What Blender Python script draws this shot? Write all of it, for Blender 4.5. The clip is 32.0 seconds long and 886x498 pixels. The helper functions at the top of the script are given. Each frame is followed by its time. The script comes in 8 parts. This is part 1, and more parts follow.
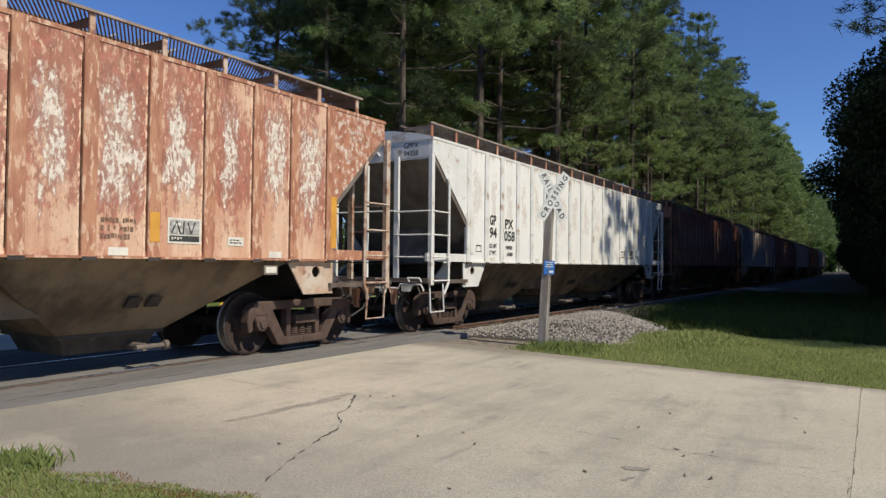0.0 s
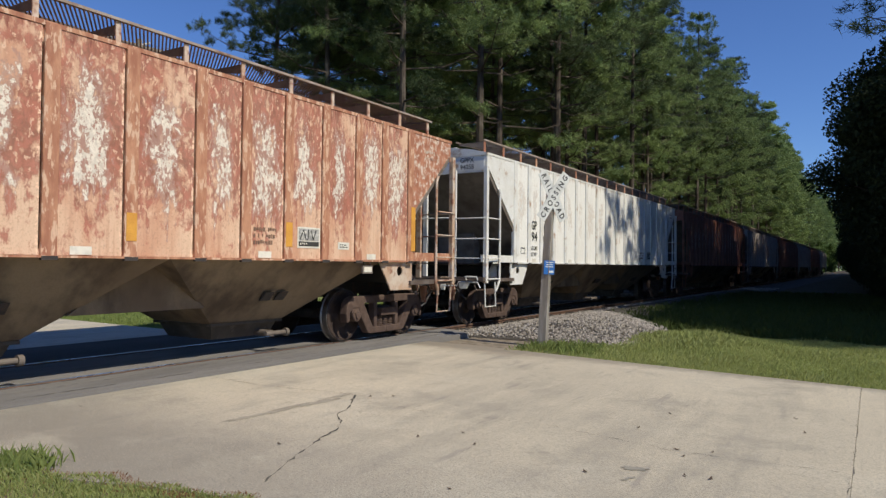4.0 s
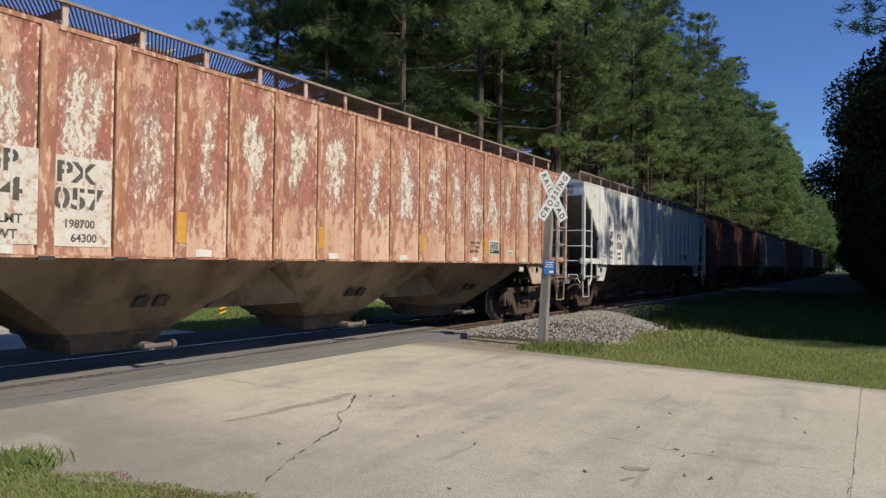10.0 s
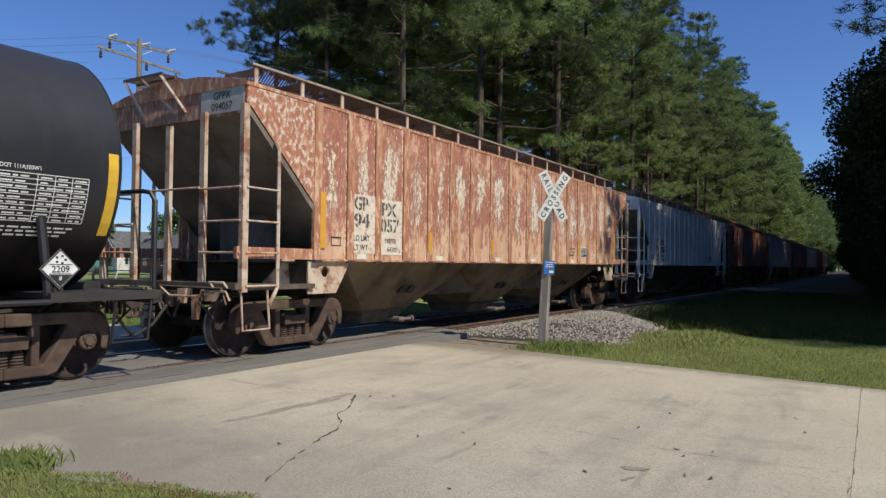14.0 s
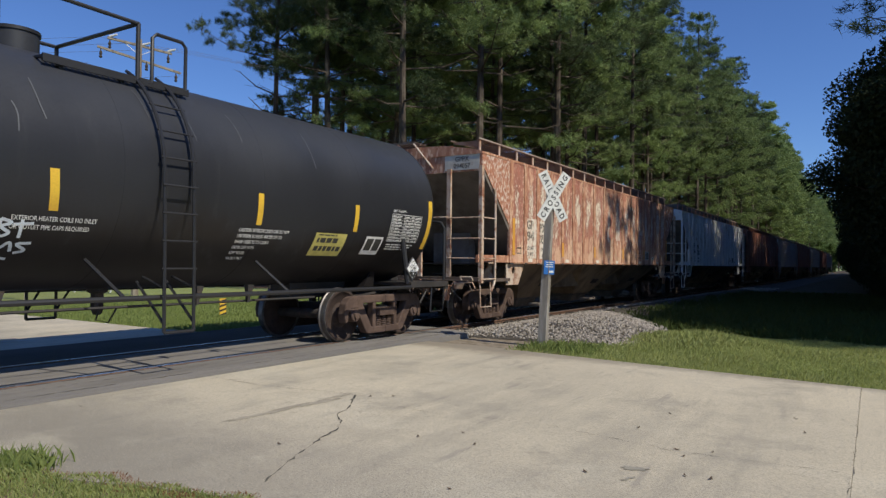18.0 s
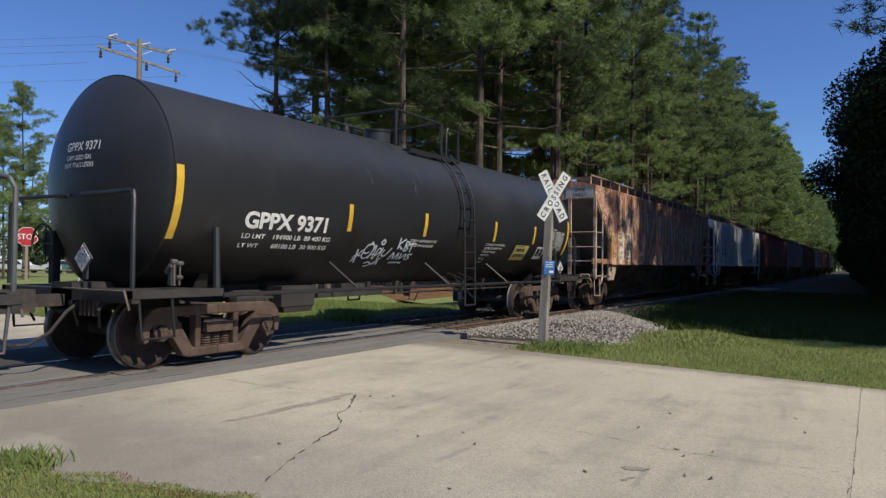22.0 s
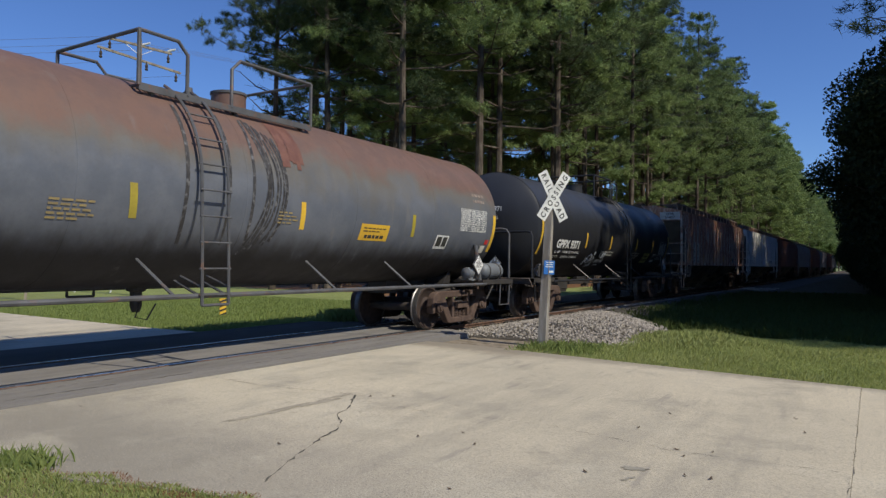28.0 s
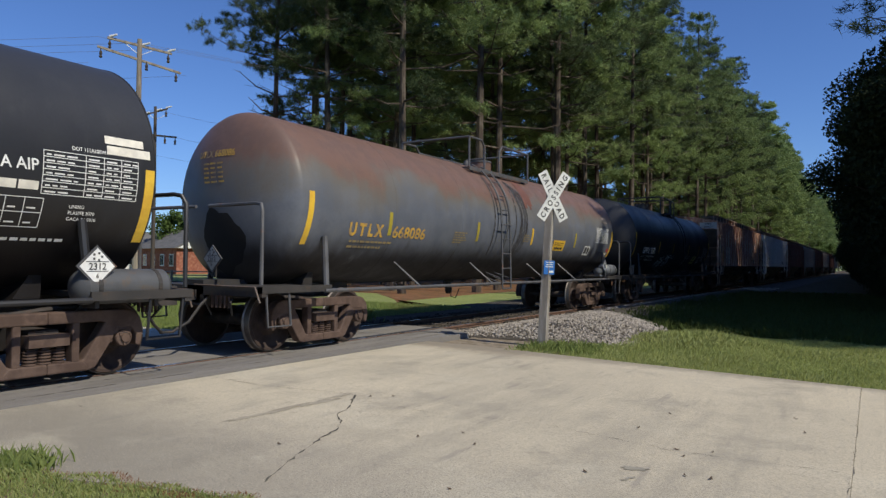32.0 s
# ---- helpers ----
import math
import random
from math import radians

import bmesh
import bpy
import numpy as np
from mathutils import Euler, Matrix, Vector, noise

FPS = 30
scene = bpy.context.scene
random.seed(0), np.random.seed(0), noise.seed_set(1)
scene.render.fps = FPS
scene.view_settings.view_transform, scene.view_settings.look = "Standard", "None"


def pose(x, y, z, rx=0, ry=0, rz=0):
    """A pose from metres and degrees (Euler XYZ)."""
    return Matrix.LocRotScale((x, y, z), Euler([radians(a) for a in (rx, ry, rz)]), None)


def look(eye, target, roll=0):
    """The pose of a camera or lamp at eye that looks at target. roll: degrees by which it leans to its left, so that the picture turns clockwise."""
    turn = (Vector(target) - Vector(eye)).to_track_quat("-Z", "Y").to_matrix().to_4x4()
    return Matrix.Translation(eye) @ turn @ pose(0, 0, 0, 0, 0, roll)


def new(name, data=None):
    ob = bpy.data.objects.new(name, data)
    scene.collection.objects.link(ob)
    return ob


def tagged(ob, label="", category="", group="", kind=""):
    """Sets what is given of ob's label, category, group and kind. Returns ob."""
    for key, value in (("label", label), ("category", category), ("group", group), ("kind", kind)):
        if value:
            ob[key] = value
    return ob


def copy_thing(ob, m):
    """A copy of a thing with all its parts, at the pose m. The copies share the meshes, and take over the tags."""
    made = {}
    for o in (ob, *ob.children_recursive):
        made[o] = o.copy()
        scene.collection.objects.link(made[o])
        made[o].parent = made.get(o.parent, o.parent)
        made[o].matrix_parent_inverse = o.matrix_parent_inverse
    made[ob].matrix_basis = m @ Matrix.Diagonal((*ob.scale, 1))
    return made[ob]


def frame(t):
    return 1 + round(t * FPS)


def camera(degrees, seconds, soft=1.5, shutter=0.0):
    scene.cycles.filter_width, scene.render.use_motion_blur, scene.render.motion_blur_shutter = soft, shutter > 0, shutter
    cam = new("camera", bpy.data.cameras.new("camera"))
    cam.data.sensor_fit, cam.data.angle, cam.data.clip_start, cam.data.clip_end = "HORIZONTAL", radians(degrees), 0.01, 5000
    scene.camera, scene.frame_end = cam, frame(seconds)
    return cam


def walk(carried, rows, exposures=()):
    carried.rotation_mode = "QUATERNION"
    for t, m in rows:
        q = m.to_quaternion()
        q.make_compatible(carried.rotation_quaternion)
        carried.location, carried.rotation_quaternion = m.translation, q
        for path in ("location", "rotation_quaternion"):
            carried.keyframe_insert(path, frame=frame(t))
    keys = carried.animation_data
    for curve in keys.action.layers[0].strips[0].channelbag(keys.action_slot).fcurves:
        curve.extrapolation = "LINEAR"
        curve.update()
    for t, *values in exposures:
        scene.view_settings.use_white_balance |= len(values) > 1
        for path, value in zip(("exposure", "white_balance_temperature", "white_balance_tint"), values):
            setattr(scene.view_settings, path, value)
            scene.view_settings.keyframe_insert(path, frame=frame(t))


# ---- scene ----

# ================= camera =================
TRAVEL = [-12.16, -11.74, -11.24, -10.66, -9.99, -9.22, -8.35, -7.4, -6.37, -5.26, -4.06, -2.79, -1.44, -0.02, 1.48, 3.04, 4.66,
          6.33, 8.05, 9.8, 11.58, 13.37, 15.17, 16.97, 18.78, 20.6, 22.44, 24.31, 26.22, 28.2, 30.25, 32.37, 34.53]
cam = camera(65.5, 32.0, 1.4)
eye = Vector((8.72, 0.0, 1.383))
yaw, pitch = radians(32.04), radians(1.2)
aim = eye + 20 * Vector((-math.sin(yaw) * math.cos(pitch), math.cos(yaw) * math.cos(pitch), math.sin(pitch)))
walk(cam, [(0.0, look(eye, aim, 0.6)), (32.0, look(eye, aim, 0.6))])

# ================= light =================
SUN_TO = Vector((0.98, -0.13, 1.08)).normalized()
world = bpy.data.worlds.new("sky")
scene.world = world
world.use_nodes = True
wn = world.node_tree
sky = wn.nodes.new("ShaderNodeTexSky")
sky.sky_type = "NISHITA"
sky.sun_disc = False
sky.sun_elevation = math.asin(SUN_TO.z)
sky.sun_rotation = math.atan2(SUN_TO.x, SUN_TO.y)
sky.air_density, sky.dust_density, sky.ozone_density = 1.0, 0.0, 2.0
tint = wn.nodes.new("ShaderNodeMix")
tint.data_type, tint.blend_type = "RGBA", "MULTIPLY"
tint.inputs[0].default_value = 1.0
tint.inputs[7].default_value = (0.72, 1.0, 1.56, 1)
wn.links.new(sky.outputs[0], tint.inputs[6])
wn.links.new(tint.outputs[2], wn.nodes["Background"].inputs[0])
wn.nodes["Background"].inputs[1].default_value = 0.075
sun = new("sun", bpy.data.lights.new("sun", "SUN"))
sun.data.energy, sun.data.angle, sun.data.color = 4.2, radians(0.55), (1.0, 0.935, 0.79)
sun.matrix_world = look(SUN_TO * 60, (0, 0, 0))
scene.view_settings.exposure = 0.0


# ================= material helpers =================
class Mat:
    """A node material under construction."""

    def __init__(self, name, rough=0.7, metal=0.0):
        self.m = bpy.data.materials.new(name)
        self.m.use_nodes = True
        self.t = self.m.node_tree
        self.b = self.t.nodes["Principled BSDF"]
        self.b.inputs["Roughness"].default_value = rough
        self.b.inputs["Metallic"].default_value = metal
        tc = self.t.nodes.new("ShaderNodeTexCoord")
        self.obj = tc.outputs["Object"]
        self.rand = self.t.nodes.new("ShaderNodeObjectInfo").outputs["Random"]

    def put(self, sock, v):
        if isinstance(v, bpy.types.NodeSocket):
            self.t.links.new(v, sock)
        elif isinstance(v, tuple) and len(v) == 3 and sock.type == "RGBA":
            sock.default_value = (*v, 1)
        else:
            sock.default_value = v

    def math(self, op, a, b=0.0, c=0.0):
        n = self.t.nodes.new("ShaderNodeMath")
        n.operation = op
        for k, v in enumerate((a, b, c)):
            self.put(n.inputs[k], v)
        return n.outputs[0]

    def vec(self, op, a, b):
        n = self.t.nodes.new("ShaderNodeVectorMath")
        n.operation = op
        self.put(n.inputs[0], a)
        self.put(n.inputs[1], b)
        return n.outputs[0]

    def xyz(self, v=None):
        n = self.t.nodes.new("ShaderNodeSeparateXYZ")
        self.put(n.inputs[0], v or self.obj)
        return n.outputs

    def comb(self, x, y, z):
        n = self.t.nodes.new("ShaderNodeCombineXYZ")
        for k, v in enumerate((x, y, z)):
            self.put(n.inputs[k], v)
        return n.outputs[0]

    def shifted(self, stretch=(1, 1, 1), amount=37.0):
        """Object coordinates, stretched and moved by the object's own random number."""
        s = self.vec("MULTIPLY", self.obj, stretch)
        r = self.math("MULTIPLY", self.rand, amount)
        return self.vec("ADD", s, self.comb(r, r, r))

    def noise(self, vec, scale, detail=4.0, rough=0.55, dist=0.0):
        n = self.t.nodes.new("ShaderNodeTexNoise")
        self.put(n.inputs["Vector"], vec)
        n.inputs["Scale"].default_value = scale
        n.inputs["Detail"].default_value = detail
        n.inputs["Roughness"].default_value = rough
        n.inputs["Distortion"].default_value = dist
        return n.outputs["Fac"]

    def ramp(self, f, lo, hi, a=0.0, b=1.0):
        n = self.t.nodes.new("ShaderNodeMapRange")
        n.interpolation_type = "SMOOTHSTEP"
        self.put(n.inputs[0], f)
        for k, v in enumerate((lo, hi, a, b)):
            self.put(n.inputs[k + 1], v)
        return n.outputs[0]

    def mix(self, f, a, b):
        n = self.t.nodes.new("ShaderNodeMix")
        n.data_type = "RGBA"
        self.put(n.inputs[0], f)
        self.put(n.inputs[6], a)
        self.put(n.inputs[7], b)
        return n.outputs[2]

    def color(self, c):
        self.put(self.b.inputs["Base Color"], c)
        return self

    def rough(self, r):
        self.put(self.b.inputs["Roughness"], r)
        return self

    def bump(self, h, strength=0.3, dist=0.01):
        n = self.t.nodes.new("ShaderNodeBump")
        n.inputs["Strength"].default_value = strength
        n.inputs["Distance"].default_value = dist
        self.put(n.inputs["Height"], h)
        self.t.links.new(n.outputs[0], self.b.inputs["Normal"])
        return self


def worn(name, c1, c2, c3=None, rough=0.7, metal=0.0, scale=3.0, fine=60.0, thr=0.56, stretch=(1, 1, 1), bump=0.15, soft=0.08):
    """Paint or metal: two tones at a broad scale, grain, and stains of a third tone."""
    q = Mat(name, rough, metal)
    if rough >= 0.9:
        q.b.inputs["Specular IOR Level"].default_value = 0.12
    v = q.shifted(stretch)
    broad = q.noise(v, scale, 5)
    grain = q.noise(v, fine, 3)
    col = q.mix(q.ramp(broad, 0.35, 0.65), c1, c2)
    if c3:
        st = q.noise(q.vec("ADD", v, (11.3, 4.1, 7.7)), scale * 1.7, 6, 0.62)
        col = q.mix(q.ramp(st, thr - soft, thr + soft), col, c3)
    col = q.mix(q.math("MULTIPLY", q.ramp(grain, 0.4, 0.7), 0.25), col, tuple(0.55 * x for x in c1))
    q.color(col)
    q.rough(q.ramp(broad, 0.3, 0.7, rough - 0.08, min(1.0, rough + 0.1)))
    if bump:
        q.bump(grain, bump, 0.004)
    return q.m


def plain(name, c, rough=0.6, metal=0.0):
    q = Mat(name, rough, metal)
    v = q.shifted()
    q.color(q.mix(q.ramp(q.noise(v, 9.0, 5), 0.35, 0.7), c, tuple(0.8 * x for x in c)))
    return q.m


# ================= mesh helpers =================
def box(bm, x0, x1, y0, y1, z0, z1):
    v = [bm.verts.new((x, y, z)) for z in (z0, z1) for y in (y0, y1) for x in (x0, x1)]
    for f in ((0, 2, 3, 1), (4, 5, 7, 6), (0, 1, 5, 4), (2, 6, 7, 3), (0, 4, 6, 2), (1, 3, 7, 5)):
        bm.faces.new([v[i] for i in f])


def hexa(bm, low, high):
    """A solid between two quads, given as four corners each in the same order."""
    a = [bm.verts.new(p) for p in low]
    b = [bm.verts.new(p) for p in high]
    bm.faces.new(a[::-1])
    bm.faces.new(b)
    for i in range(4):
        bm.faces.new((a[i], a[(i + 1) % 4], b[(i + 1) % 4], b[i]))


def prism(bm, poly, axis, a, b):
    """A polygon of two coordinates pushed along an axis from a to b."""
    def at(p, w):
        return {"x": (w, p[0], p[1]), "y": (p[0], w, p[1]), "z": (p[0], p[1], w)}[axis]
    lo = [bm.verts.new(at(p, a)) for p in poly]
    hi = [bm.verts.new(at(p, b)) for p in poly]
    bm.faces.new(lo[::-1])
    bm.faces.new(hi)
    n = len(poly)
    for i in range(n):
        bm.faces.new((lo[i], lo[(i + 1) % n], hi[(i + 1) % n], hi[i]))


def tube(bm, pts, r, n=6, r_end=None):
    """A round bar along a line of points."""
    pts = [Vector(p) for p in pts]
    rings = []
    up = None
    for i, p in enumerate(pts):
        d = (pts[min(i + 1, len(pts) - 1)] - pts[max(i - 1, 0)]).normalized()
        if up is None:
            up = d.orthogonal().normalized()
        up = (up - d * up.dot(d)).normalized()
        side = d.cross(up)
        rr = r if r_end is None else r + (r_end - r) * i / (len(pts) - 1)
        rings.append([bm.verts.new(p + rr * (math.cos(2 * math.pi * k / n) * up + math.sin(2 * math.pi * k / n) * side)) for k in range(n)])
    for a, b in zip(rings, rings[1:]):
        for k in range(n):
            bm.faces.new((a[k], a[(k + 1) % n], b[(k + 1) % n], b[k]))
    bm.faces.new(rings[0][::-1])
    bm.faces.new(rings[-1])


def lathe(bm, profile, axis="x", n=28, at=(0, 0, 0), cap=True):
    """A profile of (along, radius) turned round an axis through at."""
    rings = []
    for w, r in profile:
        ring = []
        for k in range(n):
            c, s = r * math.cos(2 * math.pi * k / n), r * math.sin(2 * math.pi * k / n)
            p = {"x": (w, c, s), "y": (s, w, c), "z": (c, s, w)}[axis]
            ring.append(bm.verts.new((p[0] + at[0], p[1] + at[1], p[2] + at[2])))
        rings.append(ring)
    for a, b in zip(rings, rings[1:]):
        for k in range(n):
            bm.faces.new((a[k], a[(k + 1) % n], b[(k + 1) % n], b[k]))
    if cap:
        bm.faces.new(rings[0][::-1])
        bm.faces.new(rings[-1])


def finish(bm, name, smooth=False):
    bmesh.ops.recalc_face_normals(bm, faces=bm.faces[:])
    me = bpy.data.meshes.new(name)
    bm.to_mesh(me)
    bm.free()
    if smooth:
        me.polygons.foreach_set("use_smooth", [True] * len(me.polygons))
        me.set_sharp_from_angle(angle=radians(smooth if smooth is not True else 35))
    return me


def part(name, bm, material, parent, label="", at=None, smooth=False):
    """Links a bmesh, or a mesh, as one object under a thing or a part."""
    me = bm if isinstance(bm, bpy.types.Mesh) else finish(bm, name, smooth)
    if not me.materials:
        me.materials.append(material)
    ob = new(name, me)
    ob.parent = parent
    if at is not None:
        ob.matrix_basis = at
    return tagged(ob, label)


def thing(name, label, category, at=None, group="", kind=""):
    ob = new(name)
    ob.empty_display_size = 0.2
    if at is not None:
        ob.matrix_basis = at
    return tagged(ob, label, category, group, kind)


def solid(name, bm, material, label, category="", group="", kind="", at=None, smooth=False):
    """A thing that is one mesh."""
    ob = part(name, bm, material, None, label, at, smooth)
    return tagged(ob, label, category, group, kind)


def M():
    return bmesh.new()


def words(text, size, place, depth=0.0, squeeze=1.0, align="LEFT", line=1.0, bold=0.012):
    """Lettering as a mesh; place maps (u, v) of the writing to a point."""
    cu = bpy.data.curves.new("letters", "FONT")
    cu.body, cu.size, cu.align_x, cu.space_line = text, size, align, line
    cu.resolution_u = 3
    cu.offset = bold * size
    ob = new("letters", cu)
    dg = bpy.context.evaluated_depsgraph_get()
    me = bpy.data.meshes.new_from_object(ob.evaluated_get(dg))
    bpy.data.objects.remove(ob)
    bpy.data.curves.remove(cu)
    me.materials.clear()
    for v in me.vertices:
        v.co = place(v.co.x * squeeze, v.co.y)
    return me

# ================= materials =================
def panel_paint(name, base, cream, rust, chalk, rust_at, chalk_at):
    """Old car paint on one panel: cream low down, mottled rust above, a peeling chalky streak with rust pits down the middle."""
    q = Mat(name, 0.62)
    x, y, z = q.xyz()
    soft = q.noise(q.shifted((1, 1, 0.30), 91.0), 2.6, 4, 0.55)
    broad = q.noise(q.vec("ADD", q.shifted((1, 1, 0.45), 17.0), (2.1, 5.1, 0.3)), 1.9, 4, 0.6)
    mid = q.noise(q.vec("ADD", q.shifted((1, 1, 0.55), 91.0), (5.2, 9.1, 3.3)), 7.0, 6, 0.68)
    lace = q.noise(q.vec("ADD", q.shifted((1, 1, 0.55), 53.0), (1.2, 7.1, 8.3)), 11.0, 7, 0.70, 0.6)
    chip = q.noise(q.vec("ADD", q.shifted((1, 1, 0.50), 43.0), (3.7, 0.4, 6.1)), 19.0, 5, 0.62, 0.4)
    fine = q.noise(q.shifted((1, 1, 0.8), 29.0), 46.0, 4, 0.65)
    run = q.noise(q.shifted((1, 1, 0.045), 71.0), 15.0, 4, 0.6)
    part2 = q.math("FRACT", q.math("MULTIPLY", q.rand, 7.13))
    part3 = q.math("FRACT", q.math("MULTIPLY", q.rand, 23.7))
    # sun-faded ground coat with soft upright streaks
    col = q.mix(q.ramp(soft, 0.34, 0.64), base, cream)
    col = q.mix(q.math("MULTIPLY", q.ramp(run, 0.50, 0.68), 0.45), col, tuple(0.72 * a + 0.28 * b for a, b in zip(base, rust)))
    low = q.math("ADD", 1.92, q.math("ADD", q.math("MULTIPLY", q.math("SUBTRACT", run, 0.5), 1.2), q.math("MULTIPLY", q.math("SUBTRACT", part3, 0.5), 0.5)))
    above = q.ramp(q.math("SUBTRACT", z, low), -0.25, 0.55)
    # mottled rust, denser above the low band and in the middle heights
    rs = q.math("ADD", q.math("MULTIPLY", broad, 0.32), q.math("ADD", q.math("MULTIPLY", mid, 0.40), q.math("MULTIPLY", lace, 0.28)))
    rs = q.math("ADD", rs, q.math("MULTIPLY", above, 0.115))
    rs = q.math("SUBTRACT", rs, q.math("MULTIPLY", q.ramp(z, 2.9, 3.6), 0.035))
    rm = q.ramp(rs, rust_at - 0.015, rust_at + 0.055)
    deep = q.mix(q.ramp(lace, 0.36, 0.62), rust, tuple(2.05 * c for c in rust))
    col = q.mix(q.math("MULTIPLY", rm, 0.80), col, deep)
    # cream chips over the rusty field
    col = q.mix(q.math("MULTIPLY", q.ramp(chip, 0.575, 0.625), q.math("ADD", 0.10, q.math("MULTIPLY", above, 0.62))), col, tuple(min(1, 1.12 * c) for c in cream))
    # peeling streak
    off = q.math("ADD", q.math("MULTIPLY", q.math("SUBTRACT", broad, 0.5), 0.7), q.math("ADD", q.math("MULTIPLY", q.math("SUBTRACT", mid, 0.5), 0.30), 0.05))
    wide = q.math("ADD", 0.17, q.math("MULTIPLY", part2, 0.20))
    core = q.ramp(q.math("DIVIDE", q.math("ABSOLUTE", q.math("ADD", y, off)), wide), 1.25, 0.25)
    top = q.math("ADD", 3.52, q.math("MULTIPLY", q.math("SUBTRACT", mid, 0.5), 0.9))
    win = q.math("MULTIPLY", q.ramp(q.math("SUBTRACT", z, low), -0.05, 0.55), q.ramp(q.math("SUBTRACT", top, z), -0.2, 0.5))
    pale = q.math("ADD", q.math("MULTIPLY", q.math("MULTIPLY", core, win), 0.235), q.math("ADD", q.math("MULTIPLY", lace, 0.62), q.math("MULTIPLY", chip, 0.30)))
    pale = q.math("ADD", pale, q.math("MULTIPLY", q.math("SUBTRACT", part3, 0.5), 0.10))
    edge = q.math("MULTIPLY", q.ramp(pale, chalk_at - 0.085, chalk_at - 0.03), 0.62)
    col = q.mix(edge, col, tuple(0.30 * c + 0.85 * d for c, d in zip(chalk, rust)))
    pits = q.ramp(q.noise(q.vec("ADD", q.shifted((1, 1, 0.62), 61.0), (4.4, 1.7, 2.9)), 21.0, 5, 0.66), 0.42, 0.46)
    scabs = q.ramp(q.noise(q.vec("ADD", q.shifted((1, 1, 0.55), 83.0), (8.4, 3.7, 0.9)), 6.5, 5, 0.62), 0.585, 0.56)
    pm = q.math("MULTIPLY", q.math("MULTIPLY", q.ramp(pale, chalk_at - 0.015, chalk_at + 0.02), pits), scabs)
    tone = q.mix(q.ramp(chip, 0.40, 0.60), tuple(0.80 * c for c in chalk), chalk)
    col = q.mix(q.math("MULTIPLY", pm, 0.94), col, tone)
    # chipped weld lines along both long edges, rust drips from the top seam, and grain
    col = q.mix(q.math("MULTIPLY", q.ramp(q.math("ABSOLUTE", q.math("ADD", y, 0.046)), 0.318, 0.336), q.ramp(chip, 0.47, 0.56)), col, tuple(min(1, 1.25 * c) for c in cream))
    drip = q.math("SUBTRACT", q.math("ADD", z, q.math("MULTIPLY", run, 0.9)), 4.17)
    col = q.mix(q.math("MULTIPLY", q.ramp(drip, 0.0, 0.10), 0.75), col, tuple(1.1 * c for c in rust))
    col = q.mix(q.math("MULTIPLY", q.ramp(fine, 0.5, 0.68), 0.30), col, tuple(0.45 * c for c in base))
    q.color(col)
    q.rough(q.ramp(rs, 0.4, 0.6, 0.5, 0.85))
    q.bump(q.math("ADD", fine, q.math("MULTIPLY", pm, 0.6)), 0.35, 0.004)
    return q.m


rust_paint = panel_paint("rusted_tan_paint", (0.58, 0.315, 0.20), (0.71, 0.485, 0.335), (0.20, 0.060, 0.042), (0.82, 0.73, 0.58), 0.530, 0.652)
pale_rust_paint = panel_paint("faded_tan_paint", (0.60, 0.325, 0.205), (0.73, 0.50, 0.345), (0.21, 0.066, 0.046), (0.84, 0.76, 0.64), 0.545, 0.628)
rust_trim = worn("rusted_tan_trim", (0.53, 0.265, 0.155), (0.36, 0.145, 0.085), (0.68, 0.45, 0.31), 0.7, scale=8.0, stretch=(1, 1, 0.30), thr=0.555, soft=0.03)
rust_frame = worn("rusted_white_frame", (0.62, 0.52, 0.42), (0.50, 0.33, 0.22), (0.28, 0.11, 0.06), 0.7, scale=3.0, thr=0.57)
white_paint = panel_paint("grey_white_paint", (0.88, 0.865, 0.81), (0.86, 0.84, 0.78), (0.42, 0.30, 0.20), (0.80, 0.79, 0.75), 0.74, 0.72)
white_trim = worn("grey_white_trim", (0.82, 0.81, 0.77), (0.72, 0.70, 0.64), (0.40, 0.24, 0.14), 0.65, scale=2.0, thr=0.64)
brown_paint = panel_paint("brown_paint", (0.34, 0.135, 0.080), (0.38, 0.165, 0.10), (0.16, 0.055, 0.035), (0.55, 0.42, 0.34), 0.54, 0.66)
brown_trim = worn("brown_trim", (0.30, 0.12, 0.075), (0.22, 0.085, 0.052), None, 0.7)
slate_paint = panel_paint("slate_paint", (0.46, 0.41, 0.37), (0.50, 0.45, 0.40), (0.22, 0.11, 0.07), (0.62, 0.58, 0.53), 0.58, 0.68)
slate_trim = worn("slate_trim", (0.42, 0.37, 0.33), (0.33, 0.28, 0.25), None, 0.7)
hopper_under = worn("dusty_hopper_bottom", (0.27, 0.198, 0.122), (0.185, 0.128, 0.078), (0.088, 0.06, 0.038), 0.85, scale=1.0, thr=0.56, stretch=(1, 1, 0.6), soft=0.15)
gate_dark = worn("dirty_gate", (0.10, 0.08, 0.06), (0.07, 0.055, 0.042), (0.16, 0.13, 0.10), 0.85, scale=3, thr=0.62)
slope_grey = worn("grey_slope_sheet", (0.23, 0.195, 0.165), (0.175, 0.145, 0.12), (0.11, 0.085, 0.066), 0.8, scale=1.2, soft=0.15)
truck_iron = worn("rusty_truck_iron", (0.118, 0.076, 0.057), (0.074, 0.046, 0.035), (0.070, 0.042, 0.032), 0.85, scale=4.0, thr=0.60, soft=0.10)
dark_iron = worn("dark_iron", (0.055, 0.045, 0.04), (0.035, 0.03, 0.028), (0.09, 0.055, 0.04), 0.8, scale=4.0, thr=0.6)
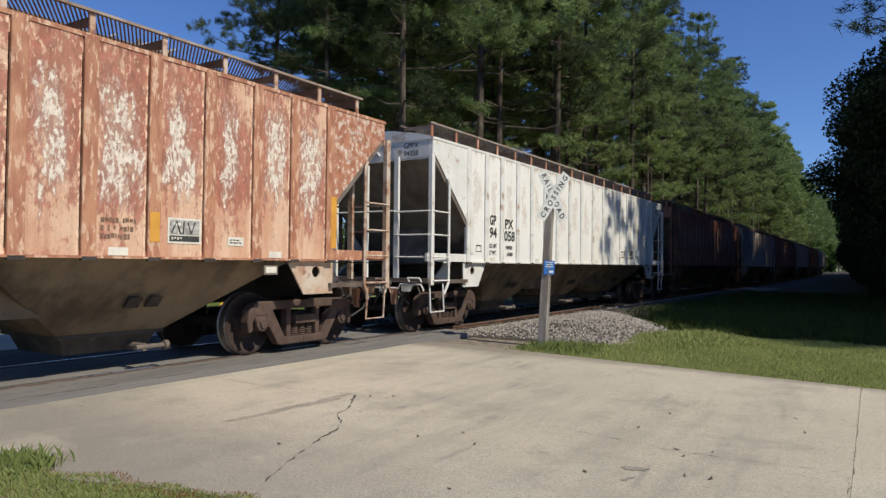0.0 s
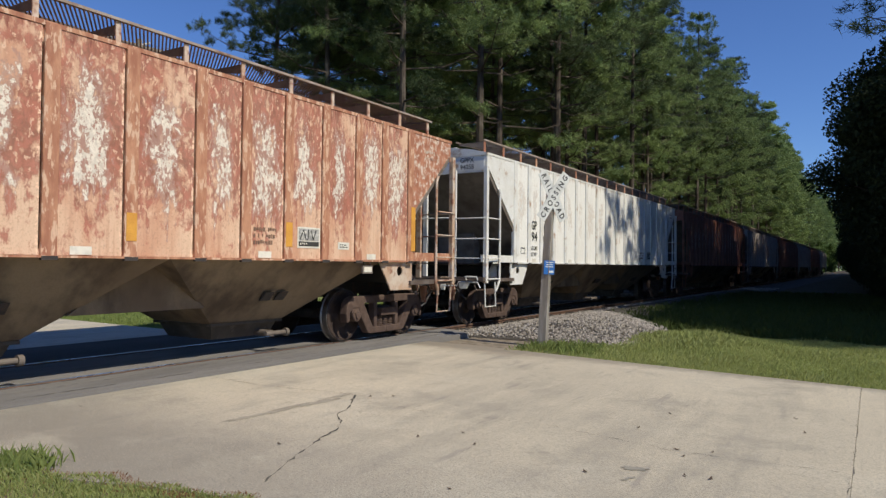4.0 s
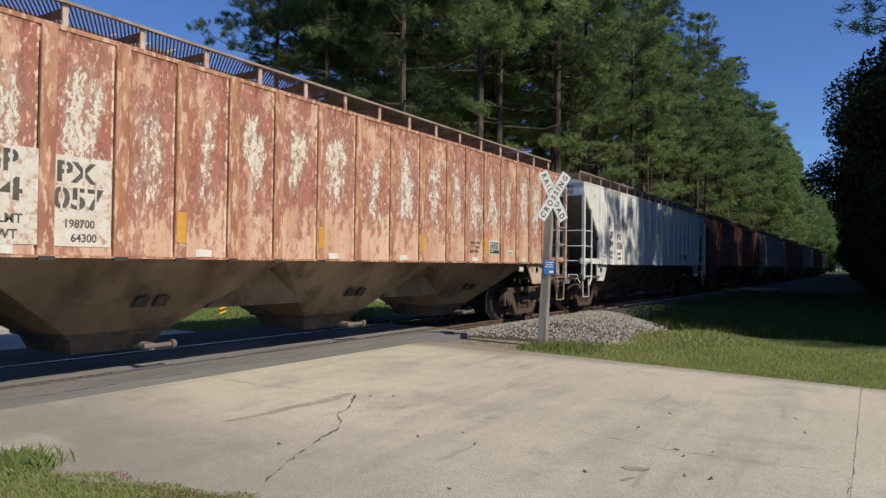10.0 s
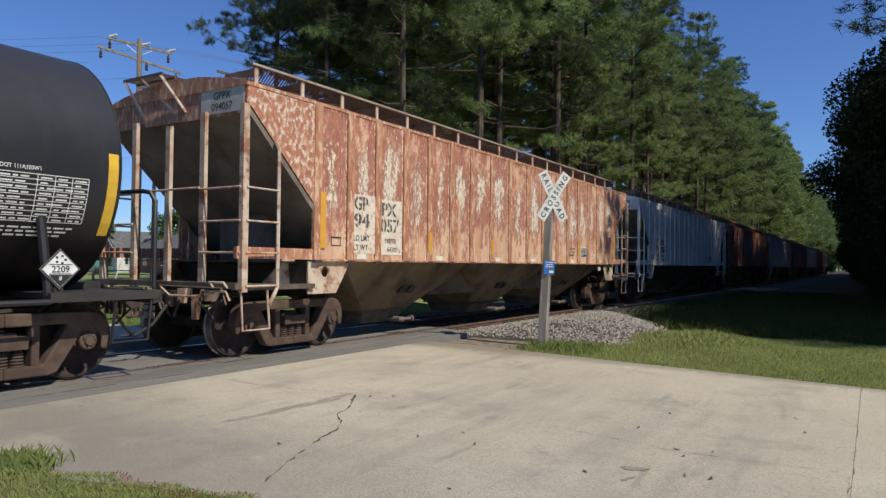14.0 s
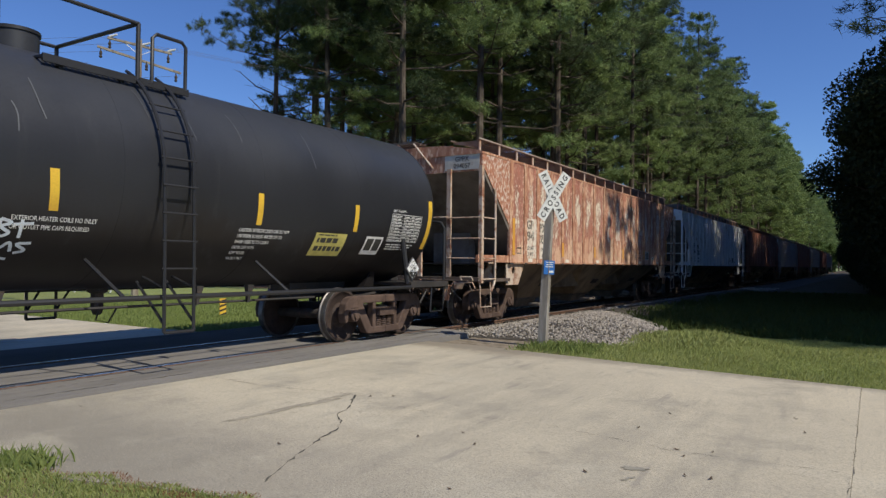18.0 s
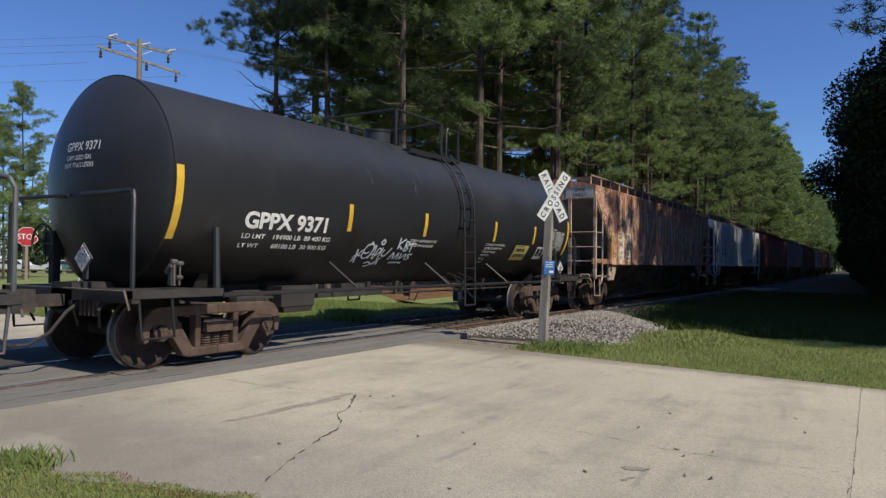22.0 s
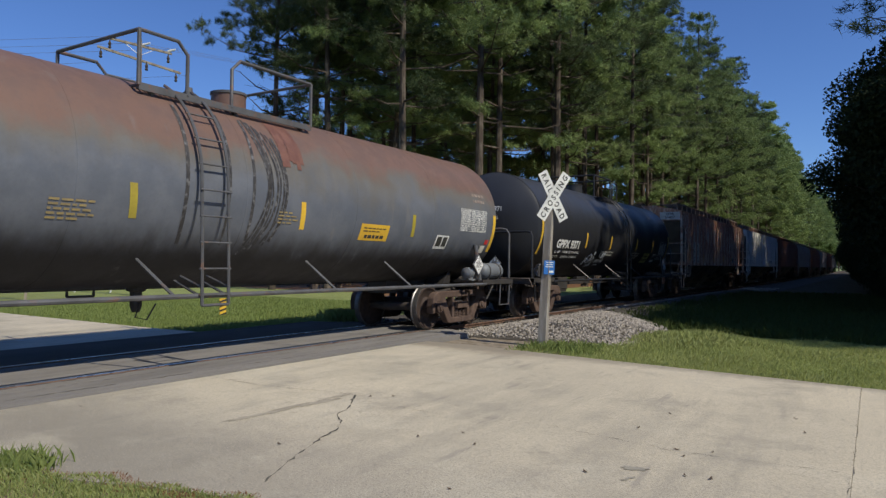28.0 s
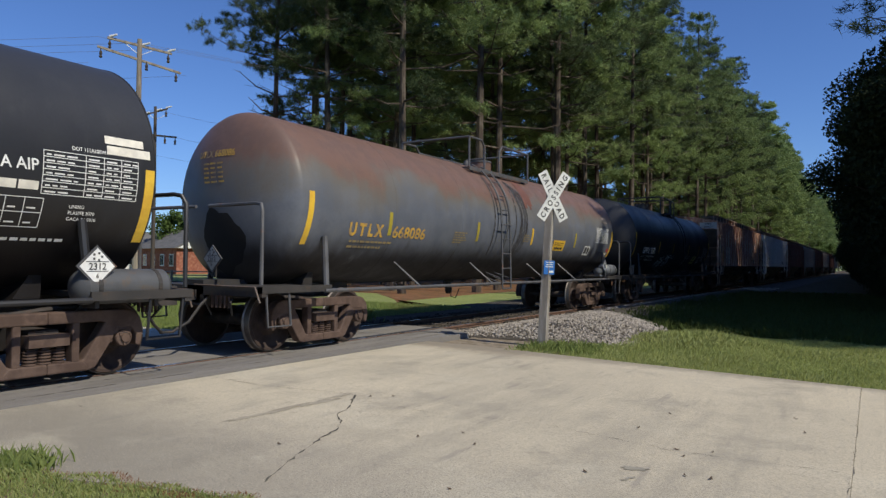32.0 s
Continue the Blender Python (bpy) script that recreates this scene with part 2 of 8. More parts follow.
wheel_rust = worn("rusty_wheel_plate", (0.054, 0.034, 0.026), (0.040, 0.025, 0.020), (0.026, 0.018, 0.015), 0.8, scale=6.0, thr=0.58)
wheel_tread = worn("polished_tread", (0.26, 0.25, 0.24), (0.16, 0.14, 0.13), None, 0.55, 0.9, scale=4, bump=0)
rail_worn = worn("worn_pale_steel", (0.40, 0.34, 0.29), (0.30, 0.23, 0.18), (0.20, 0.11, 0.07), 0.7, thr=0.62)
grating_steel = worn("rusty_grating", (0.15, 0.12, 0.10), (0.10, 0.07, 0.055), None, 0.8)
yellow_tape = worn("yellow_tape", (0.78, 0.50, 0.05), (0.68, 0.40, 0.04), None, 0.55, bump=0)
dull_tape = worn("dull_olive_tape", (0.42, 0.34, 0.04), (0.34, 0.27, 0.04), None, 0.6, bump=0)
orange_tape = worn("orange_tape", (0.72, 0.36, 0.06), (0.62, 0.29, 0.05), None, 0.6, bump=0)
white_letter = plain("white_lettering", (0.82, 0.82, 0.79), 0.55)
dark_letter = plain("dark_lettering", (0.05, 0.05, 0.045), 0.6)
sign_white = plain("sign_white", (0.74, 0.74, 0.70), 0.5)
sign_black = plain("sign_black", (0.03, 0.03, 0.03), 0.5)
decal_white = plain("decal_white", (0.78, 0.74, 0.64), 0.6)


def tank_paint(name, low, mid, top, grime, low_z, top_z, rough):
    """Tank shell: lighter on top, darker below, with faint runs."""
    q = Mat(name, rough)
    x, y, z = q.xyz()
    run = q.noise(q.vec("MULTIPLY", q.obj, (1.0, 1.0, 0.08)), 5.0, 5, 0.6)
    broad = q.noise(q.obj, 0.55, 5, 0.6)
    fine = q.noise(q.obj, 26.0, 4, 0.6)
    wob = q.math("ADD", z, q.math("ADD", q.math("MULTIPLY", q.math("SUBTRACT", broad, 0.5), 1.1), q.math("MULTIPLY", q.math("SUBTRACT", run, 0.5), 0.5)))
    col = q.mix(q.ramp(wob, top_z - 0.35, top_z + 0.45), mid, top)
    col = q.mix(q.ramp(wob, low_z + 0.25, low_z - 0.3), col, low)
    col = q.mix(q.math("MULTIPLY", q.ramp(run, 0.58, 0.75), 0.35), col, grime)
    col = q.mix(q.math("MULTIPLY", q.ramp(fine, 0.45, 0.7), 0.18), col, tuple(0.6 * c for c in mid))
    q.color(col)
    q.rough(q.ramp(broad, 0.3, 0.7, rough - 0.07, rough + 0.1))
    q.bump(fine, 0.08, 0.003)
    q.b.inputs["Specular IOR Level"].default_value = 0.35
    return q.m


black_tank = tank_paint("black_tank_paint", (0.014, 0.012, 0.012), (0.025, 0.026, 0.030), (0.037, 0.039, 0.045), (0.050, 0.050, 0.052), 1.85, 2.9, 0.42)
def patina_paint(name):
    """Blue-grey tank shell whose crown has rusted brown, with olive staining between; below, grime and shade put into
    the colour.
    """
    q = Mat(name, 0.5)
    x, y, z = q.xyz()
    run = q.noise(q.vec("MULTIPLY", q.obj, (1.0, 1.0, 0.10)), 4.0, 5, 0.6)
    broad = q.noise(q.vec("MULTIPLY", q.obj, (1.0, 0.55, 1.0)), 0.75, 5, 0.6)
    blot = q.noise(q.vec("ADD", q.obj, (3.0, 7.0, 1.0)), 1.9, 6, 0.62)
    fine = q.noise(q.obj, 24.0, 4, 0.65)
    wob = q.math("ADD", z, q.math("ADD", q.math("MULTIPLY", q.math("SUBTRACT", broad, 0.5), 2.0), q.math("MULTIPLY", q.math("SUBTRACT", run, 0.5), 0.55)))
    col = q.mix(q.ramp(blot, 0.38, 0.62), (0.112, 0.124, 0.150), (0.138, 0.149, 0.174))
    col = q.mix(q.math("MULTIPLY", q.ramp(wob, 2.25, 2.95), 0.85), col, (0.135, 0.122, 0.100))
    brown = q.mix(q.ramp(blot, 0.40, 0.62), (0.165, 0.098, 0.074), (0.138, 0.086, 0.071))
    col = q.mix(q.ramp(wob, 2.70, 3.20), col, brown)
    # grime and the shade of the shell's underside, both painted here
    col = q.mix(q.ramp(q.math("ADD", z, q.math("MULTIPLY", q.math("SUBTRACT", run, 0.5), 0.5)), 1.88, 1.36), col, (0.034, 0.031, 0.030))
    col = q.mix(q.math("MULTIPLY", q.ramp(run, 0.60, 0.76), 0.30), col, (0.20, 0.19, 0.18))
    col = q.mix(q.math("MULTIPLY", q.ramp(fine, 0.45, 0.68), 0.12), col, (0.07, 0.066, 0.066))
    q.color(col)
    q.rough(q.ramp(blot, 0.3, 0.7, 0.42, 0.62))
    q.bump(fine, 0.10, 0.003)
    q.b.inputs["Specular IOR Level"].default_value = 0.35
    return q.m


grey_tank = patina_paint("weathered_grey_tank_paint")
under_black = worn("black_underframe", (0.030, 0.028, 0.027), (0.044, 0.039, 0.036), (0.075, 0.052, 0.038), 0.7, thr=0.62)
rail_grey = worn("grey_handrail_paint", (0.105, 0.106, 0.112), (0.07, 0.07, 0.074), (0.17, 0.09, 0.06), 0.55, thr=0.64, bump=0.05)
rail_black = worn("black_handrail_paint", (0.028, 0.028, 0.03), (0.02, 0.02, 0.022), None, 0.45, bump=0.05)
reservoir_dark = worn("dark_grey_reservoir_paint", (0.085, 0.088, 0.094), (0.065, 0.067, 0.072), (0.10, 0.08, 0.065), 0.55, thr=0.62, bump=0.05)
cylinder_grey = worn("grey_cylinder_paint", (0.17, 0.185, 0.20), (0.13, 0.14, 0.155), (0.16, 0.13, 0.11), 0.55, thr=0.62, bump=0.05)


def concrete_mat():
    q = Mat("old_concrete", 0.9)
    v = q.obj
    big = q.noise(v, 0.28, 6, 0.6)
    drag = q.noise(q.vec("MULTIPLY", v, (2.6, 0.35, 1)), 0.7, 6, 0.65)
    fine = q.noise(v, 55.0, 5, 0.7)
    grit = q.noise(v, 190.0, 2, 0.5)
    col = q.mix(q.ramp(big, 0.35, 0.65), (0.63, 0.55, 0.405), (0.535, 0.47, 0.35))
    col = q.mix(q.math("MULTIPLY", q.ramp(drag, 0.46, 0.68), 0.42), col, (0.29, 0.262, 0.208))
    stain = q.noise(q.vec("ADD", v, (3.0, 8.0, 0)), 0.9, 7, 0.7)
    col = q.mix(q.math("MULTIPLY", q.ramp(stain, 0.48, 0.68), 0.46), col, (0.25, 0.23, 0.19))
    scuff = q.noise(q.vec("MULTIPLY", q.vec("ADD", v, (1.7, 3.0, 0)), (4.2, 0.55, 1)), 1.3, 5, 0.6)
    col = q.mix(q.math("MULTIPLY", q.ramp(scuff, 0.60, 0.69), 0.5), col, (0.24, 0.215, 0.19))
    x, y, z = q.xyz()
    off = q.math("ADD", y, q.math("MULTIPLY", q.math("SUBTRACT", stain, 0.5), 3.2))
    col = q.mix(q.math("MULTIPLY", q.ramp(off, 5.3, 3.0), 0.62), col, (0.27, 0.245, 0.205))
    grimy = q.math("ADD", off, q.math("MULTIPLY", q.math("SUBTRACT", x, 4.0), 0.35))
    col = q.mix(q.math("MULTIPLY", q.ramp(grimy, 4.3, 2.7), 0.55), col, (0.20, 0.178, 0.142))
    wash = q.noise(q.vec("ADD", v, (6.0, 1.0, 0)), 0.45, 5, 0.65)
    col = q.mix(q.math("MULTIPLY", q.ramp(wash, 0.52, 0.66), 0.5), col, (0.62, 0.56, 0.43))
    col = q.mix(q.math("MULTIPLY", q.ramp(fine, 0.42, 0.66), 0.55), col, (0.27, 0.25, 0.205))
    col = q.mix(q.math("MULTIPLY", q.ramp(grit, 0.54, 0.66), 0.55), col, (0.19, 0.17, 0.145))
    spot = q.noise(q.vec("ADD", v, (9.0, 2.0, 0)), 6.0, 6, 0.75)
    col = q.mix(q.math("MULTIPLY", q.ramp(spot, 0.60, 0.68), 0.45), col, (0.22, 0.20, 0.165))
    pebble = q.noise(q.vec("ADD", v, (2.0, 5.0, 0)), 95.0, 3, 0.6)
    worn_in = q.math("ADD", 0.22, q.math("MULTIPLY", q.ramp(off, 5.6, 3.2), 0.55))
    col = q.mix(q.math("MULTIPLY", q.ramp(pebble, 0.56, 0.64), worn_in), col, (0.13, 0.118, 0.10))
    col = q.mix(q.math("MULTIPLY", q.ramp(pebble, 0.40, 0.33), q.math("MULTIPLY", worn_in, 0.7)), col, (0.70, 0.64, 0.52))
    # brown dirt washed over the far edge beside the track
    rim = q.math("ADD", q.math("SUBTRACT", y, 10.56), q.math("MULTIPLY", x, 0.145))
    rim = q.math("ADD", rim, q.math("MULTIPLY", q.math("SUBTRACT", spot, 0.5), 0.9))
    corner = q.math("MULTIPLY", q.ramp(rim, -0.75, -0.05), q.ramp(x, 5.6, 3.2))
    col = q.mix(q.math("MULTIPLY", corner, 0.72), col, (0.27, 0.222, 0.16))
    # grime along the edge of the lawn
    lip = q.math("ADD", q.math("SUBTRACT", y, 9.60), q.math("MULTIPLY", q.math("SUBTRACT", x, 8.57), 0.09))
    lip = q.math("ADD", lip, q.math("MULTIPLY", q.math("SUBTRACT", spot, 0.5), 0.7))
    col = q.mix(q.math("MULTIPLY", q.ramp(lip, -0.34, -0.04), 0.6), col, (0.21, 0.182, 0.14))
    q.color(col)
    q.bump(q.math("ADD", fine, q.math("MULTIPLY", grit, 0.5)), 0.35, 0.006)
    return q.m


def asphalt_mat(name, a, b):
    q = Mat(name, 0.9)
    q.b.inputs["Specular IOR Level"].default_value = 0.15
    v = q.obj
    long = q.noise(q.vec("MULTIPLY", v, (1.6, 0.25, 1)), 1.1, 6, 0.65)
    fine = q.noise(v, 120.0, 3, 0.6)
    col = q.mix(q.ramp(long, 0.35, 0.68), a, b)
    col = q.mix(q.math("MULTIPLY", q.ramp(fine, 0.45, 0.7), 0.5), col, tuple(0.45 * c for c in a))
    q.color(col)
    q.bump(fine, 0.5, 0.006)
    return q.m


def grass_ground():
    q = Mat("lawn_soil", 0.95)
    v = q.obj
    big = q.noise(v, 0.12, 5, 0.6)
    mid = q.noise(v, 1.3, 6, 0.65)
    fine = q.noise(v, 22.0, 5, 0.7)
    col = q.mix(q.ramp(mid, 0.35, 0.65), (0.25, 0.28, 0.085), (0.20, 0.24, 0.065))
    col = q.mix(q.math("MULTIPLY", q.ramp(big, 0.5, 0.7), 0.6), col, (0.16, 0.17, 0.05))
    col = q.mix(q.math("MULTIPLY", q.ramp(fine, 0.45, 0.7), 0.5), col, (0.05, 0.075, 0.015))
    q.color(col)
    q.bump(fine, 0.8, 0.03)
    return q.m


concrete = concrete_mat()
asphalt_new = asphalt_mat("crossing_asphalt", (0.245, 0.228, 0.208), (0.175, 0.163, 0.150))
asphalt_old = asphalt_mat("road_asphalt", (0.088, 0.080, 0.074), (0.064, 0.058, 0.054))
lawn_soil = grass_ground()
straw_soil = worn("pine_straw_ground", (0.24, 0.12, 0.06), (0.17, 0.085, 0.045), (0.10, 0.08, 0.04), 0.95, scale=1.2, fine=40, bump=0.6)
# ballast colour taken down to carry the shade over the far track
shade_ballast = worn("shade_dark_ballast", (0.10, 0.088, 0.075), (0.07, 0.062, 0.052), (0.045, 0.04, 0.034), 0.95, scale=6, fine=60, bump=0.6)
rail_side = worn("rusty_rail_side", (0.20, 0.115, 0.075), (0.15, 0.085, 0.06), None, 0.85)
rail_top = worn("polished_rail_head", (0.42, 0.41, 0.40), (0.34, 0.33, 0.32), None, 0.3, 0.9, bump=0)
tie_wood = worn("weathered_tie", (0.14, 0.115, 0.09), (0.09, 0.075, 0.06), None, 0.9, stretch=(0.3, 1, 1))
bark = worn("pine_bark", (0.095, 0.075, 0.06), (0.06, 0.047, 0.04), (0.16, 0.135, 0.11), 0.95, scale=1.5, fine=14, stretch=(1, 1, 0.35), bump=0.7)


def leaf_mat(name, a, b, c, trans=0.25, vary=0.0):
    """Leaves: each its own tone; vary makes whole plants differ in depth of colour."""
    q = Mat(name, 0.7)
    q.b.inputs["Specular IOR Level"].default_value = 0.25
    g = q.t.nodes.new("ShaderNodeNewGeometry").outputs["Random Per Island"]
    col = q.mix(g, a, b)
    col = q.mix(q.ramp(q.noise(q.obj, 0.5, 3), 0.4, 0.65), col, c)
    if vary:
        col = q.mix(q.math("MULTIPLY", q.rand, vary), col, tuple(0.45 * k for k in a))
    q.color(col)
    tr = q.t.nodes.new("ShaderNodeBsdfTranslucent")
    q.t.links.new(col, tr.inputs[0])
    mx = q.t.nodes.new("ShaderNodeMixShader")
    mx.inputs[0].default_value = trans
    out = q.t.nodes["Material Output"]
    q.t.links.new(q.b.outputs[0], mx.inputs[1])
    q.t.links.new(tr.outputs[0], mx.inputs[2])
    q.t.links.new(mx.outputs[0], out.inputs[0])
    return q.m


needle = leaf_mat("pine_needles", (0.108, 0.170, 0.061), (0.465, 0.560, 0.216), (0.243, 0.332, 0.121), 0.25, 0.45)
needle_dark = leaf_mat("dark_green_pine_needles", (0.042, 0.068, 0.029), (0.170, 0.215, 0.094), (0.090, 0.127, 0.054), 0.22, 0.45)
# near-black leaf colour stands in for the shade within the crowns
oak_leaf = leaf_mat("shade_dark_oak_leaves", (0.022, 0.034, 0.010), (0.040, 0.056, 0.014), (0.030, 0.044, 0.012), 0.10, 0.35)
bush_leaf = leaf_mat("bush_leaves", (0.06, 0.10, 0.025), (0.10, 0.15, 0.03), (0.075, 0.12, 0.03), 0.25)
lawn_blade = leaf_mat("mown_grass_blades", (0.35, 0.40, 0.14), (0.52, 0.53, 0.24), (0.43, 0.47, 0.185), 0.45)
# darker copy of the grass colour, with the trees' shade put in
shade_blade = leaf_mat("shade_dark_grass", (0.06, 0.09, 0.022), (0.10, 0.13, 0.035), (0.08, 0.11, 0.028), 0.3)
blade_mat = leaf_mat("grass_blades", (0.21, 0.28, 0.080), (0.34, 0.39, 0.145), (0.27, 0.33, 0.105), 0.4)

# ================= ground, road and track =================
def sheet(name, x0, x1, y0, y1, z, material, label, cell=None, rough=0.0, thick=0.0, category="ground"):
    bm = M()
    if cell:
        nx, ny = max(1, int((x1 - x0) / cell)), max(1, int((y1 - y0) / cell))
        g = [[bm.verts.new((x0 + (x1 - x0) * i / nx, y0 + (y1 - y0) * j / ny, z)) for j in range(ny + 1)] for i in range(nx + 1)]
        for i in range(nx):
            for j in range(ny):
                bm.faces.new((g[i][j], g[i + 1][j], g[i + 1][j + 1], g[i][j + 1]))
    else:
        box(bm, x0, x1, y0, y1, z - max(thick, 0.02), z)
    return solid(name, bm, material, label, category, kind="structure")


GZ = -0.12
bm = M()
box(bm, -2200, 2200, -2200, 2200, GZ - 0.3, GZ)
solid("ground", bm, lawn_soil, "green mown grass and soil reaching the horizon", "ground", kind="structure")


def slab(name, poly, z0, z1, material, label, category="road"):
    bm = M()
    prism(bm, poly, "z", z0, z1)
    return solid(name, bm, material, label, category, kind="structure")


# near road: two concrete slabs with an open joint
slab("road_slab_1", [(1.78, 1.97), (2.6, 2.16), (3.3, 2.28), (3.75, 2.42), (4.3, 2.50), (4.9, 2.71), (5.5, 2.87), (5.75, 2.66), (6.3, 2.18), (8.592, 1.2), (8.592, 9.57), (6.65, 9.84), (4.23, 10.2), (2.9, 10.45), (1.85, 10.5)],
     -0.16, -0.03, concrete, "pale worn concrete road slab with cracks and stains")
slab("road_slab_2", [(8.5945, 1.2), (14.0, -2.0), (60, -8.0), (60, 8.5), (14.0, 9.0), (8.5945, 9.56)], -0.16, -0.032, concrete, "pale concrete road slab beyond an open joint")
slab("road_slab_3", [(-2.6, 0.5), (-2.6, 9.1), (-4.2, 9.05), (-6.1, 9.1), (-10.2, 9.2), (-14, 9.5), (-60, 9.6), (-60, 0.5)], -0.16, -0.034, concrete, "pale concrete road across the tracks")
slab("crossing_apron_1", [(0.82, -8), (1.775, -8), (1.775, 2.4), (1.775, 12.1), (1.2, 12.5), (0.82, 12.6)], -0.16, -0.012, asphalt_new, "grey asphalt crossing beside the rail", "asphalt")
slab("crossing_apron_2", [(-0.66, -8), (0.655, -8), (0.655, 12.7), (-0.66, 12.7)], -0.16, -0.012, asphalt_new, "grey asphalt crossing between the rails", "asphalt")
slab("crossing_apron_3", [(-2.59, -8), (-0.80, -8), (-0.80, 12.7), (-2.59, 12.2)], -0.16, -0.016, asphalt_old, "dark asphalt crossing behind the rails", "asphalt")
# ballast bed with sloping shoulders, beyond the crossing
bm = M()
prism(bm, [(-4.2, GZ - 0.1), (3.4, GZ - 0.1), (3.1, GZ + 0.01), (2.3, -0.11), (1.9, -0.10), (-1.9, -0.10), (-4.0, GZ + 0.01)], "y", 12.72, 420)
solid("ballast_bed", bm, shade_ballast, "stone ballast under the track, in a colour darkened for shade", "ballast", kind="structure")
bm = M()
prism(bm, [(-4.2, GZ - 0.1), (4.2, GZ - 0.1), (3.8, GZ + 0.02), (1.9, -0.10), (-1.9, -0.10), (-4.0, GZ + 0.01)], "y", -300, -8.02)
solid("ballast_bed", bm, shade_ballast, "stone ballast under the track, in a colour darkened for shade", "ballast", kind="structure")
for sx in (-1, 1):
    bm = M()
    c = 0.7525 * sx
    prism(bm, [(c - 0.07, -0.172), (c + 0.07, -0.172), (c + 0.07, -0.16), (c + 0.012, -0.145), (c + 0.009, -0.05), (c + 0.034, -0.038), (c + 0.034, -0.006), (c - 0.034, -0.006), (c - 0.034, -0.038), (c - 0.009, -0.05), (c - 0.012, -0.145), (c - 0.07, -0.16)], "y", -300, 420)
    rail = solid("rail", bm, rail_side, "rusty brown steel rail with a polished head", "rail", "rails of the track", "structure")
    bm = M()
    prism(bm, [(c - 0.030, -0.006), (c + 0.030, -0.006), (c + 0.024, 0.0), (c - 0.024, 0.0)], "y", -300, 420)
    part("rail_head", bm, rail_top, rail, "shiny worn rail head")
bm = M()
box(bm, -1.3, 1.3, -0.115, 0.115, -0.24, -0.085)
tie_mesh = finish(bm, "tie")
for k in range(110):
    tie = solid("railroad_tie", tie_mesh, tie_wood, "weathered wooden tie in the ballast", "tie", "ties under the rails", "structure", pose(0, 13.1 + 0.52 * k, 0))

# ================= trucks =================
def axle_set(car, y, back=False):
    """An axle with two wheels; it turns in motions()."""
    bm = M()
    lathe(bm, [(-1.12, 0.065), (-0.83, 0.08), (-0.60, 0.09), (0.60, 0.09), (0.83, 0.08), (1.12, 0.065)], "x", 14)
    ws = part("wheelset", bm, dark_iron, car, "steel axle with two wheels", pose(0, y, 0.457), True)
    for sx in (-1, 1):
        bm = M()
        lathe(bm, [(sx * 0.690, 0.12), (sx * 0.690, 0.34), (sx * 0.690, 0.44), (sx * 0.806, 0.447), (sx * 0.818, 0.440), (sx * 0.818, 0.405), (sx * 0.80, 0.385), (sx * 0.765, 0.34), (sx * 0.745, 0.22), (sx * 0.80, 0.15), (sx * 0.86, 0.13), (sx * 0.86, 0.0)], "x", 36)
        w = part("wheel", bm, wheel_rust, ws, "rust-brown wheel plate", None, 30)
        bm = M()
        lathe(bm, [(sx * 0.668, 0.44), (sx * 0.670, 0.478), (sx * 0.690, 0.482), (sx * 0.706, 0.462), (sx * 0.806, 0.457), (sx * 0.808, 0.448), (sx * 0.795, 0.44)], "x", 40, cap=False)
        part("wheel_tread", bm, wheel_tread, ws, "bright worn wheel tread and flange", None, 30)
    return ws


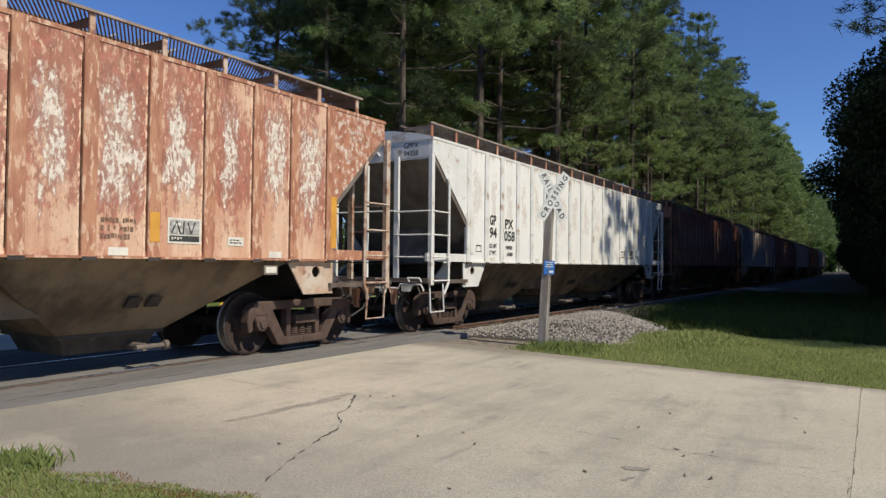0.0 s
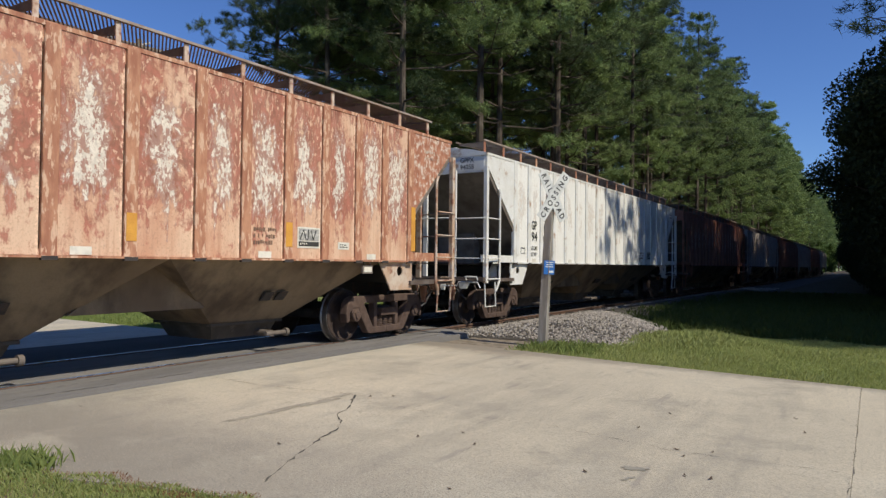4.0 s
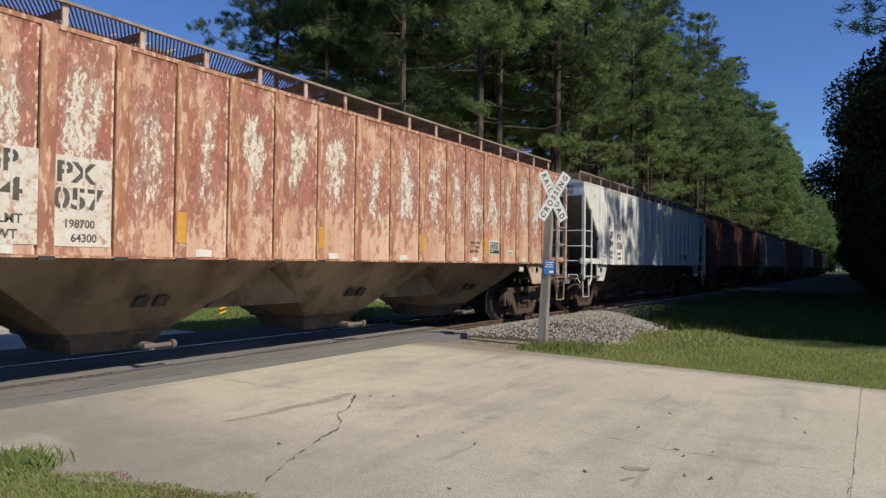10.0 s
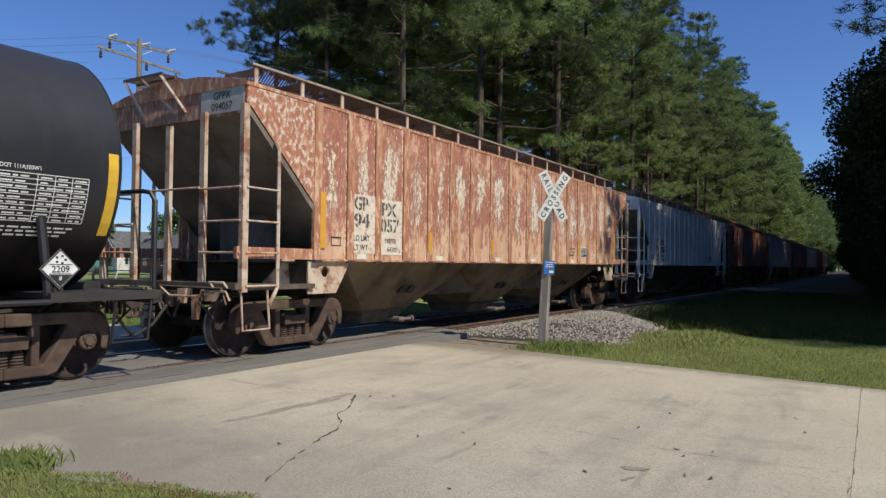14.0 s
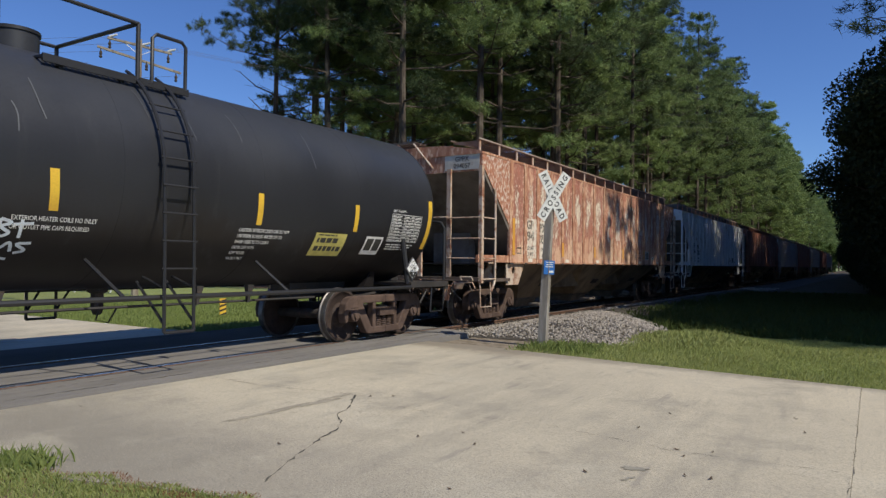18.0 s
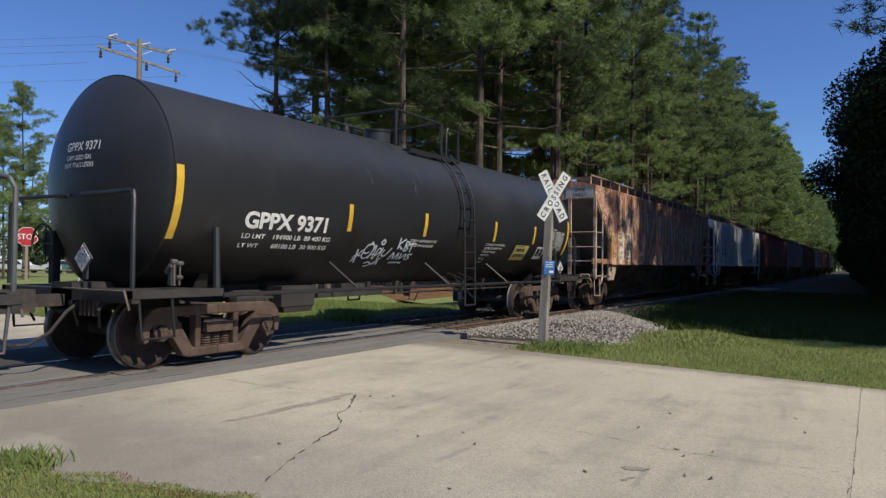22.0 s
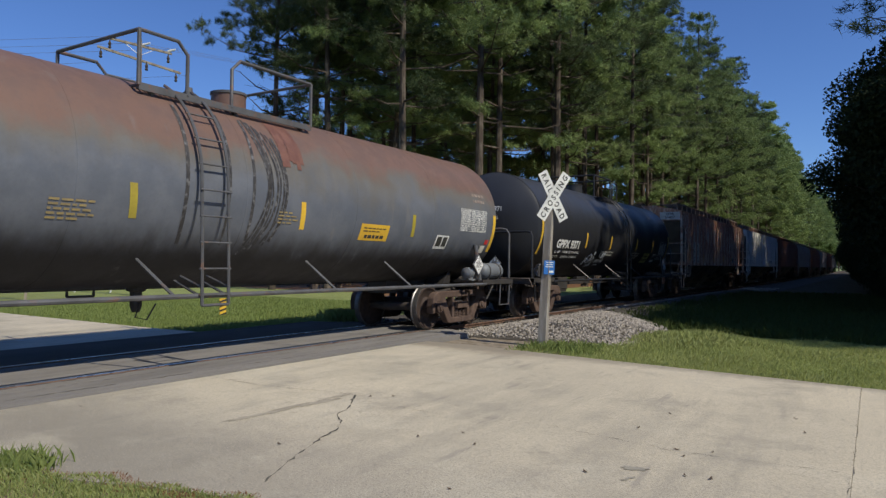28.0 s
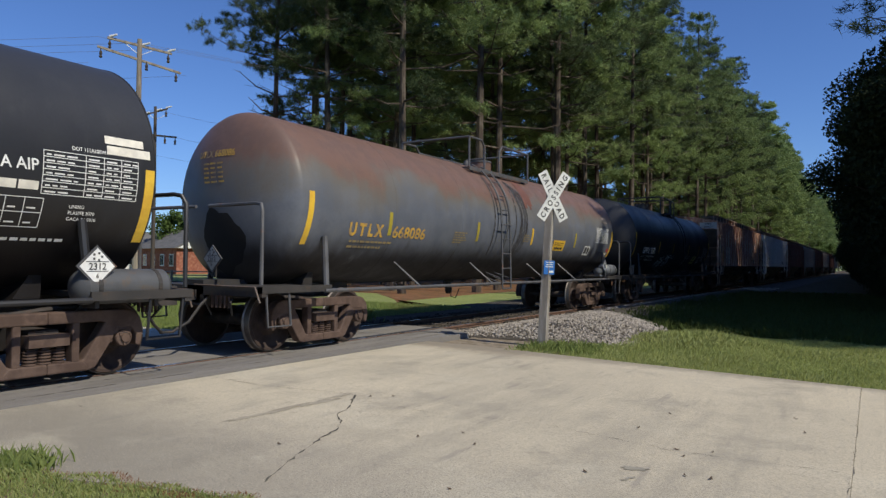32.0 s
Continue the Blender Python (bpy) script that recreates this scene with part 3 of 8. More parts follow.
def truck(car, y):
    bm = M()
    hexa(bm, [(-1.0, y - 0.2, 0.36), (1.0, y - 0.2, 0.36), (1.0, y + 0.2, 0.36), (-1.0, y + 0.2, 0.36)], [(-1.0, y - 0.16, 0.60), (1.0, y - 0.16, 0.60), (1.0, y + 0.16, 0.60), (-1.0, y + 0.16, 0.60)])
    lathe(bm, [(0.58, 0.22), (0.78, 0.20)], "z", 16, (0, y, 0))
    bo = part("truck", bm, dark_iron, car, "rusty two-axle truck")
    for sx in (-1, 1):
        x0, x1 = (0.93, 1.09)
        a, b = sorted((sx * x0, sx * x1))
        bm = M()
        for s in (-1, 1):
            def sd(poly):
                return [(y + s * p[0], p[1]) for p in (poly if s > 0 else poly[::-1])]
            prism(bm, sd([(0.0, 0.665), (0.64, 0.665), (0.70, 0.61), (0.78, 0.585), (0.98, 0.585), (1.045, 0.51), (1.055, 0.36), (1.125, 0.34), (1.155, 0.50), (1.12, 0.67), (1.03, 0.765), (0.92, 0.795), (0.5, 0.80), (0.0, 0.80)]), "x", a, b)
            prism(bm, sd([(0.68, 0.69), (0.82, 0.60), (0.765, 0.46), (0.55, 0.14), (0.46, 0.115), (0.31, 0.115), (0.31, 0.22), (0.41, 0.25)]), "x", a + 0.004, b - 0.004)
            prism(bm, sd([(0.275, 0.68), (0.365, 0.68), (0.365, 0.22), (0.275, 0.22)]), "x", a + 0.008, b - 0.008)
            prism(bm, sd([(0.0, 0.118), (0.44, 0.118), (0.46, 0.17), (0.40, 0.235), (0.0, 0.235)]), "x", a - 0.002, b + 0.002)
            prism(bm, sd([(0.70, 0.63), (0.765, 0.61), (0.765, 0.40), (0.705, 0.42)]), "x", a + 0.012, b - 0.012)
        sf = part("side_frame", bm, truck_iron, car, "cast side frame, brown with rust")
        bev = sf.modifiers.new("edges", "BEVEL")
        bev.width, bev.segments, bev.limit_method = 0.018, 2, "ANGLE"
        for s in (-1, 1):
            ya = y + s * 0.889
            bm = M()
            box(bm, a + 0.01, b - 0.01, ya - 0.11, ya + 0.11, 0.50, 0.62)
            lathe(bm, [(sx * 0.95, 0.10), (sx * 1.10, 0.105), (sx * 1.115, 0.095), (sx * 1.12, 0.055), (sx * 1.145, 0.05), (sx * 1.145, 0.0)], "x", 18, (0, ya, 0.457))
            for k in range(3):
                q = 2 * math.pi * k / 3 + 0.4
                box(bm, *sorted((sx * 1.11, sx * 1.135)), ya + 0.072 * math.cos(q) - 0.014, ya + 0.072 * math.cos(q) + 0.014, 0.457 + 0.072 * math.sin(q) - 0.014, 0.457 + 0.072 * math.sin(q) + 0.014)
            part("bearing", bm, truck_iron, sf, "axle bearing with bolted end cap", None, 30)
        for k in (-1, 0, 1):
            bm = M()
            for j in range(5):
                lathe(bm, [(0.232 + j * 0.034, 0.05), (0.240 + j * 0.034, 0.072), (0.252 + j * 0.034, 0.072), (0.260 + j * 0.034, 0.05)], "z", 14, (sx * 1.01, y + 0.155 * k, 0))
            box(bm, sx * 1.01 - 0.04, sx * 1.01 + 0.04, y + 0.155 * k - 0.04, y + 0.155 * k + 0.04, 0.225, 0.41)
            part("spring", bm, truck_iron, sf, "coil spring", None, 30)
        bm = M()
        box(bm, *sorted((sx * 0.94, sx * 1.13)), y - 0.22, y + 0.22, 0.43, 0.56)
        part("bolster_end", bm, truck_iron, sf)
    for s in (-1, 1):
        bm = M()
        tube(bm, [(-0.78, y + s * 0.40, 0.38), (0.78, y + s * 0.40, 0.38)], 0.035)
        for sx in (-1, 1):
            hexa(bm, [(sx * 0.70, y + s * 0.38, 0.24), (sx * 0.80, y + s * 0.38, 0.24), (sx * 0.80, y + s * 0.46, 0.24), (sx * 0.70, y + s * 0.46, 0.24)],
                 [(sx * 0.70, y + s * 0.36, 0.56), (sx * 0.80, y + s * 0.36, 0.56), (sx * 0.80, y + s * 0.42, 0.56), (sx * 0.70, y + s * 0.42, 0.56)])
        part("brake_beam", bm, dark_iron, bo, "brake beam with shoes")
        axle_set(car, y + s * 0.889)


def coupler(car, y, s):
    """Draft gear, coupler head and air hose at one end; s points outward."""
    bm = M()
    box(bm, -0.16, 0.16, *sorted((y - s * 0.9, y)), 0.72, 1.02)
    part("draft_box", bm, dark_iron, car)
    bm = M()
    box(bm, -0.075, 0.075, *sorted((y, y + s * 0.42)), 0.80, 0.95)
    hexa(bm, [(-0.16, y + s * 0.40, 0.74), (0.16, y + s * 0.40, 0.74), (0.14, y + s * 0.68, 0.74), (-0.10, y + s * 0.62, 0.74)],
         [(-0.16, y + s * 0.40, 1.02), (0.16, y + s * 0.40, 1.02), (0.14, y + s * 0.68, 1.02), (-0.10, y + s * 0.62, 1.02)])
    cp = part("coupler", bm, dark_iron, car, "rusty knuckle coupler")
    bm = M()
    tube(bm, [(0.30, y - s * 0.05, 0.85), (0.33, y + s * 0.12, 0.74), (0.30, y + s * 0.30, 0.50), (0.20, y + s * 0.50, 0.36), (0.10, y + s * 0.64, 0.36)], 0.022, 7)
    part("air_hose", bm, under_black, cp, "black rubber air hose", None, True)
    bm = M()
    tube(bm, [(0.10, y + s * 0.05, 1.03), (0.7, y + s * 0.02, 1.02), (1.35, y + s * 0.02, 1.02), (1.45, y + s * 0.02, 0.80)], 0.014)
    part("uncoupling_lever", bm, grating_steel, car)

# ================= covered hopper cars =================
PANELS = 17
RIB0, PITCH = 6.96, 0.82
RIBS = [-6.96, -6.19, -5.46, -4.64, -3.85, -3.05, -2.24, -1.35, -0.45, 0.50, 1.41, 2.36, 3.10, 3.89, 4.68, 5.48, 6.19, 6.96]
EAVE = 3.80


def hopper(label, paint, trim, frame_mat, detail=True, letters=None, end_paint=None, paint_b=None):
    end_paint = end_paint or trim
    stand_mat = rust_trim if trim is white_trim else frame_mat
    car = thing("hopper_car", label, "hopper car", group="cars of the freight train")
    # side panels, ribs and sills
    bm = M()
    box(bm, -0.012, 0.0, -PITCH / 2 + 0.012, PITCH / 2 - 0.104, 1.428, 3.768)
    pm = finish(bm, "side_panel")
    pm.materials.append(paint)
    if paint_b:
        pb = pm.copy()
        pb.materials.clear()
        pb.materials.append(paint_b)
    bm = M()
    prism(bm, [(-0.02, -0.085), (0.017, -0.082), (0.024, -0.074), (0.024, 0.074), (0.017, 0.082), (-0.02, 0.085)], "z", 1.42, 3.80)
    rm = finish(bm, "rib")
    rm.materials.append(trim)
    bm = M()
    box(bm, -0.01, 0.036, -0.085, 0.085, 1.375, 1.419)
    fm = finish(bm, "rib_foot")
    fm.materials.append(dark_iron)
    for s in (-1, 1):
        turn = 0 if s > 0 else 180
        for k in range(PANELS):
            w = RIBS[k + 1] - RIBS[k]
            sc = (w - 0.116) / (PITCH - 0.116)
            off = (0.012 - w / 2) - sc * (0.012 - PITCH / 2)
            part("side_panel", pm if (k < 8 or not paint_b) else pb, paint, car, "", pose(s * 1.568, (RIBS[k] + RIBS[k + 1]) / 2, 0, 0, 0, turn) @ Matrix.Translation((0, off, 0)) @ Matrix.Diagonal((1, sc, 1, 1)))
        for k in range(PANELS + 1):
            rib = part("rib", rm, trim, car, "", pose(s * 1.568, RIBS[k], 0, 0, 0, turn))
            part("rib_foot", fm, dark_iron, rib)
        bm = M()
        box(bm, *sorted((s * 1.45, s * 1.552)), -RIB0, RIB0, 1.425, 1.491)
        box(bm, *sorted((s * 1.45, s * 1.60)), -RIB0, RIB0, 1.40, 1.4245)
        part("side_sill", bm, trim, car)
        bm = M()
        box(bm, *sorted((s * 1.50, s * 1.552)), -RIB0, RIB0, 3.60, EAVE - 0.031)
        part("top_chord", bm, trim, car)
        for e in (-1, 1):
            bm = M()
            prism(bm, [(e * -0.69, 2.20), (e * 0.62, 3.47), (e * 0.70, 3.53), (e * 0.70, 3.768), (e * -0.69, 3.768)][::e], "x", *sorted((s * -0.013, 0.0)))
            part("end_panel", bm, end_paint, car, "", pose(s * 1.568, e * 7.65, 0))
            bm = M()
            box(bm, *sorted((s * 1.50, s * 1.585)), *sorted((e * 6.92, e * 7.02)), 1.40, 2.22)
            part("end_rib", bm, trim, car)
            # bolster web plate with a round hole
            bm = M()
            outer = [(e * 7.10, 1.40), (e * 6.12, 1.40), (e * 6.46, 0.90), (e * 7.10, 0.90)]
            cy, cz, hr = e * 6.72, 1.235, 0.085
            angles = sorted([2 * math.pi * k / 16 for k in range(16)] + [math.atan2(p[1] - cz, p[0] - cy) % (2 * math.pi) for p in outer])

            def rim(a):
                best = 9.0
                for p, r in zip(outer, outer[1:] + outer[:1]):
                    dx, dz, ex, ez = math.cos(a), math.sin(a), r[0] - p[0], r[1] - p[1]
                    det = dx * ez - dz * ex
                    if abs(det) > 1e-9:
                        u = ((p[0] - cy) * ez - (p[1] - cz) * ex) / det
                        w = ((p[0] - cy) * dz - (p[1] - cz) * dx) / det
                        if u > 0 and -1e-6 <= w <= 1 + 1e-6:
                            best = min(best, u)
                return best
            for xx in (s * 1.50, s * 1.525):
                ins = [bm.verts.new((xx, cy + hr * math.cos(a), cz + hr * math.sin(a))) for a in angles]
                out = [bm.verts.new((xx, cy + rim(a) * math.cos(a), cz + rim(a) * math.sin(a))) for a in angles]
                for k in range(len(angles)):
                    k2 = (k + 1) % len(angles)
                    bm.faces.new((ins[k], ins[k2], out[k2], out[k]))
            part("bolster_plate", bm, frame_mat, car, "chalky plate with a round hole")
    # roof
    bm = M()
    prof = [(-1.578, EAVE - 0.03), (-1.578, EAVE + 0.02), (-1.2, EAVE + 0.11), (-0.6, EAVE + 0.20), (0, EAVE + 0.22), (0.6, EAVE + 0.20), (1.2, EAVE + 0.11), (1.578, EAVE + 0.02), (1.578, EAVE - 0.03)]
    prism(bm, prof, "y", -8.38, 8.38)
    part("roof", bm, trim, car)
    bm = M()
    box(bm, -0.32, 0.32, -7.6, 7.6, EAVE + 0.2, EAVE + 0.34)
    part("hatch_trough", bm, trim, car)
    # running boards of grating on stands
    for s in (-1, 1):
        bm = M()
        for x in (0.56, 1.285):
            box(bm, *sorted((s * x, s * (x + 0.022))), -8.05, 8.05, 4.150, 4.185)
        n = 300 if detail else 20
        for k in range(n):
            y = -8.0 + 16.0 * k / n
            w, lag = (0.024, 0.50) if detail else (0.45, 0.0)
            flat = [(s * 1.29, y), (s * 1.29, y + w), (s * 0.575, y + w + lag), (s * 0.575, y + lag)][::s]
            hexa(bm, [(*p, 4.166) for p in flat], [(*p, 4.171) for p in flat])
        # brackets take the dark grating colour in place of their shade
        for k in range(18):
            y = -7.95 + 15.9 * k / 17
            poly = [(s * 0.585, 4.148), (s * 0.585, 4.10), (s * 1.18, 4.02), (s * 1.261, 3.90), (s * 1.261, 4.148)]
            prism(bm, poly, "y", y + 0.030, y + 0.046)
        rb = part("running_board", bm, grating_steel, car, "rusty steel grating walkway")
        bm = M()
        box(bm, *sorted((s * 1.3075, s * 1.318)), -8.05, 8.05, 4.158, 4.19)
        part("edge_strip", bm, rail_worn, rb, "pale worn edge strip of the walkway")
        bm = M()
        box(bm, 1.262, 1.286, -0.032, 0.032, EAVE + 0.04, 4.15)
        stm = finish(bm, "stand")
        stm.materials.append(stand_mat)
        for k in range(18):
            part("stand", stm, stand_mat, rb, "", pose(0, -7.95 + 15.9 * k / 17, 0, 0, 0, 0 if s > 0 else 180))
    # ends
    for e in (-1, 1):
        bm = M()
        box(bm, -1.56, 1.56, *sorted((e * 8.34, e * 8.36)), 3.40, EAVE)
        prism(bm, [(-1.56, EAVE), (1.56, EAVE), (1.2, EAVE + 0.10), (0.6, EAVE + 0.19), (-0.6, EAVE + 0.19), (-1.2, EAVE + 0.10)], "y", *sorted((e * 8.34, e * 8.36)))
        part("end_sheet", bm, trim, car)
        if letters:
            bm = M()
            box(bm, *sorted((e * -0.62, e * -1.50)), *sorted((e * 8.361, e * 8.366)), 3.44, 3.78)
            part("stencil_patch", bm, letters["end"], car, "pale grey patch of paint")
            me = words(letters["mark"] + "\n" + letters["number_end"], 0.15, lambda u, v, e=e: (e * -1.06 - e * u, e * 8.37, 3.63 + v), align="CENTER", squeeze=0.95)
            part("lettering", me, dark_letter, car, "dark stencilled letters")
        bm = M()
        hexa(bm, [(-1.55, e * 8.34, 3.42), (1.55, e * 8.34, 3.42), (1.55, e * 6.31, 1.45), (-1.55, e * 6.31, 1.45)][::-e],
             [(-1.55, e * 8.30, 3.48), (1.55, e * 8.30, 3.48), (1.55, e * 6.26, 1.51), (-1.55, e * 6.26, 1.51)][::-e])
        part("slope_sheet", bm, slope_grey, car, "dark sloping end sheet")
        bm = M()
        box(bm, -0.50, 0.50, *sorted((e * 6.75, e * 7.05)), 1.02, 2.12)
        part("end_bulkhead", bm, slope_grey, car)
        # platform, end sill
        bm = M()
        box(bm, -1.60, 1.60, *sorted((e * 8.28, e * 8.55)), 1.01, 1.09)
        part("end_sill", bm, grating_steel, car, "dark worn end sill")
        bm = M()
        box(bm, 0, 0.15, *sorted((e * 7.55, e * 8.28)), 1.04, 1.07)
        pl = finish(bm, "platform_slat")
        pl.materials.append(grating_steel)
        for k in range(12):
            part("platform_slat", pl, grating_steel, car, "", pose(-1.5 + 0.26 * k, 0, 0))
        for s in (-1, 1):
            bm = M()
            box(bm, *sorted((s * 1.50, s * 1.56)), *sorted((e * 7.0, e * 8.5)), 1.42, 1.58)
            part("side_beam", bm, trim, car)
            bm = M()
            box(bm, *sorted((s * 1.46, s * 1.58)), *sorted((e * 7.0, e * 8.5)), 0.99, 1.06)
            part("lower_beam", bm, grating_steel, car)
            bm = M()
            box(bm, *sorted((s * 1.54, s * 1.62)), *sorted((e * 8.36, e * 8.46)), 0.97, 3.50)
            part("corner_post", bm, frame_mat, car)
            for x in (0.02, 0.78):
                bm = M()
                prism(bm, [(s * x - 0.05, e * 8.40), (s * x + 0.05, e * 8.40), (s * x + 0.05, e * 8.46), (s * x - 0.05, e * 8.46)], "z", 1.05, 3.46 - 0.12 * (x < 0.1))
                if x > 0.1 or s > 0:
                    part("end_post", bm, frame_mat, car)
                else:
                    bm.free()
            lad = None
            bm = M()
            tube(bm, [(s * 1.60, e * 7.86, 3.06), (s * 1.60, e * 7.80, 2.95), (s * 1.60, e * 7.80, 1.02), (s * 1.60, e * 7.86, 0.92), (s * 1.57, e * 7.92, 0.78)], 0.028, 6)
            lad = part("side_ladder", bm, frame_mat, car, "grab ladder at the corner")
            for z in (1.05, 1.50, 1.93, 2.38):
                bm = M()
                tube(bm, [(s * 1.61, e * 7.78, z), (s * 1.63, e * 8.40, z)], 0.016)
                part("rung", bm, frame_mat, lad)
            for z in (1.50, 1.93, 2.38):
                bm = M()
                tube(bm, [(s * 0.78, e * 8.47, z), (s * 1.58, e * 8.47, z)], 0.016)
                part("end_rung", bm, frame_mat, lad)
            bm = M()
            tube(bm, [(s * 1.56, e * 7.95, 1.0), (s * 1.56, e * 7.90, 0.45), (s * 1.56, e * 8.38, 0.45), (s * 1.56, e * 8.42, 1.0)], 0.018)
            part("stirrup_step", bm, frame_mat, car)
        bm = M()
        tube(bm, [(-1.5, e * 8.50, 2.36), (-0.7, e * 8.50, 2.40), (0.78, e * 8.50, 2.40)], 0.016)
        part("end_handrail", bm, frame_mat, car)
        # crossover board at the roof end
        bm = M()
        for y in (8.02, 8.24, 8.46):
            box(bm, -1.06, -0.12, *sorted((e * y, e * (y + 0.02))), 4.10, 4.15)
        cb = part("crossover_board", bm, grating_steel, car, "grating walkway across the roof end")
        bm = M()
        box(bm, 0, 0.040, *sorted((e * 8.02, e * 8.48)), 4.115, 4.123)
        sm = finish(bm, "slat")
        for k in range(14):
            part("slat", sm, grating_steel, cb, "", pose(-1.05 + 0.068 * k, 0, 0.012))
        bm = M()
        for xa, xb in ((-1.02, -0.66), (-0.60, 0.06), (-0.16, 0.30)):
            tube(bm, [(xa, e * 8.47, 4.10), (xb, e * 8.37, 3.52)], 0.022)
        part("board_brace", bm, frame_mat, cb)
        coupler(car, e * 8.55, e)
        truck(car, e * 6.94)
    # hopper bays
    for k, yc in enumerate((-4.0, 0.0, 4.0)):
        lo = -6.25 if k == 0 else yc - 2.02
        hi = 6.25 if k == 2 else yc + 2.02
        bm = M()
        hexa(bm, [(-0.62, yc - 0.66, 0.45), (0.62, yc - 0.66, 0.45), (0.62, yc + 0.66, 0.45), (-0.62, yc + 0.66, 0.45)],
             [(-1.50, lo, 1.42), (1.50, lo, 1.42), (1.50, hi, 1.42), (-1.50, hi, 1.42)])
        bay = part("hopper_bay", bm, hopper_under, car, "dusty sloping hopper bottom")
        bm = M()
        hexa(bm, [(-0.50, yc - 0.55, 0.23), (0.50, yc - 0.55, 0.23), (0.50, yc + 0.55, 0.23), (-0.50, yc + 0.55, 0.23)],
             [(-0.60, yc - 0.64, 0.455), (0.60, yc - 0.64, 0.455), (0.60, yc + 0.64, 0.455), (-0.60, yc + 0.64, 0.455)])
        box(bm, -0.66, 0.66, yc - 0.70, yc + 0.70, 0.435, 0.475)
        part("outlet_gate", bm, gate_dark, bay, "dirty dark outlet gate")
        bm = M()
        tube(bm, [(0.48, yc + 0.30, 0.28), (0.86, yc + 0.30, 0.28)], 0.05, 12)
        tube(bm, [(0.84, yc + 0.18, 0.28), (0.84, yc + 0.62, 0.28)], 0.035, 10)
        lathe(bm, [(yc + 0.58, 0.03), (yc + 0.58, 0.062), (yc + 0.64, 0.062), (yc + 0.64, 0.03)], "y", 14, (0.84, 0, 0.28))
        part("gate_crank", bm, slope_grey, bay, "worn steel gate crank", None, 30)
        for s in (-1, 1):
            for j in range(2):
                bm = M()
                y = yc - 0.1 + 0.28 * j
                hexa(bm, [(s * 0.98, y, 0.80), (s * 1.02, y, 0.80), (s * 1.02, y + 0.18, 0.80), (s * 0.98, y + 0.18, 0.80)],
                     [(s * 1.10, y, 0.93), (s * 1.14, y, 0.93), (s * 1.14, y + 0.18, 0.93), (s * 1.10, y + 0.18, 0.93)])
                part("vibrator_bracket", bm, dark_iron, bay)
    for b in (-2.0, 2.0):
        bm = M()
        prism(bm, [(b - 0.95, 0.74), (b + 0.95, 0.74), (b + 0.05, 1.40), (b - 0.05, 1.40)], "x", -0.97, 0.97)
        part("crossridge", bm, hopper_under, car, "dusty ridge between the hopper bottoms")
    bm = M()
    box(bm, -0.20, 0.20, -7.7, 7.7, 0.80, 1.15)
    part("centre_sill", bm, under_black, car, "black centre sill")
    for e in (-1, 1):
        bm = M()
        hexa(bm, [(-1.20, e * 6.94 - 0.20, 1.02), (1.20, e * 6.94 - 0.20, 1.02), (1.20, e * 6.94 + 0.20, 1.02), (-1.20, e * 6.94 + 0.20, 1.02)],
             [(-1.42, e * 6.94 - 0.24, 1.34), (1.42, e * 6.94 - 0.24, 1.34), (1.42, e * 6.94 + 0.24, 1.34), (-1.42, e * 6.94 + 0.24, 1.34)])
        part("body_bolster", bm, under_black, car, "black body bolster over the truck")
        bm = M()
        box(bm, -1.46, 1.46, *sorted((e * 6.15, e * 8.15)), 1.375, 1.392)
        part("shear_plate", bm, under_black, car, "black plate over the truck")
    bm = M()
    tube(bm, [(0.45, -6.2, 1.0), (0.45, 6.2, 1.0)], 0.03)
    part("brake_pipe", bm, dark_iron, car)
    return car


def plate(car, y0, y1, z0, z1, material, name, label, x=1.5885):
    bm = M()
    box(bm, x, x + 0.004, y0, y1, z0, z1)
    return part(name, bm, material, car, label)


def side_words(car, text, y, z, size, material, x=1.575, squeeze=1.0, align="LEFT", line=1.0, name="lettering", label="stencilled letters"):
    me = words(text, size, lambda u, v: (x, y + u, z + v), 0, squeeze, align, line, 0.028 if size > 0.1 else 0.012)
    if size >= 0.28:
        return letter_parts(me, "letter", material, car, label, 1)
    return part(name, me, material, car, label)


def bars(car, y, z, w, rows, material, x=1.575, h=0.03, gap=0.055):
    bm = M()
    rnd = random.Random(int(y * 100) + rows)
    for r in range(rows):
        u = y
        while u < y + w * rnd.uniform(0.75, 1.0):
            l = h * rnd.uniform(0.22, 0.75)
            lift = h * rnd.choice((0, 0, 0.25))
            box(bm, x, x + 0.003, u, u + l, z - r * gap + lift, z - r * gap + h * rnd.uniform(0.75, 1.0))
            u += l + h * rnd.choice((0.16, 0.2, 0.24, 0.9))
    return part("small_print", bm, material, car, "lines of small print")


# ================= tank cars =================
# by shell radius: length of the straight part, depth of the heads, tightness of the knuckle
HEADS = {1.43: (6.44, 0.44, 0.86), 1.40: (7.19, 0.45, 0.62)}
LONGER = {1.43: 0.07, 1.40: 0.15}     # how much farther the leading head reaches


def shell_r(R, y):
    """Radius of the shell at y; it closes in over the heads."""
    straight, depth, power = HEADS[R]
    w = (abs(y) - straight - (LONGER[R] if y > 0 else 0)) / depth
    return R if w <= 0 else R * math.sqrt(max(0.0, 1 - min(1.0, w) ** (1 / power)))


def head_y(R, r):
    """How far out the head stands at radius r."""
    straight, depth, power = HEADS[R]
    return straight + depth * max(0.0, 1 - (r / R) ** 2) ** power


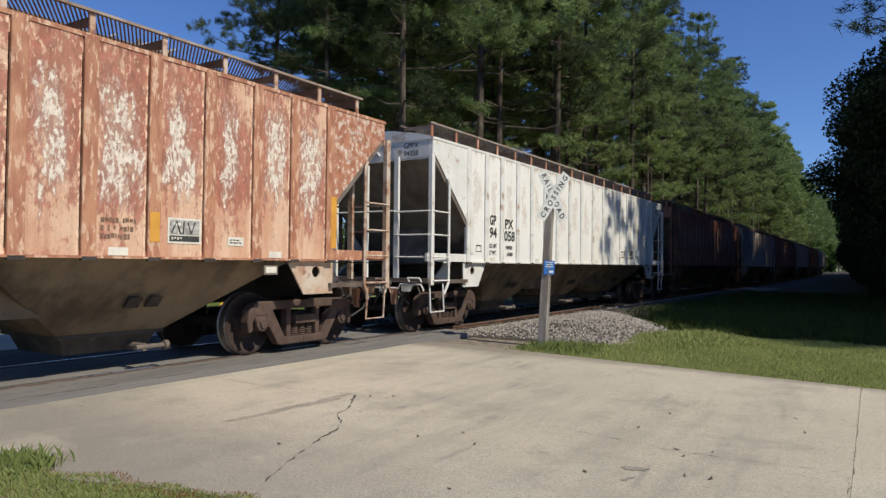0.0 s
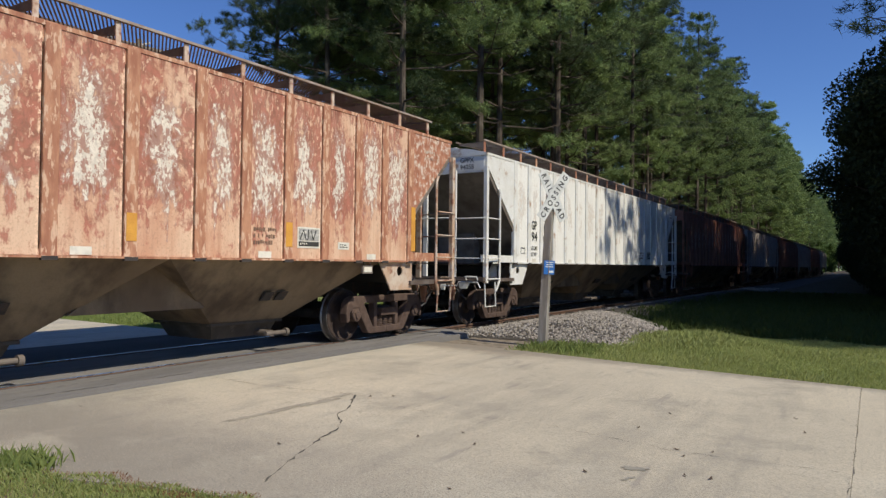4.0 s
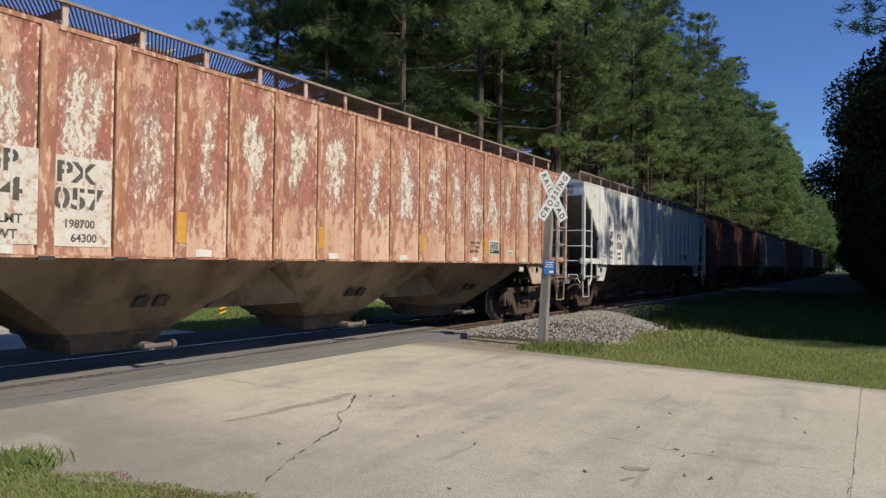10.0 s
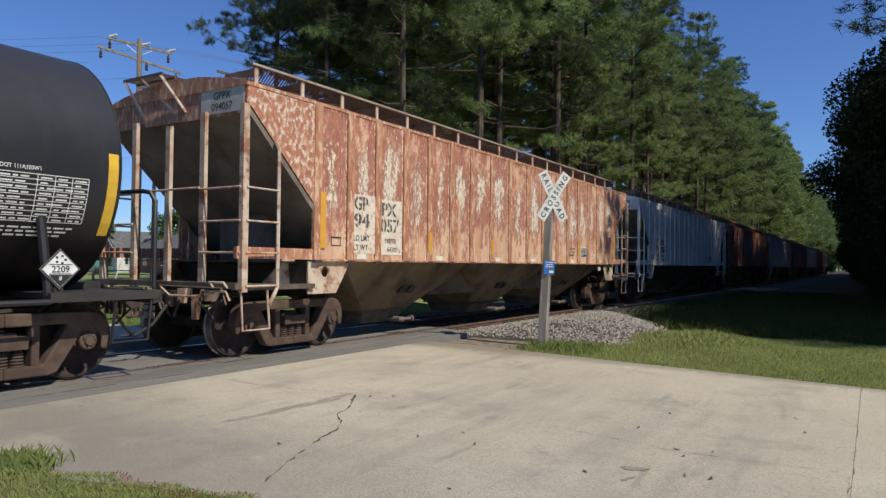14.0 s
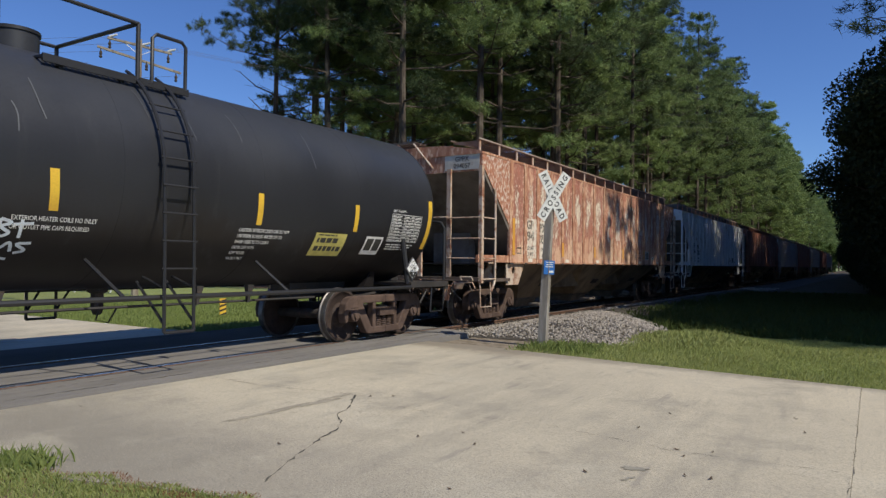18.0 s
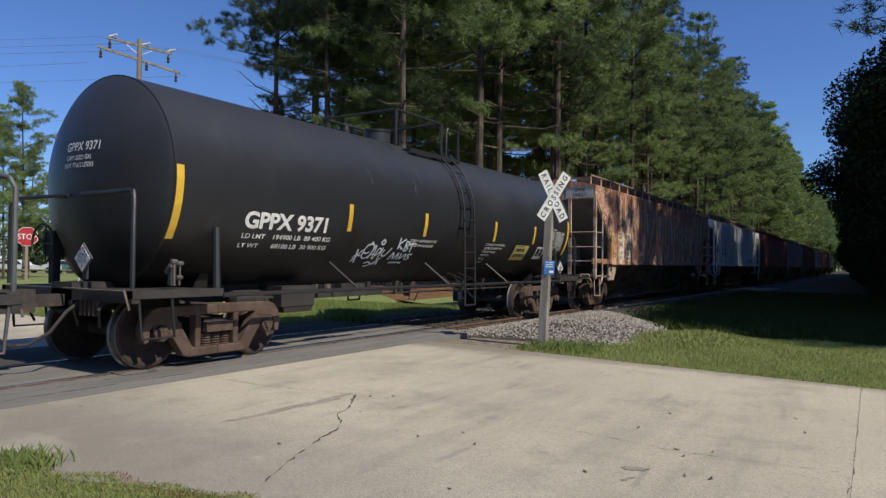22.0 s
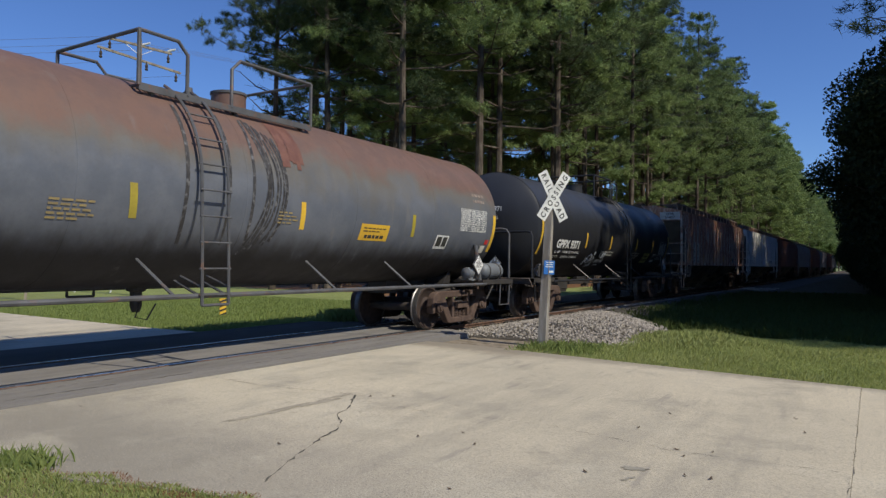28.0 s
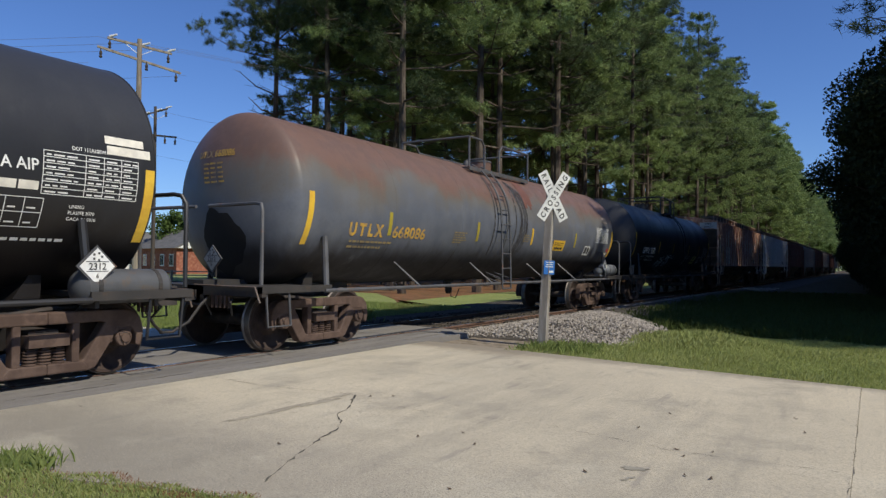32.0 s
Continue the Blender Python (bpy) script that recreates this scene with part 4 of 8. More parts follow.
def tank(label, half, seam, R, zc, truck_y, paint, rail_mat, dome_y, ladder_y, plat):
    """half: half length to the coupler box; seam: where the heads begin; truck_y: truck centres."""
    car = thing("tank_car", label, "tank car", group="cars of the freight train")
    bm = M()
    prof = []
    for k in range(15):
        r = max(0.02, R * math.sin(0.5 * math.pi * k / 14))
        prof.append((-head_y(R, r), r))
    n = 24
    for k in range(1, n):
        prof.append((-seam + 2 * seam * k / n, R))
    prof += [(LONGER[R] - w, r) for w, r in prof[:15]][::-1]
    lathe(bm, prof, "y", 80, (0, 0, zc))
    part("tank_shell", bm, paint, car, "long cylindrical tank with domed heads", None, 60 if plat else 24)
    # weld seams
    for k in range(1, 6):
        y = -seam + 2 * seam * k / 6
        bm = M()
        lathe(bm, [(y - 0.012, R - 0.004), (y - 0.008, R + 0.0025), (y + 0.008, R + 0.0025), (y + 0.012, R - 0.004)], "y", 72, (0, 0, zc), False)
        part("weld_seam", bm, paint, car, "", None, 40)
    straight = HEADS[R][0]
    # raised ring at each head seam, added for the line of light there
    for y in (-straight, straight + LONGER[R]) if not plat else ():
        bm = M()
        lathe(bm, [(y - 0.014, R - 0.004), (y - 0.009, R + 0.006), (y + 0.009, R + 0.006), (y + 0.014, R - 0.004)], "y", 80, (0, 0, zc), False)
        part("head_weld", bm, rail_mat, car, "", None, 40)
    # manway dome and fittings
    bm = M()
    zt = zc + R
    lathe(bm, [(zt - 0.10, 0.27), (zt + 0.22, 0.27), (zt + 0.23, 0.25)], "z", 24, (0, dome_y, 0))
    mw = part("manway", bm, paint, car, "round manway with a flat lid", None, 30)
    bm = M()
    lathe(bm, [(zt + 0.21, 0.285), (zt + 0.25, 0.285), (zt + 0.26, 0.2)], "z", 24, (0, dome_y, 0))
    part("lid", bm, rail_mat, mw, "", None, 30)
    bm = M()
    lathe(bm, [(zt - 0.05, 0.09), (zt + 0.10, 0.09), (zt + 0.12, 0.06), (zt + 0.18, 0.05)], "z", 14, (0, dome_y - 1.0 if not plat else dome_y - 0.75, 0))
    part("relief_valve", bm, rail_mat, car, "", None, 30)
    p0, p1 = (dome_y - 0.15, ladder_y + 0.55) if not plat else (ladder_y - 0.75, ladder_y + 2.35)
    for s in (-1, 1):
        bm = M()
        xo, xi, zp = 0.92, 0.48, zt - 0.22
        box(bm, *sorted((s * xo, s * (xo + 0.025))), p0, p1, zp - 0.06, zp + 0.03)
        box(bm, *sorted((s * xi, s * (xi + 0.025))), p0, p1, zp - 0.06, zp + 0.03)
        k = p0
        while k < p1:
            box(bm, *sorted((s * xi, s * xo)), k, k + 0.03, zp - 0.01, zp + 0.02)
            k += 0.075
        for y in (p0 + 0.2, (p0 + p1) / 2, p1 - 0.2):
            box(bm, *sorted((s * 0.70, s * 0.90)), y, y + 0.05, zp - 0.35, zp)
        part("platform", bm, rail_mat, car, "grated top platform")
    bm = M()
    h = zt + 0.48
    zp = zt - 0.22
    if plat:
        for s in (-1, 1):
            x = s * 0.93
            yl0, yl1 = p0, p0 + 0.72
            tube(bm, [(x, yl0, zp), (x, yl0, h)], 0.026, 8)
            tube(bm, [(x, yl0, h), (x, yl1 - 0.15, h), (x, yl1, h - 0.15), (x, yl1, zp)], 0.026, 8)
            if s > 0:
                tube(bm, [(x, yl1 + 0.75, zp), (x, yl1 + 0.75, h - 0.15), (x, yl1 + 0.9, h), (x, p1, h)], 0.026, 8)
            else:
                tube(bm, [(x, yl1, h - 0.15), (x, p1, h - 0.15)], 0.022, 8)
            tube(bm, [(x, p1, zp), (x, p1, h)], 0.026, 8)
        tube(bm, [(-0.93, p0, h), (0.93, p0, h)], 0.026, 8)
        tube(bm, [(-0.93, p1, h), (0.93, p1, h)], 0.026, 8)
    else:
        ya, yb = dome_y - 0.62, ladder_y - 0.2
        for s in (-1, 1):
            tube(bm, [(s * 0.93, ya, zp), (s * 0.93, ya, h)], 0.028, 8)
            tube(bm, [(s * 0.93, ya, h), (s * 0.93, yb, h)], 0.026, 8)
            tube(bm, [(s * 0.93, yb, h), (s * 0.93, yb, zp)], 0.028, 8)
            if s > 0:
                tube(bm, [(0.93, ladder_y + 0.0, zp), (0.93, ladder_y + 0.0, h - 0.12), (0.93, ladder_y + 0.06, h - 0.06), (0.93, ladder_y + 0.44, h - 0.06), (0.93, ladder_y + 0.50, h - 0.12), (0.93, ladder_y + 0.50, zp)], 0.024, 8)
        tube(bm, [(-0.93, ya, h), (0.93, ya, h)], 0.028, 8)
        tube(bm, [(-0.93, yb, h), (0.93, yb, h)], 0.028, 8)
    part("top_handrail", bm, rail_mat, car, "bent pipe handrail round the manway", None, True)
    # curved side ladder, both sides
    low = 0.82 if plat else 0.52
    for s in (-1, 1):
        bm = M()
        arc = []
        for k in range(12):
            a = radians(62 - 62 * k / 11)
            arc.append((s * (R + 0.09) * math.cos(a), zc + (R + 0.09) * math.sin(a)))
        arc += [(s * (R + 0.11), zc - 0.55), (s * (R + 0.13), low)]
        tube(bm, [(x, ladder_y - 0.21, z) for x, z in arc], 0.022, 6)
        ld = part("side_ladder", bm, rail_mat, car, "ladder curved round the tank", None, True)
        bm = M()
        tube(bm, [(x, ladder_y + 0.21, z) for x, z in arc], 0.022, 6)
        part("ladder_rail", bm, rail_mat, ld, "", None, True)
        bm = M()
        tube(bm, [(s * (R + 0.13), ladder_y - 0.21, low), (s * (R + 0.13), ladder_y + 0.21, low)], 0.02)
        part("bottom_rung", bm, rail_mat, ld)
        for w in (-0.21, 0.21):
            bm = M()
            tube(bm, [(s * (R + 0.13), ladder_y + w, low + 0.10), (s * (R - 0.42), ladder_y + w, 1.12)], 0.018)
            part("ladder_brace", bm, rail_mat, ld)
            bm = M()
            tube(bm, [(s * (R + 0.12), ladder_y + w, 1.05), (s * (R - 0.30), ladder_y + w, 1.18)], 0.018)
            part("ladder_brace", bm, rail_mat, ld)
        for k in range(9):
            z = 0.95 + 0.335 * k
            if z < zc:
                x = R + 0.12
            else:
                x = math.sqrt(max(0.05, (R + 0.09) ** 2 - (z - zc) ** 2))
            bm = M()
            tube(bm, [(s * x, ladder_y - 0.25, z), (s * x, ladder_y + 0.25, z)], 0.014)
            part("rung", bm, rail_mat, ld)
    # running rail along the side, stub sills, saddles
    for s in (-1, 1):
        bm = M()
        tube(bm, [(s * 1.47, -half + 1.3, 0.94), (s * 1.47, half - 1.3, 0.94)], 0.032, 8)
        rr = part("side_handrail", bm, rail_mat, car, "long pipe rail along the tank", None, True)
        for y in ((-4.1, -1.2, 1.8, 3.9) if plat else (-2.9, 0.0, 2.6)):
            bm = M()
            tube(bm, [(s * 1.47, y, 0.94), (s * 0.98, y - 0.20, zc - math.sqrt(R * R - 0.98 ** 2))], 0.022)
            part("rail_bracket", bm, rail_mat, rr)
    for e in (-1, 1):
        bm = M()
        box(bm, -0.23, 0.23, *sorted((e * (truck_y - 1.6), e * half)), 0.76, 1.10)
        part("stub_sill", bm, under_black, car)
        bm = M()
        box(bm, -1.45, 1.45, *sorted((e * (half - 1.25), e * (half - 0.05))), 0.96, 1.02)
        box(bm, -1.47, 1.47, *sorted((e * (half - 0.10), e * half)), 0.88, 1.02)
        for s in (-1, 1):
            box(bm, *sorted((s * 1.38, s * 1.48)), *sorted((e * (truck_y + 0.25), e * half)), 0.93, 1.03)
        part("end_platform", bm, under_black, car, "steel end platform")
        for s in (-1, 1):
            bm = M()
            hexa(bm, [(s * 0.25, e * truck_y - 0.25, 0.86), (s * 0.72, e * truck_y - 0.20, 0.94), (s * 0.72, e * truck_y + 0.10, 0.94), (s * 0.25, e * truck_y + 0.25, 0.86)],
                 [(s * 0.25, e * truck_y - 0.10, zc - R + 0.08), (s * 0.74, e * truck_y + 0.0, zc - 1.16), (s * 0.74, e * truck_y + 0.10, zc - 1.16), (s * 0.25, e * truck_y + 0.10, zc - R + 0.08)])
            part("saddle", bm, paint, car, "saddle under the tank")
        for s in (-1, 1):
            bm = M()
            y = e * (truck_y + 0.28)
            tube(bm, [(s * 1.38, y, 1.0), (s * 1.29, y - e * 0.05, zc - 0.60)], 0.05, 8)
            part("jacking_post", bm, rail_mat, car)
            bm = M()
            y0, y1 = half - 0.05, half - 1.05
            tube(bm, [(s * 1.40, e * y0, 1.05), (s * 1.40, e * y0, 2.10), (s * 1.34, e * (y0 - 0.03), 2.20), (s * 1.22, e * (y0 - 0.05), 2.22), (s * 0.15, e * (y0 - 0.10), 2.22)], 0.028, 8)
            part("end_handrail", bm, rail_mat, car, "bent pipe rail across the tank end", None, True)
            bm = M()
            tube(bm, [(s * 1.44, e * (half - 0.55), 1.0), (s * 1.44, e * (half - 0.60), 0.45), (s * 1.44, e * (half - 0.15), 0.45), (s * 1.44, e * (half - 0.10), 1.0)], 0.02)
            part("stirrup_step", bm, rail_mat, car)
        coupler(car, e * half, e)
        truck(car, e * truck_y)
    # piping and brake gear below
    bm = M()
    lathe(bm, [(0.66, 0.05), (0.74, 0.08), (0.94, 0.08), (0.96, 0.13), (1.06, 0.13)], "z", 14, (0.0, ladder_y - 0.1, 0))
    tube(bm, [(0.1, ladder_y - 0.1, 0.80), (0.14, ladder_y - 0.2, 0.60), (0.18, ladder_y - 0.05, 0.56), (0.22, ladder_y + 0.06, 0.78)], 0.012)
    part("outlet_valve", bm, under_black, car, "bottom outlet valve with a chain")
    if not plat:
        bm = M()
        box(bm, 0.40, 0.90, -4.10, -3.36, 0.68, 1.0)
        hexa(bm, [(0.45, -4.0, 0.58), (0.86, -4.0, 0.58), (0.86, -3.40, 0.58), (0.45, -3.40, 0.58)], [(0.41, -4.05, 0.68), (0.89, -4.05, 0.68), (0.89, -3.37, 0.68), (0.41, -3.37, 0.68)])
        gear = part("brake_box", bm, under_black, car, "black brake equipment under the tank")
        bm = M()
        lathe(bm, [(-4.95, 0.05), (-4.92, 0.13), (-4.40, 0.13), (-4.36, 0.05)], "y", 16, (0.70, 0, 0.82))
        tube(bm, [(0.70, -4.4, 0.82), (0.70, -4.1, 0.82)], 0.03)
        part("brake_cylinder", bm, under_black, gear, "", None, 30)
        bm = M()
        box(bm, 0.86, 0.94, -3.31, -1.55, 0.80, 0.87)
        box(bm, 0.84, 0.96, -2.75, -2.10, 0.93, 1.02)
        part("brake_lever", bm, under_black, gear)
        for y in (-2.02, -1.15, 1.4, 2.3):
            bm = M()
            hexa(bm, [(0.88, y + 0.02, 0.78), (0.91, y + 0.02, 0.78), (0.91, y + 0.05, 0.78), (0.88, y + 0.05, 0.78)], [(0.86, y, 1.04), (0.95, y, 1.04), (0.95, y + 0.11, 1.04), (0.86, y + 0.11, 1.04)])
            part("pipe_hanger", bm, under_black, car)
        bm = M()
        tube(bm, [(0.8, -truck_y + 1.6, 0.80), (0.8, truck_y - 1.6, 0.80)], 0.018)
        part("brake_rod", bm, under_black, car)
    return car


def letter_parts(me, name, material, car, label, along):
    """Splits a line of large letters into one part a letter, by the gaps along an axis."""
    bm = M()
    bm.from_mesh(me)
    seen, runs = set(), []
    for f in bm.faces:
        if f in seen:
            continue
        seen.add(f)
        group, stack = [], [f]
        while stack:
            g = stack.pop()
            group.append(g)
            for e in g.edges:
                for h in e.link_faces:
                    if h not in seen:
                        seen.add(h)
                        stack.append(h)
        w = [v.co[along] for g in group for v in g.verts]
        runs.append((min(w), max(w), group))
    for _, _, group in sorted(runs, key=lambda r: r[0]):
        out = M()
        made = {}
        for g in group:
            for v in g.verts:
                if v not in made:
                    made[v] = out.verts.new(v.co)
            out.faces.new([made[v] for v in g.verts])
        one = bpy.data.meshes.new(name)
        out.to_mesh(one)
        out.free()
        part(name, one, material, car, label)
    bm.free()
    bpy.data.meshes.remove(me)


def on_tank(car, R, zc, y, z, text, size, material, squeeze=1.0, align="LEFT", line=1.0, name="lettering", label="painted letters", bold=0.012, end=None):
    """Lettering wrapped round the shell; z is the height of its base line; end stretches it to a given y."""
    a0 = math.asin((z - zc) / R)
    rr = R + 0.006
    me = words(text, size, lambda u, v: Vector((u, v, 0)), 0, squeeze, align, line, bold)
    reach = max(v.co.x for v in me.vertices)
    k = (end - y) / reach if end else 1.0
    for p in me.vertices:
        u, v = p.co.x * k - 0.09 * p.co.y, p.co.y
        p.co = (rr * math.cos(a0 + v / R), y + u, zc + rr * math.sin(a0 + v / R))
    if size >= 0.13:
        return letter_parts(me, "letter", material, car, label, 1)
    return part(name, me, material, car, label)


def decal(car, R, zc, y0, y1, z0, z1, material, name="decal", label="", up=0.004, lean=0.0):
    """A flat sticker wrapped round the shell."""
    bm = M()
    a0, a1 = math.asin((z0 - zc) / R), math.asin((z1 - zc) / R)
    rows = []
    for k in range(7):
        a = a0 + (a1 - a0) * k / 6
        rows.append([bm.verts.new(((shell_r(R, y) + up) * math.cos(a), y + lean * k / 6, zc + (shell_r(R, y) + up) * math.sin(a))) for y in (y0, (y0 + y1) / 2, y1)])
    for a, b in zip(rows, rows[1:]):
        for i in (0, 1):
            bm.faces.new((a[i], a[i + 1], b[i + 1], b[i]))
    return part(name, bm, material, car, label)


def tank_bars(car, R, zc, y, z, w, rows, material, h=0.03, gap=0.055, up=0.007):
    bm = M()
    rnd = random.Random(int(y * 100) + rows)
    for r in range(rows):
        u = y
        end = y + w * rnd.uniform(0.7, 1.0)
        a0, a1 = math.asin((z - r * gap - zc) / R), math.asin((z - r * gap + h - zc) / R)
        while u < end:
            l = rnd.uniform(0.04, 0.13)
            vs = [bm.verts.new(((R + up) * math.cos(a), q, zc + (R + up) * math.sin(a))) for a, q in ((a0, u), (a0, u + l), (a1, u + l), (a1, u))]
            bm.faces.new(vs)
            u += l + 0.025
            if rows < 6:
                part("print_bar", bm, material, car)
                bm = M()
    if rows < 6:
        bm.free()
        return None
    return part("small_print", bm, material, car, "lines of small print")

# ================= the train =================
patch_grey = worn("stencil_patch_grey", (0.64, 0.61, 0.53), (0.54, 0.50, 0.43), (0.40, 0.30, 0.22), 0.8, scale=5, thr=0.64, bump=0)
stencil_white = worn("stencil_patch_white", (0.76, 0.70, 0.60), (0.70, 0.60, 0.49), (0.52, 0.30, 0.20), 0.7, scale=7, thr=0.58, bump=0)
faded_yellow = worn("faded_yellow_letters", (0.66, 0.40, 0.06), (0.50, 0.30, 0.07), (0.30, 0.22, 0.13), 0.6, bump=0)
label_yellow = plain("label_yellow", (0.62, 0.55, 0.16), 0.6)
worn_yellow = worn("worn_yellow_print", (0.36, 0.27, 0.11), (0.24, 0.19, 0.11), None, 0.6, bump=0)
faint_print = worn("faint_worn_print", (0.34, 0.28, 0.24), (0.20, 0.15, 0.13), None, 0.6, scale=12, bump=0)
shadow_black = plain("painted_shadow_black", (0.012, 0.011, 0.011), 0.8)
placard_white = plain("placard_white", (0.80, 0.80, 0.78), 0.5)
spray_white = plain("spray_paint_white", (0.74, 0.80, 0.86), 0.6)
MARK = "GPPX"
rust_end = worn("peeling_end_paint", (0.50, 0.22, 0.13), (0.36, 0.14, 0.08), (0.76, 0.66, 0.55), 0.7, scale=9.0, thr=0.56, stretch=(1, 1, 0.8), soft=0.10)
rust_car = hopper("rust-streaked tan covered hopper car with peeling paint", rust_paint, rust_trim, rust_frame, True, {"end": patch_grey, "mark": MARK, "number_end": "094057"}, rust_end, pale_rust_paint)
white_car = hopper("dull white covered hopper car with rust-stained edges", white_paint, white_trim, white_trim, True, {"end": white_trim, "mark": MARK, "number_end": "94058"})
brown_car = hopper("dark brown covered hopper car in the shade", brown_paint, brown_trim, brown_trim, False)
slate_car = hopper("slate grey covered hopper car in the shade", slate_paint, slate_trim, slate_trim, False)
BLACK = dict(half=7.65 - 0.62, seam=6.44, R=1.43, zc=2.43, truck_y=5.47)
GREY = dict(half=8.70 - 0.62, seam=7.19, R=1.40, zc=2.40, truck_y=6.37)
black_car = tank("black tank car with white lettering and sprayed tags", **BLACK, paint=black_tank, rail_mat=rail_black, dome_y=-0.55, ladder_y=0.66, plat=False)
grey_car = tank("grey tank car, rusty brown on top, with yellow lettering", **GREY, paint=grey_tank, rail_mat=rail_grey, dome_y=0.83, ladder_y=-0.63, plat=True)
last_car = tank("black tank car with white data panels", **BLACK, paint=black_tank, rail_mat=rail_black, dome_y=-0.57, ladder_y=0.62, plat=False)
H0 = 13.30
CARS = [(rust_car, H0), (white_car, H0 + 18.25), (brown_car, H0 + 36.5), (slate_car, H0 + 54.75),
        (copy_thing(brown_car, Matrix()), H0 + 73.0), (copy_thing(slate_car, Matrix()), H0 + 91.25), (copy_thing(brown_car, Matrix()), H0 + 109.5), (copy_thing(slate_car, Matrix()), H0 + 127.75),
        (black_car, -3.30), (grey_car, -19.62), (last_car, -35.90)]

# ---- lettering and plates of the two near hoppers
faded_black = worn("faded_black_stencil", (0.075, 0.068, 0.058), (0.13, 0.115, 0.095), None, 0.75, scale=9, bump=0)
faded_print = worn("faded_stencil", (0.17, 0.105, 0.07), (0.25, 0.15, 0.10), None, 0.8, scale=14)
photo_grey = worn("sticker_grey", (0.42, 0.41, 0.38), (0.22, 0.215, 0.20), (0.62, 0.60, 0.55), 0.6, scale=9, bump=0)


def poster(car, y0, y1, z0, z1):
    """Square sticker: a grey picture of slanted bars over a dark strip, in a white border."""
    plate(car, y0, y1, z0, z1, decal_white, "poster_decal", "square black and white sticker", 1.571)
    w, h = y1 - y0, z1 - z0
    plate(car, y0 + 0.05 * w, y1 - 0.06 * w, z0 + 0.36 * h, z1 - 0.08 * h, photo_grey, "sticker_picture", "grey picture", 1.5755)
    plate(car, y0 + 0.05 * w, y1 - 0.06 * w, z0 + 0.09 * h, z0 + 0.31 * h, dark_letter, "sticker_strip", "dark strip", 1.5755)
    for a, b, lo, hi in ((0.10, 0.24, 0.40, 0.86), (0.36, 0.25, 0.40, 0.84), (0.44, 0.47, 0.38, 0.88), (0.58, 0.68, 0.84, 0.42), (0.80, 0.69, 0.86, 0.42)):
        bm = M()
        tube(bm, [(1.580, y0 + a * w, z0 + lo * h), (1.580, y0 + b * w, z0 + hi * h)], 0.009, 5)
        part("print_stroke", bm, dark_letter, car)
    plate(car, y0 + 0.17 * w, y0 + 0.37 * w, z0 + 0.70 * h, z0 + 0.81 * h, decal_white, "print_block", "", 1.5805)
    for k in range(4):
        a = 0.10 + 0.085 * k
        plate(car, y0 + a * w, y0 + (a + 0.05) * w, z0 + (0.15 + 0.03 * (k % 2)) * h, z0 + 0.25 * h, decal_white, "print_block", "", 1.5800)


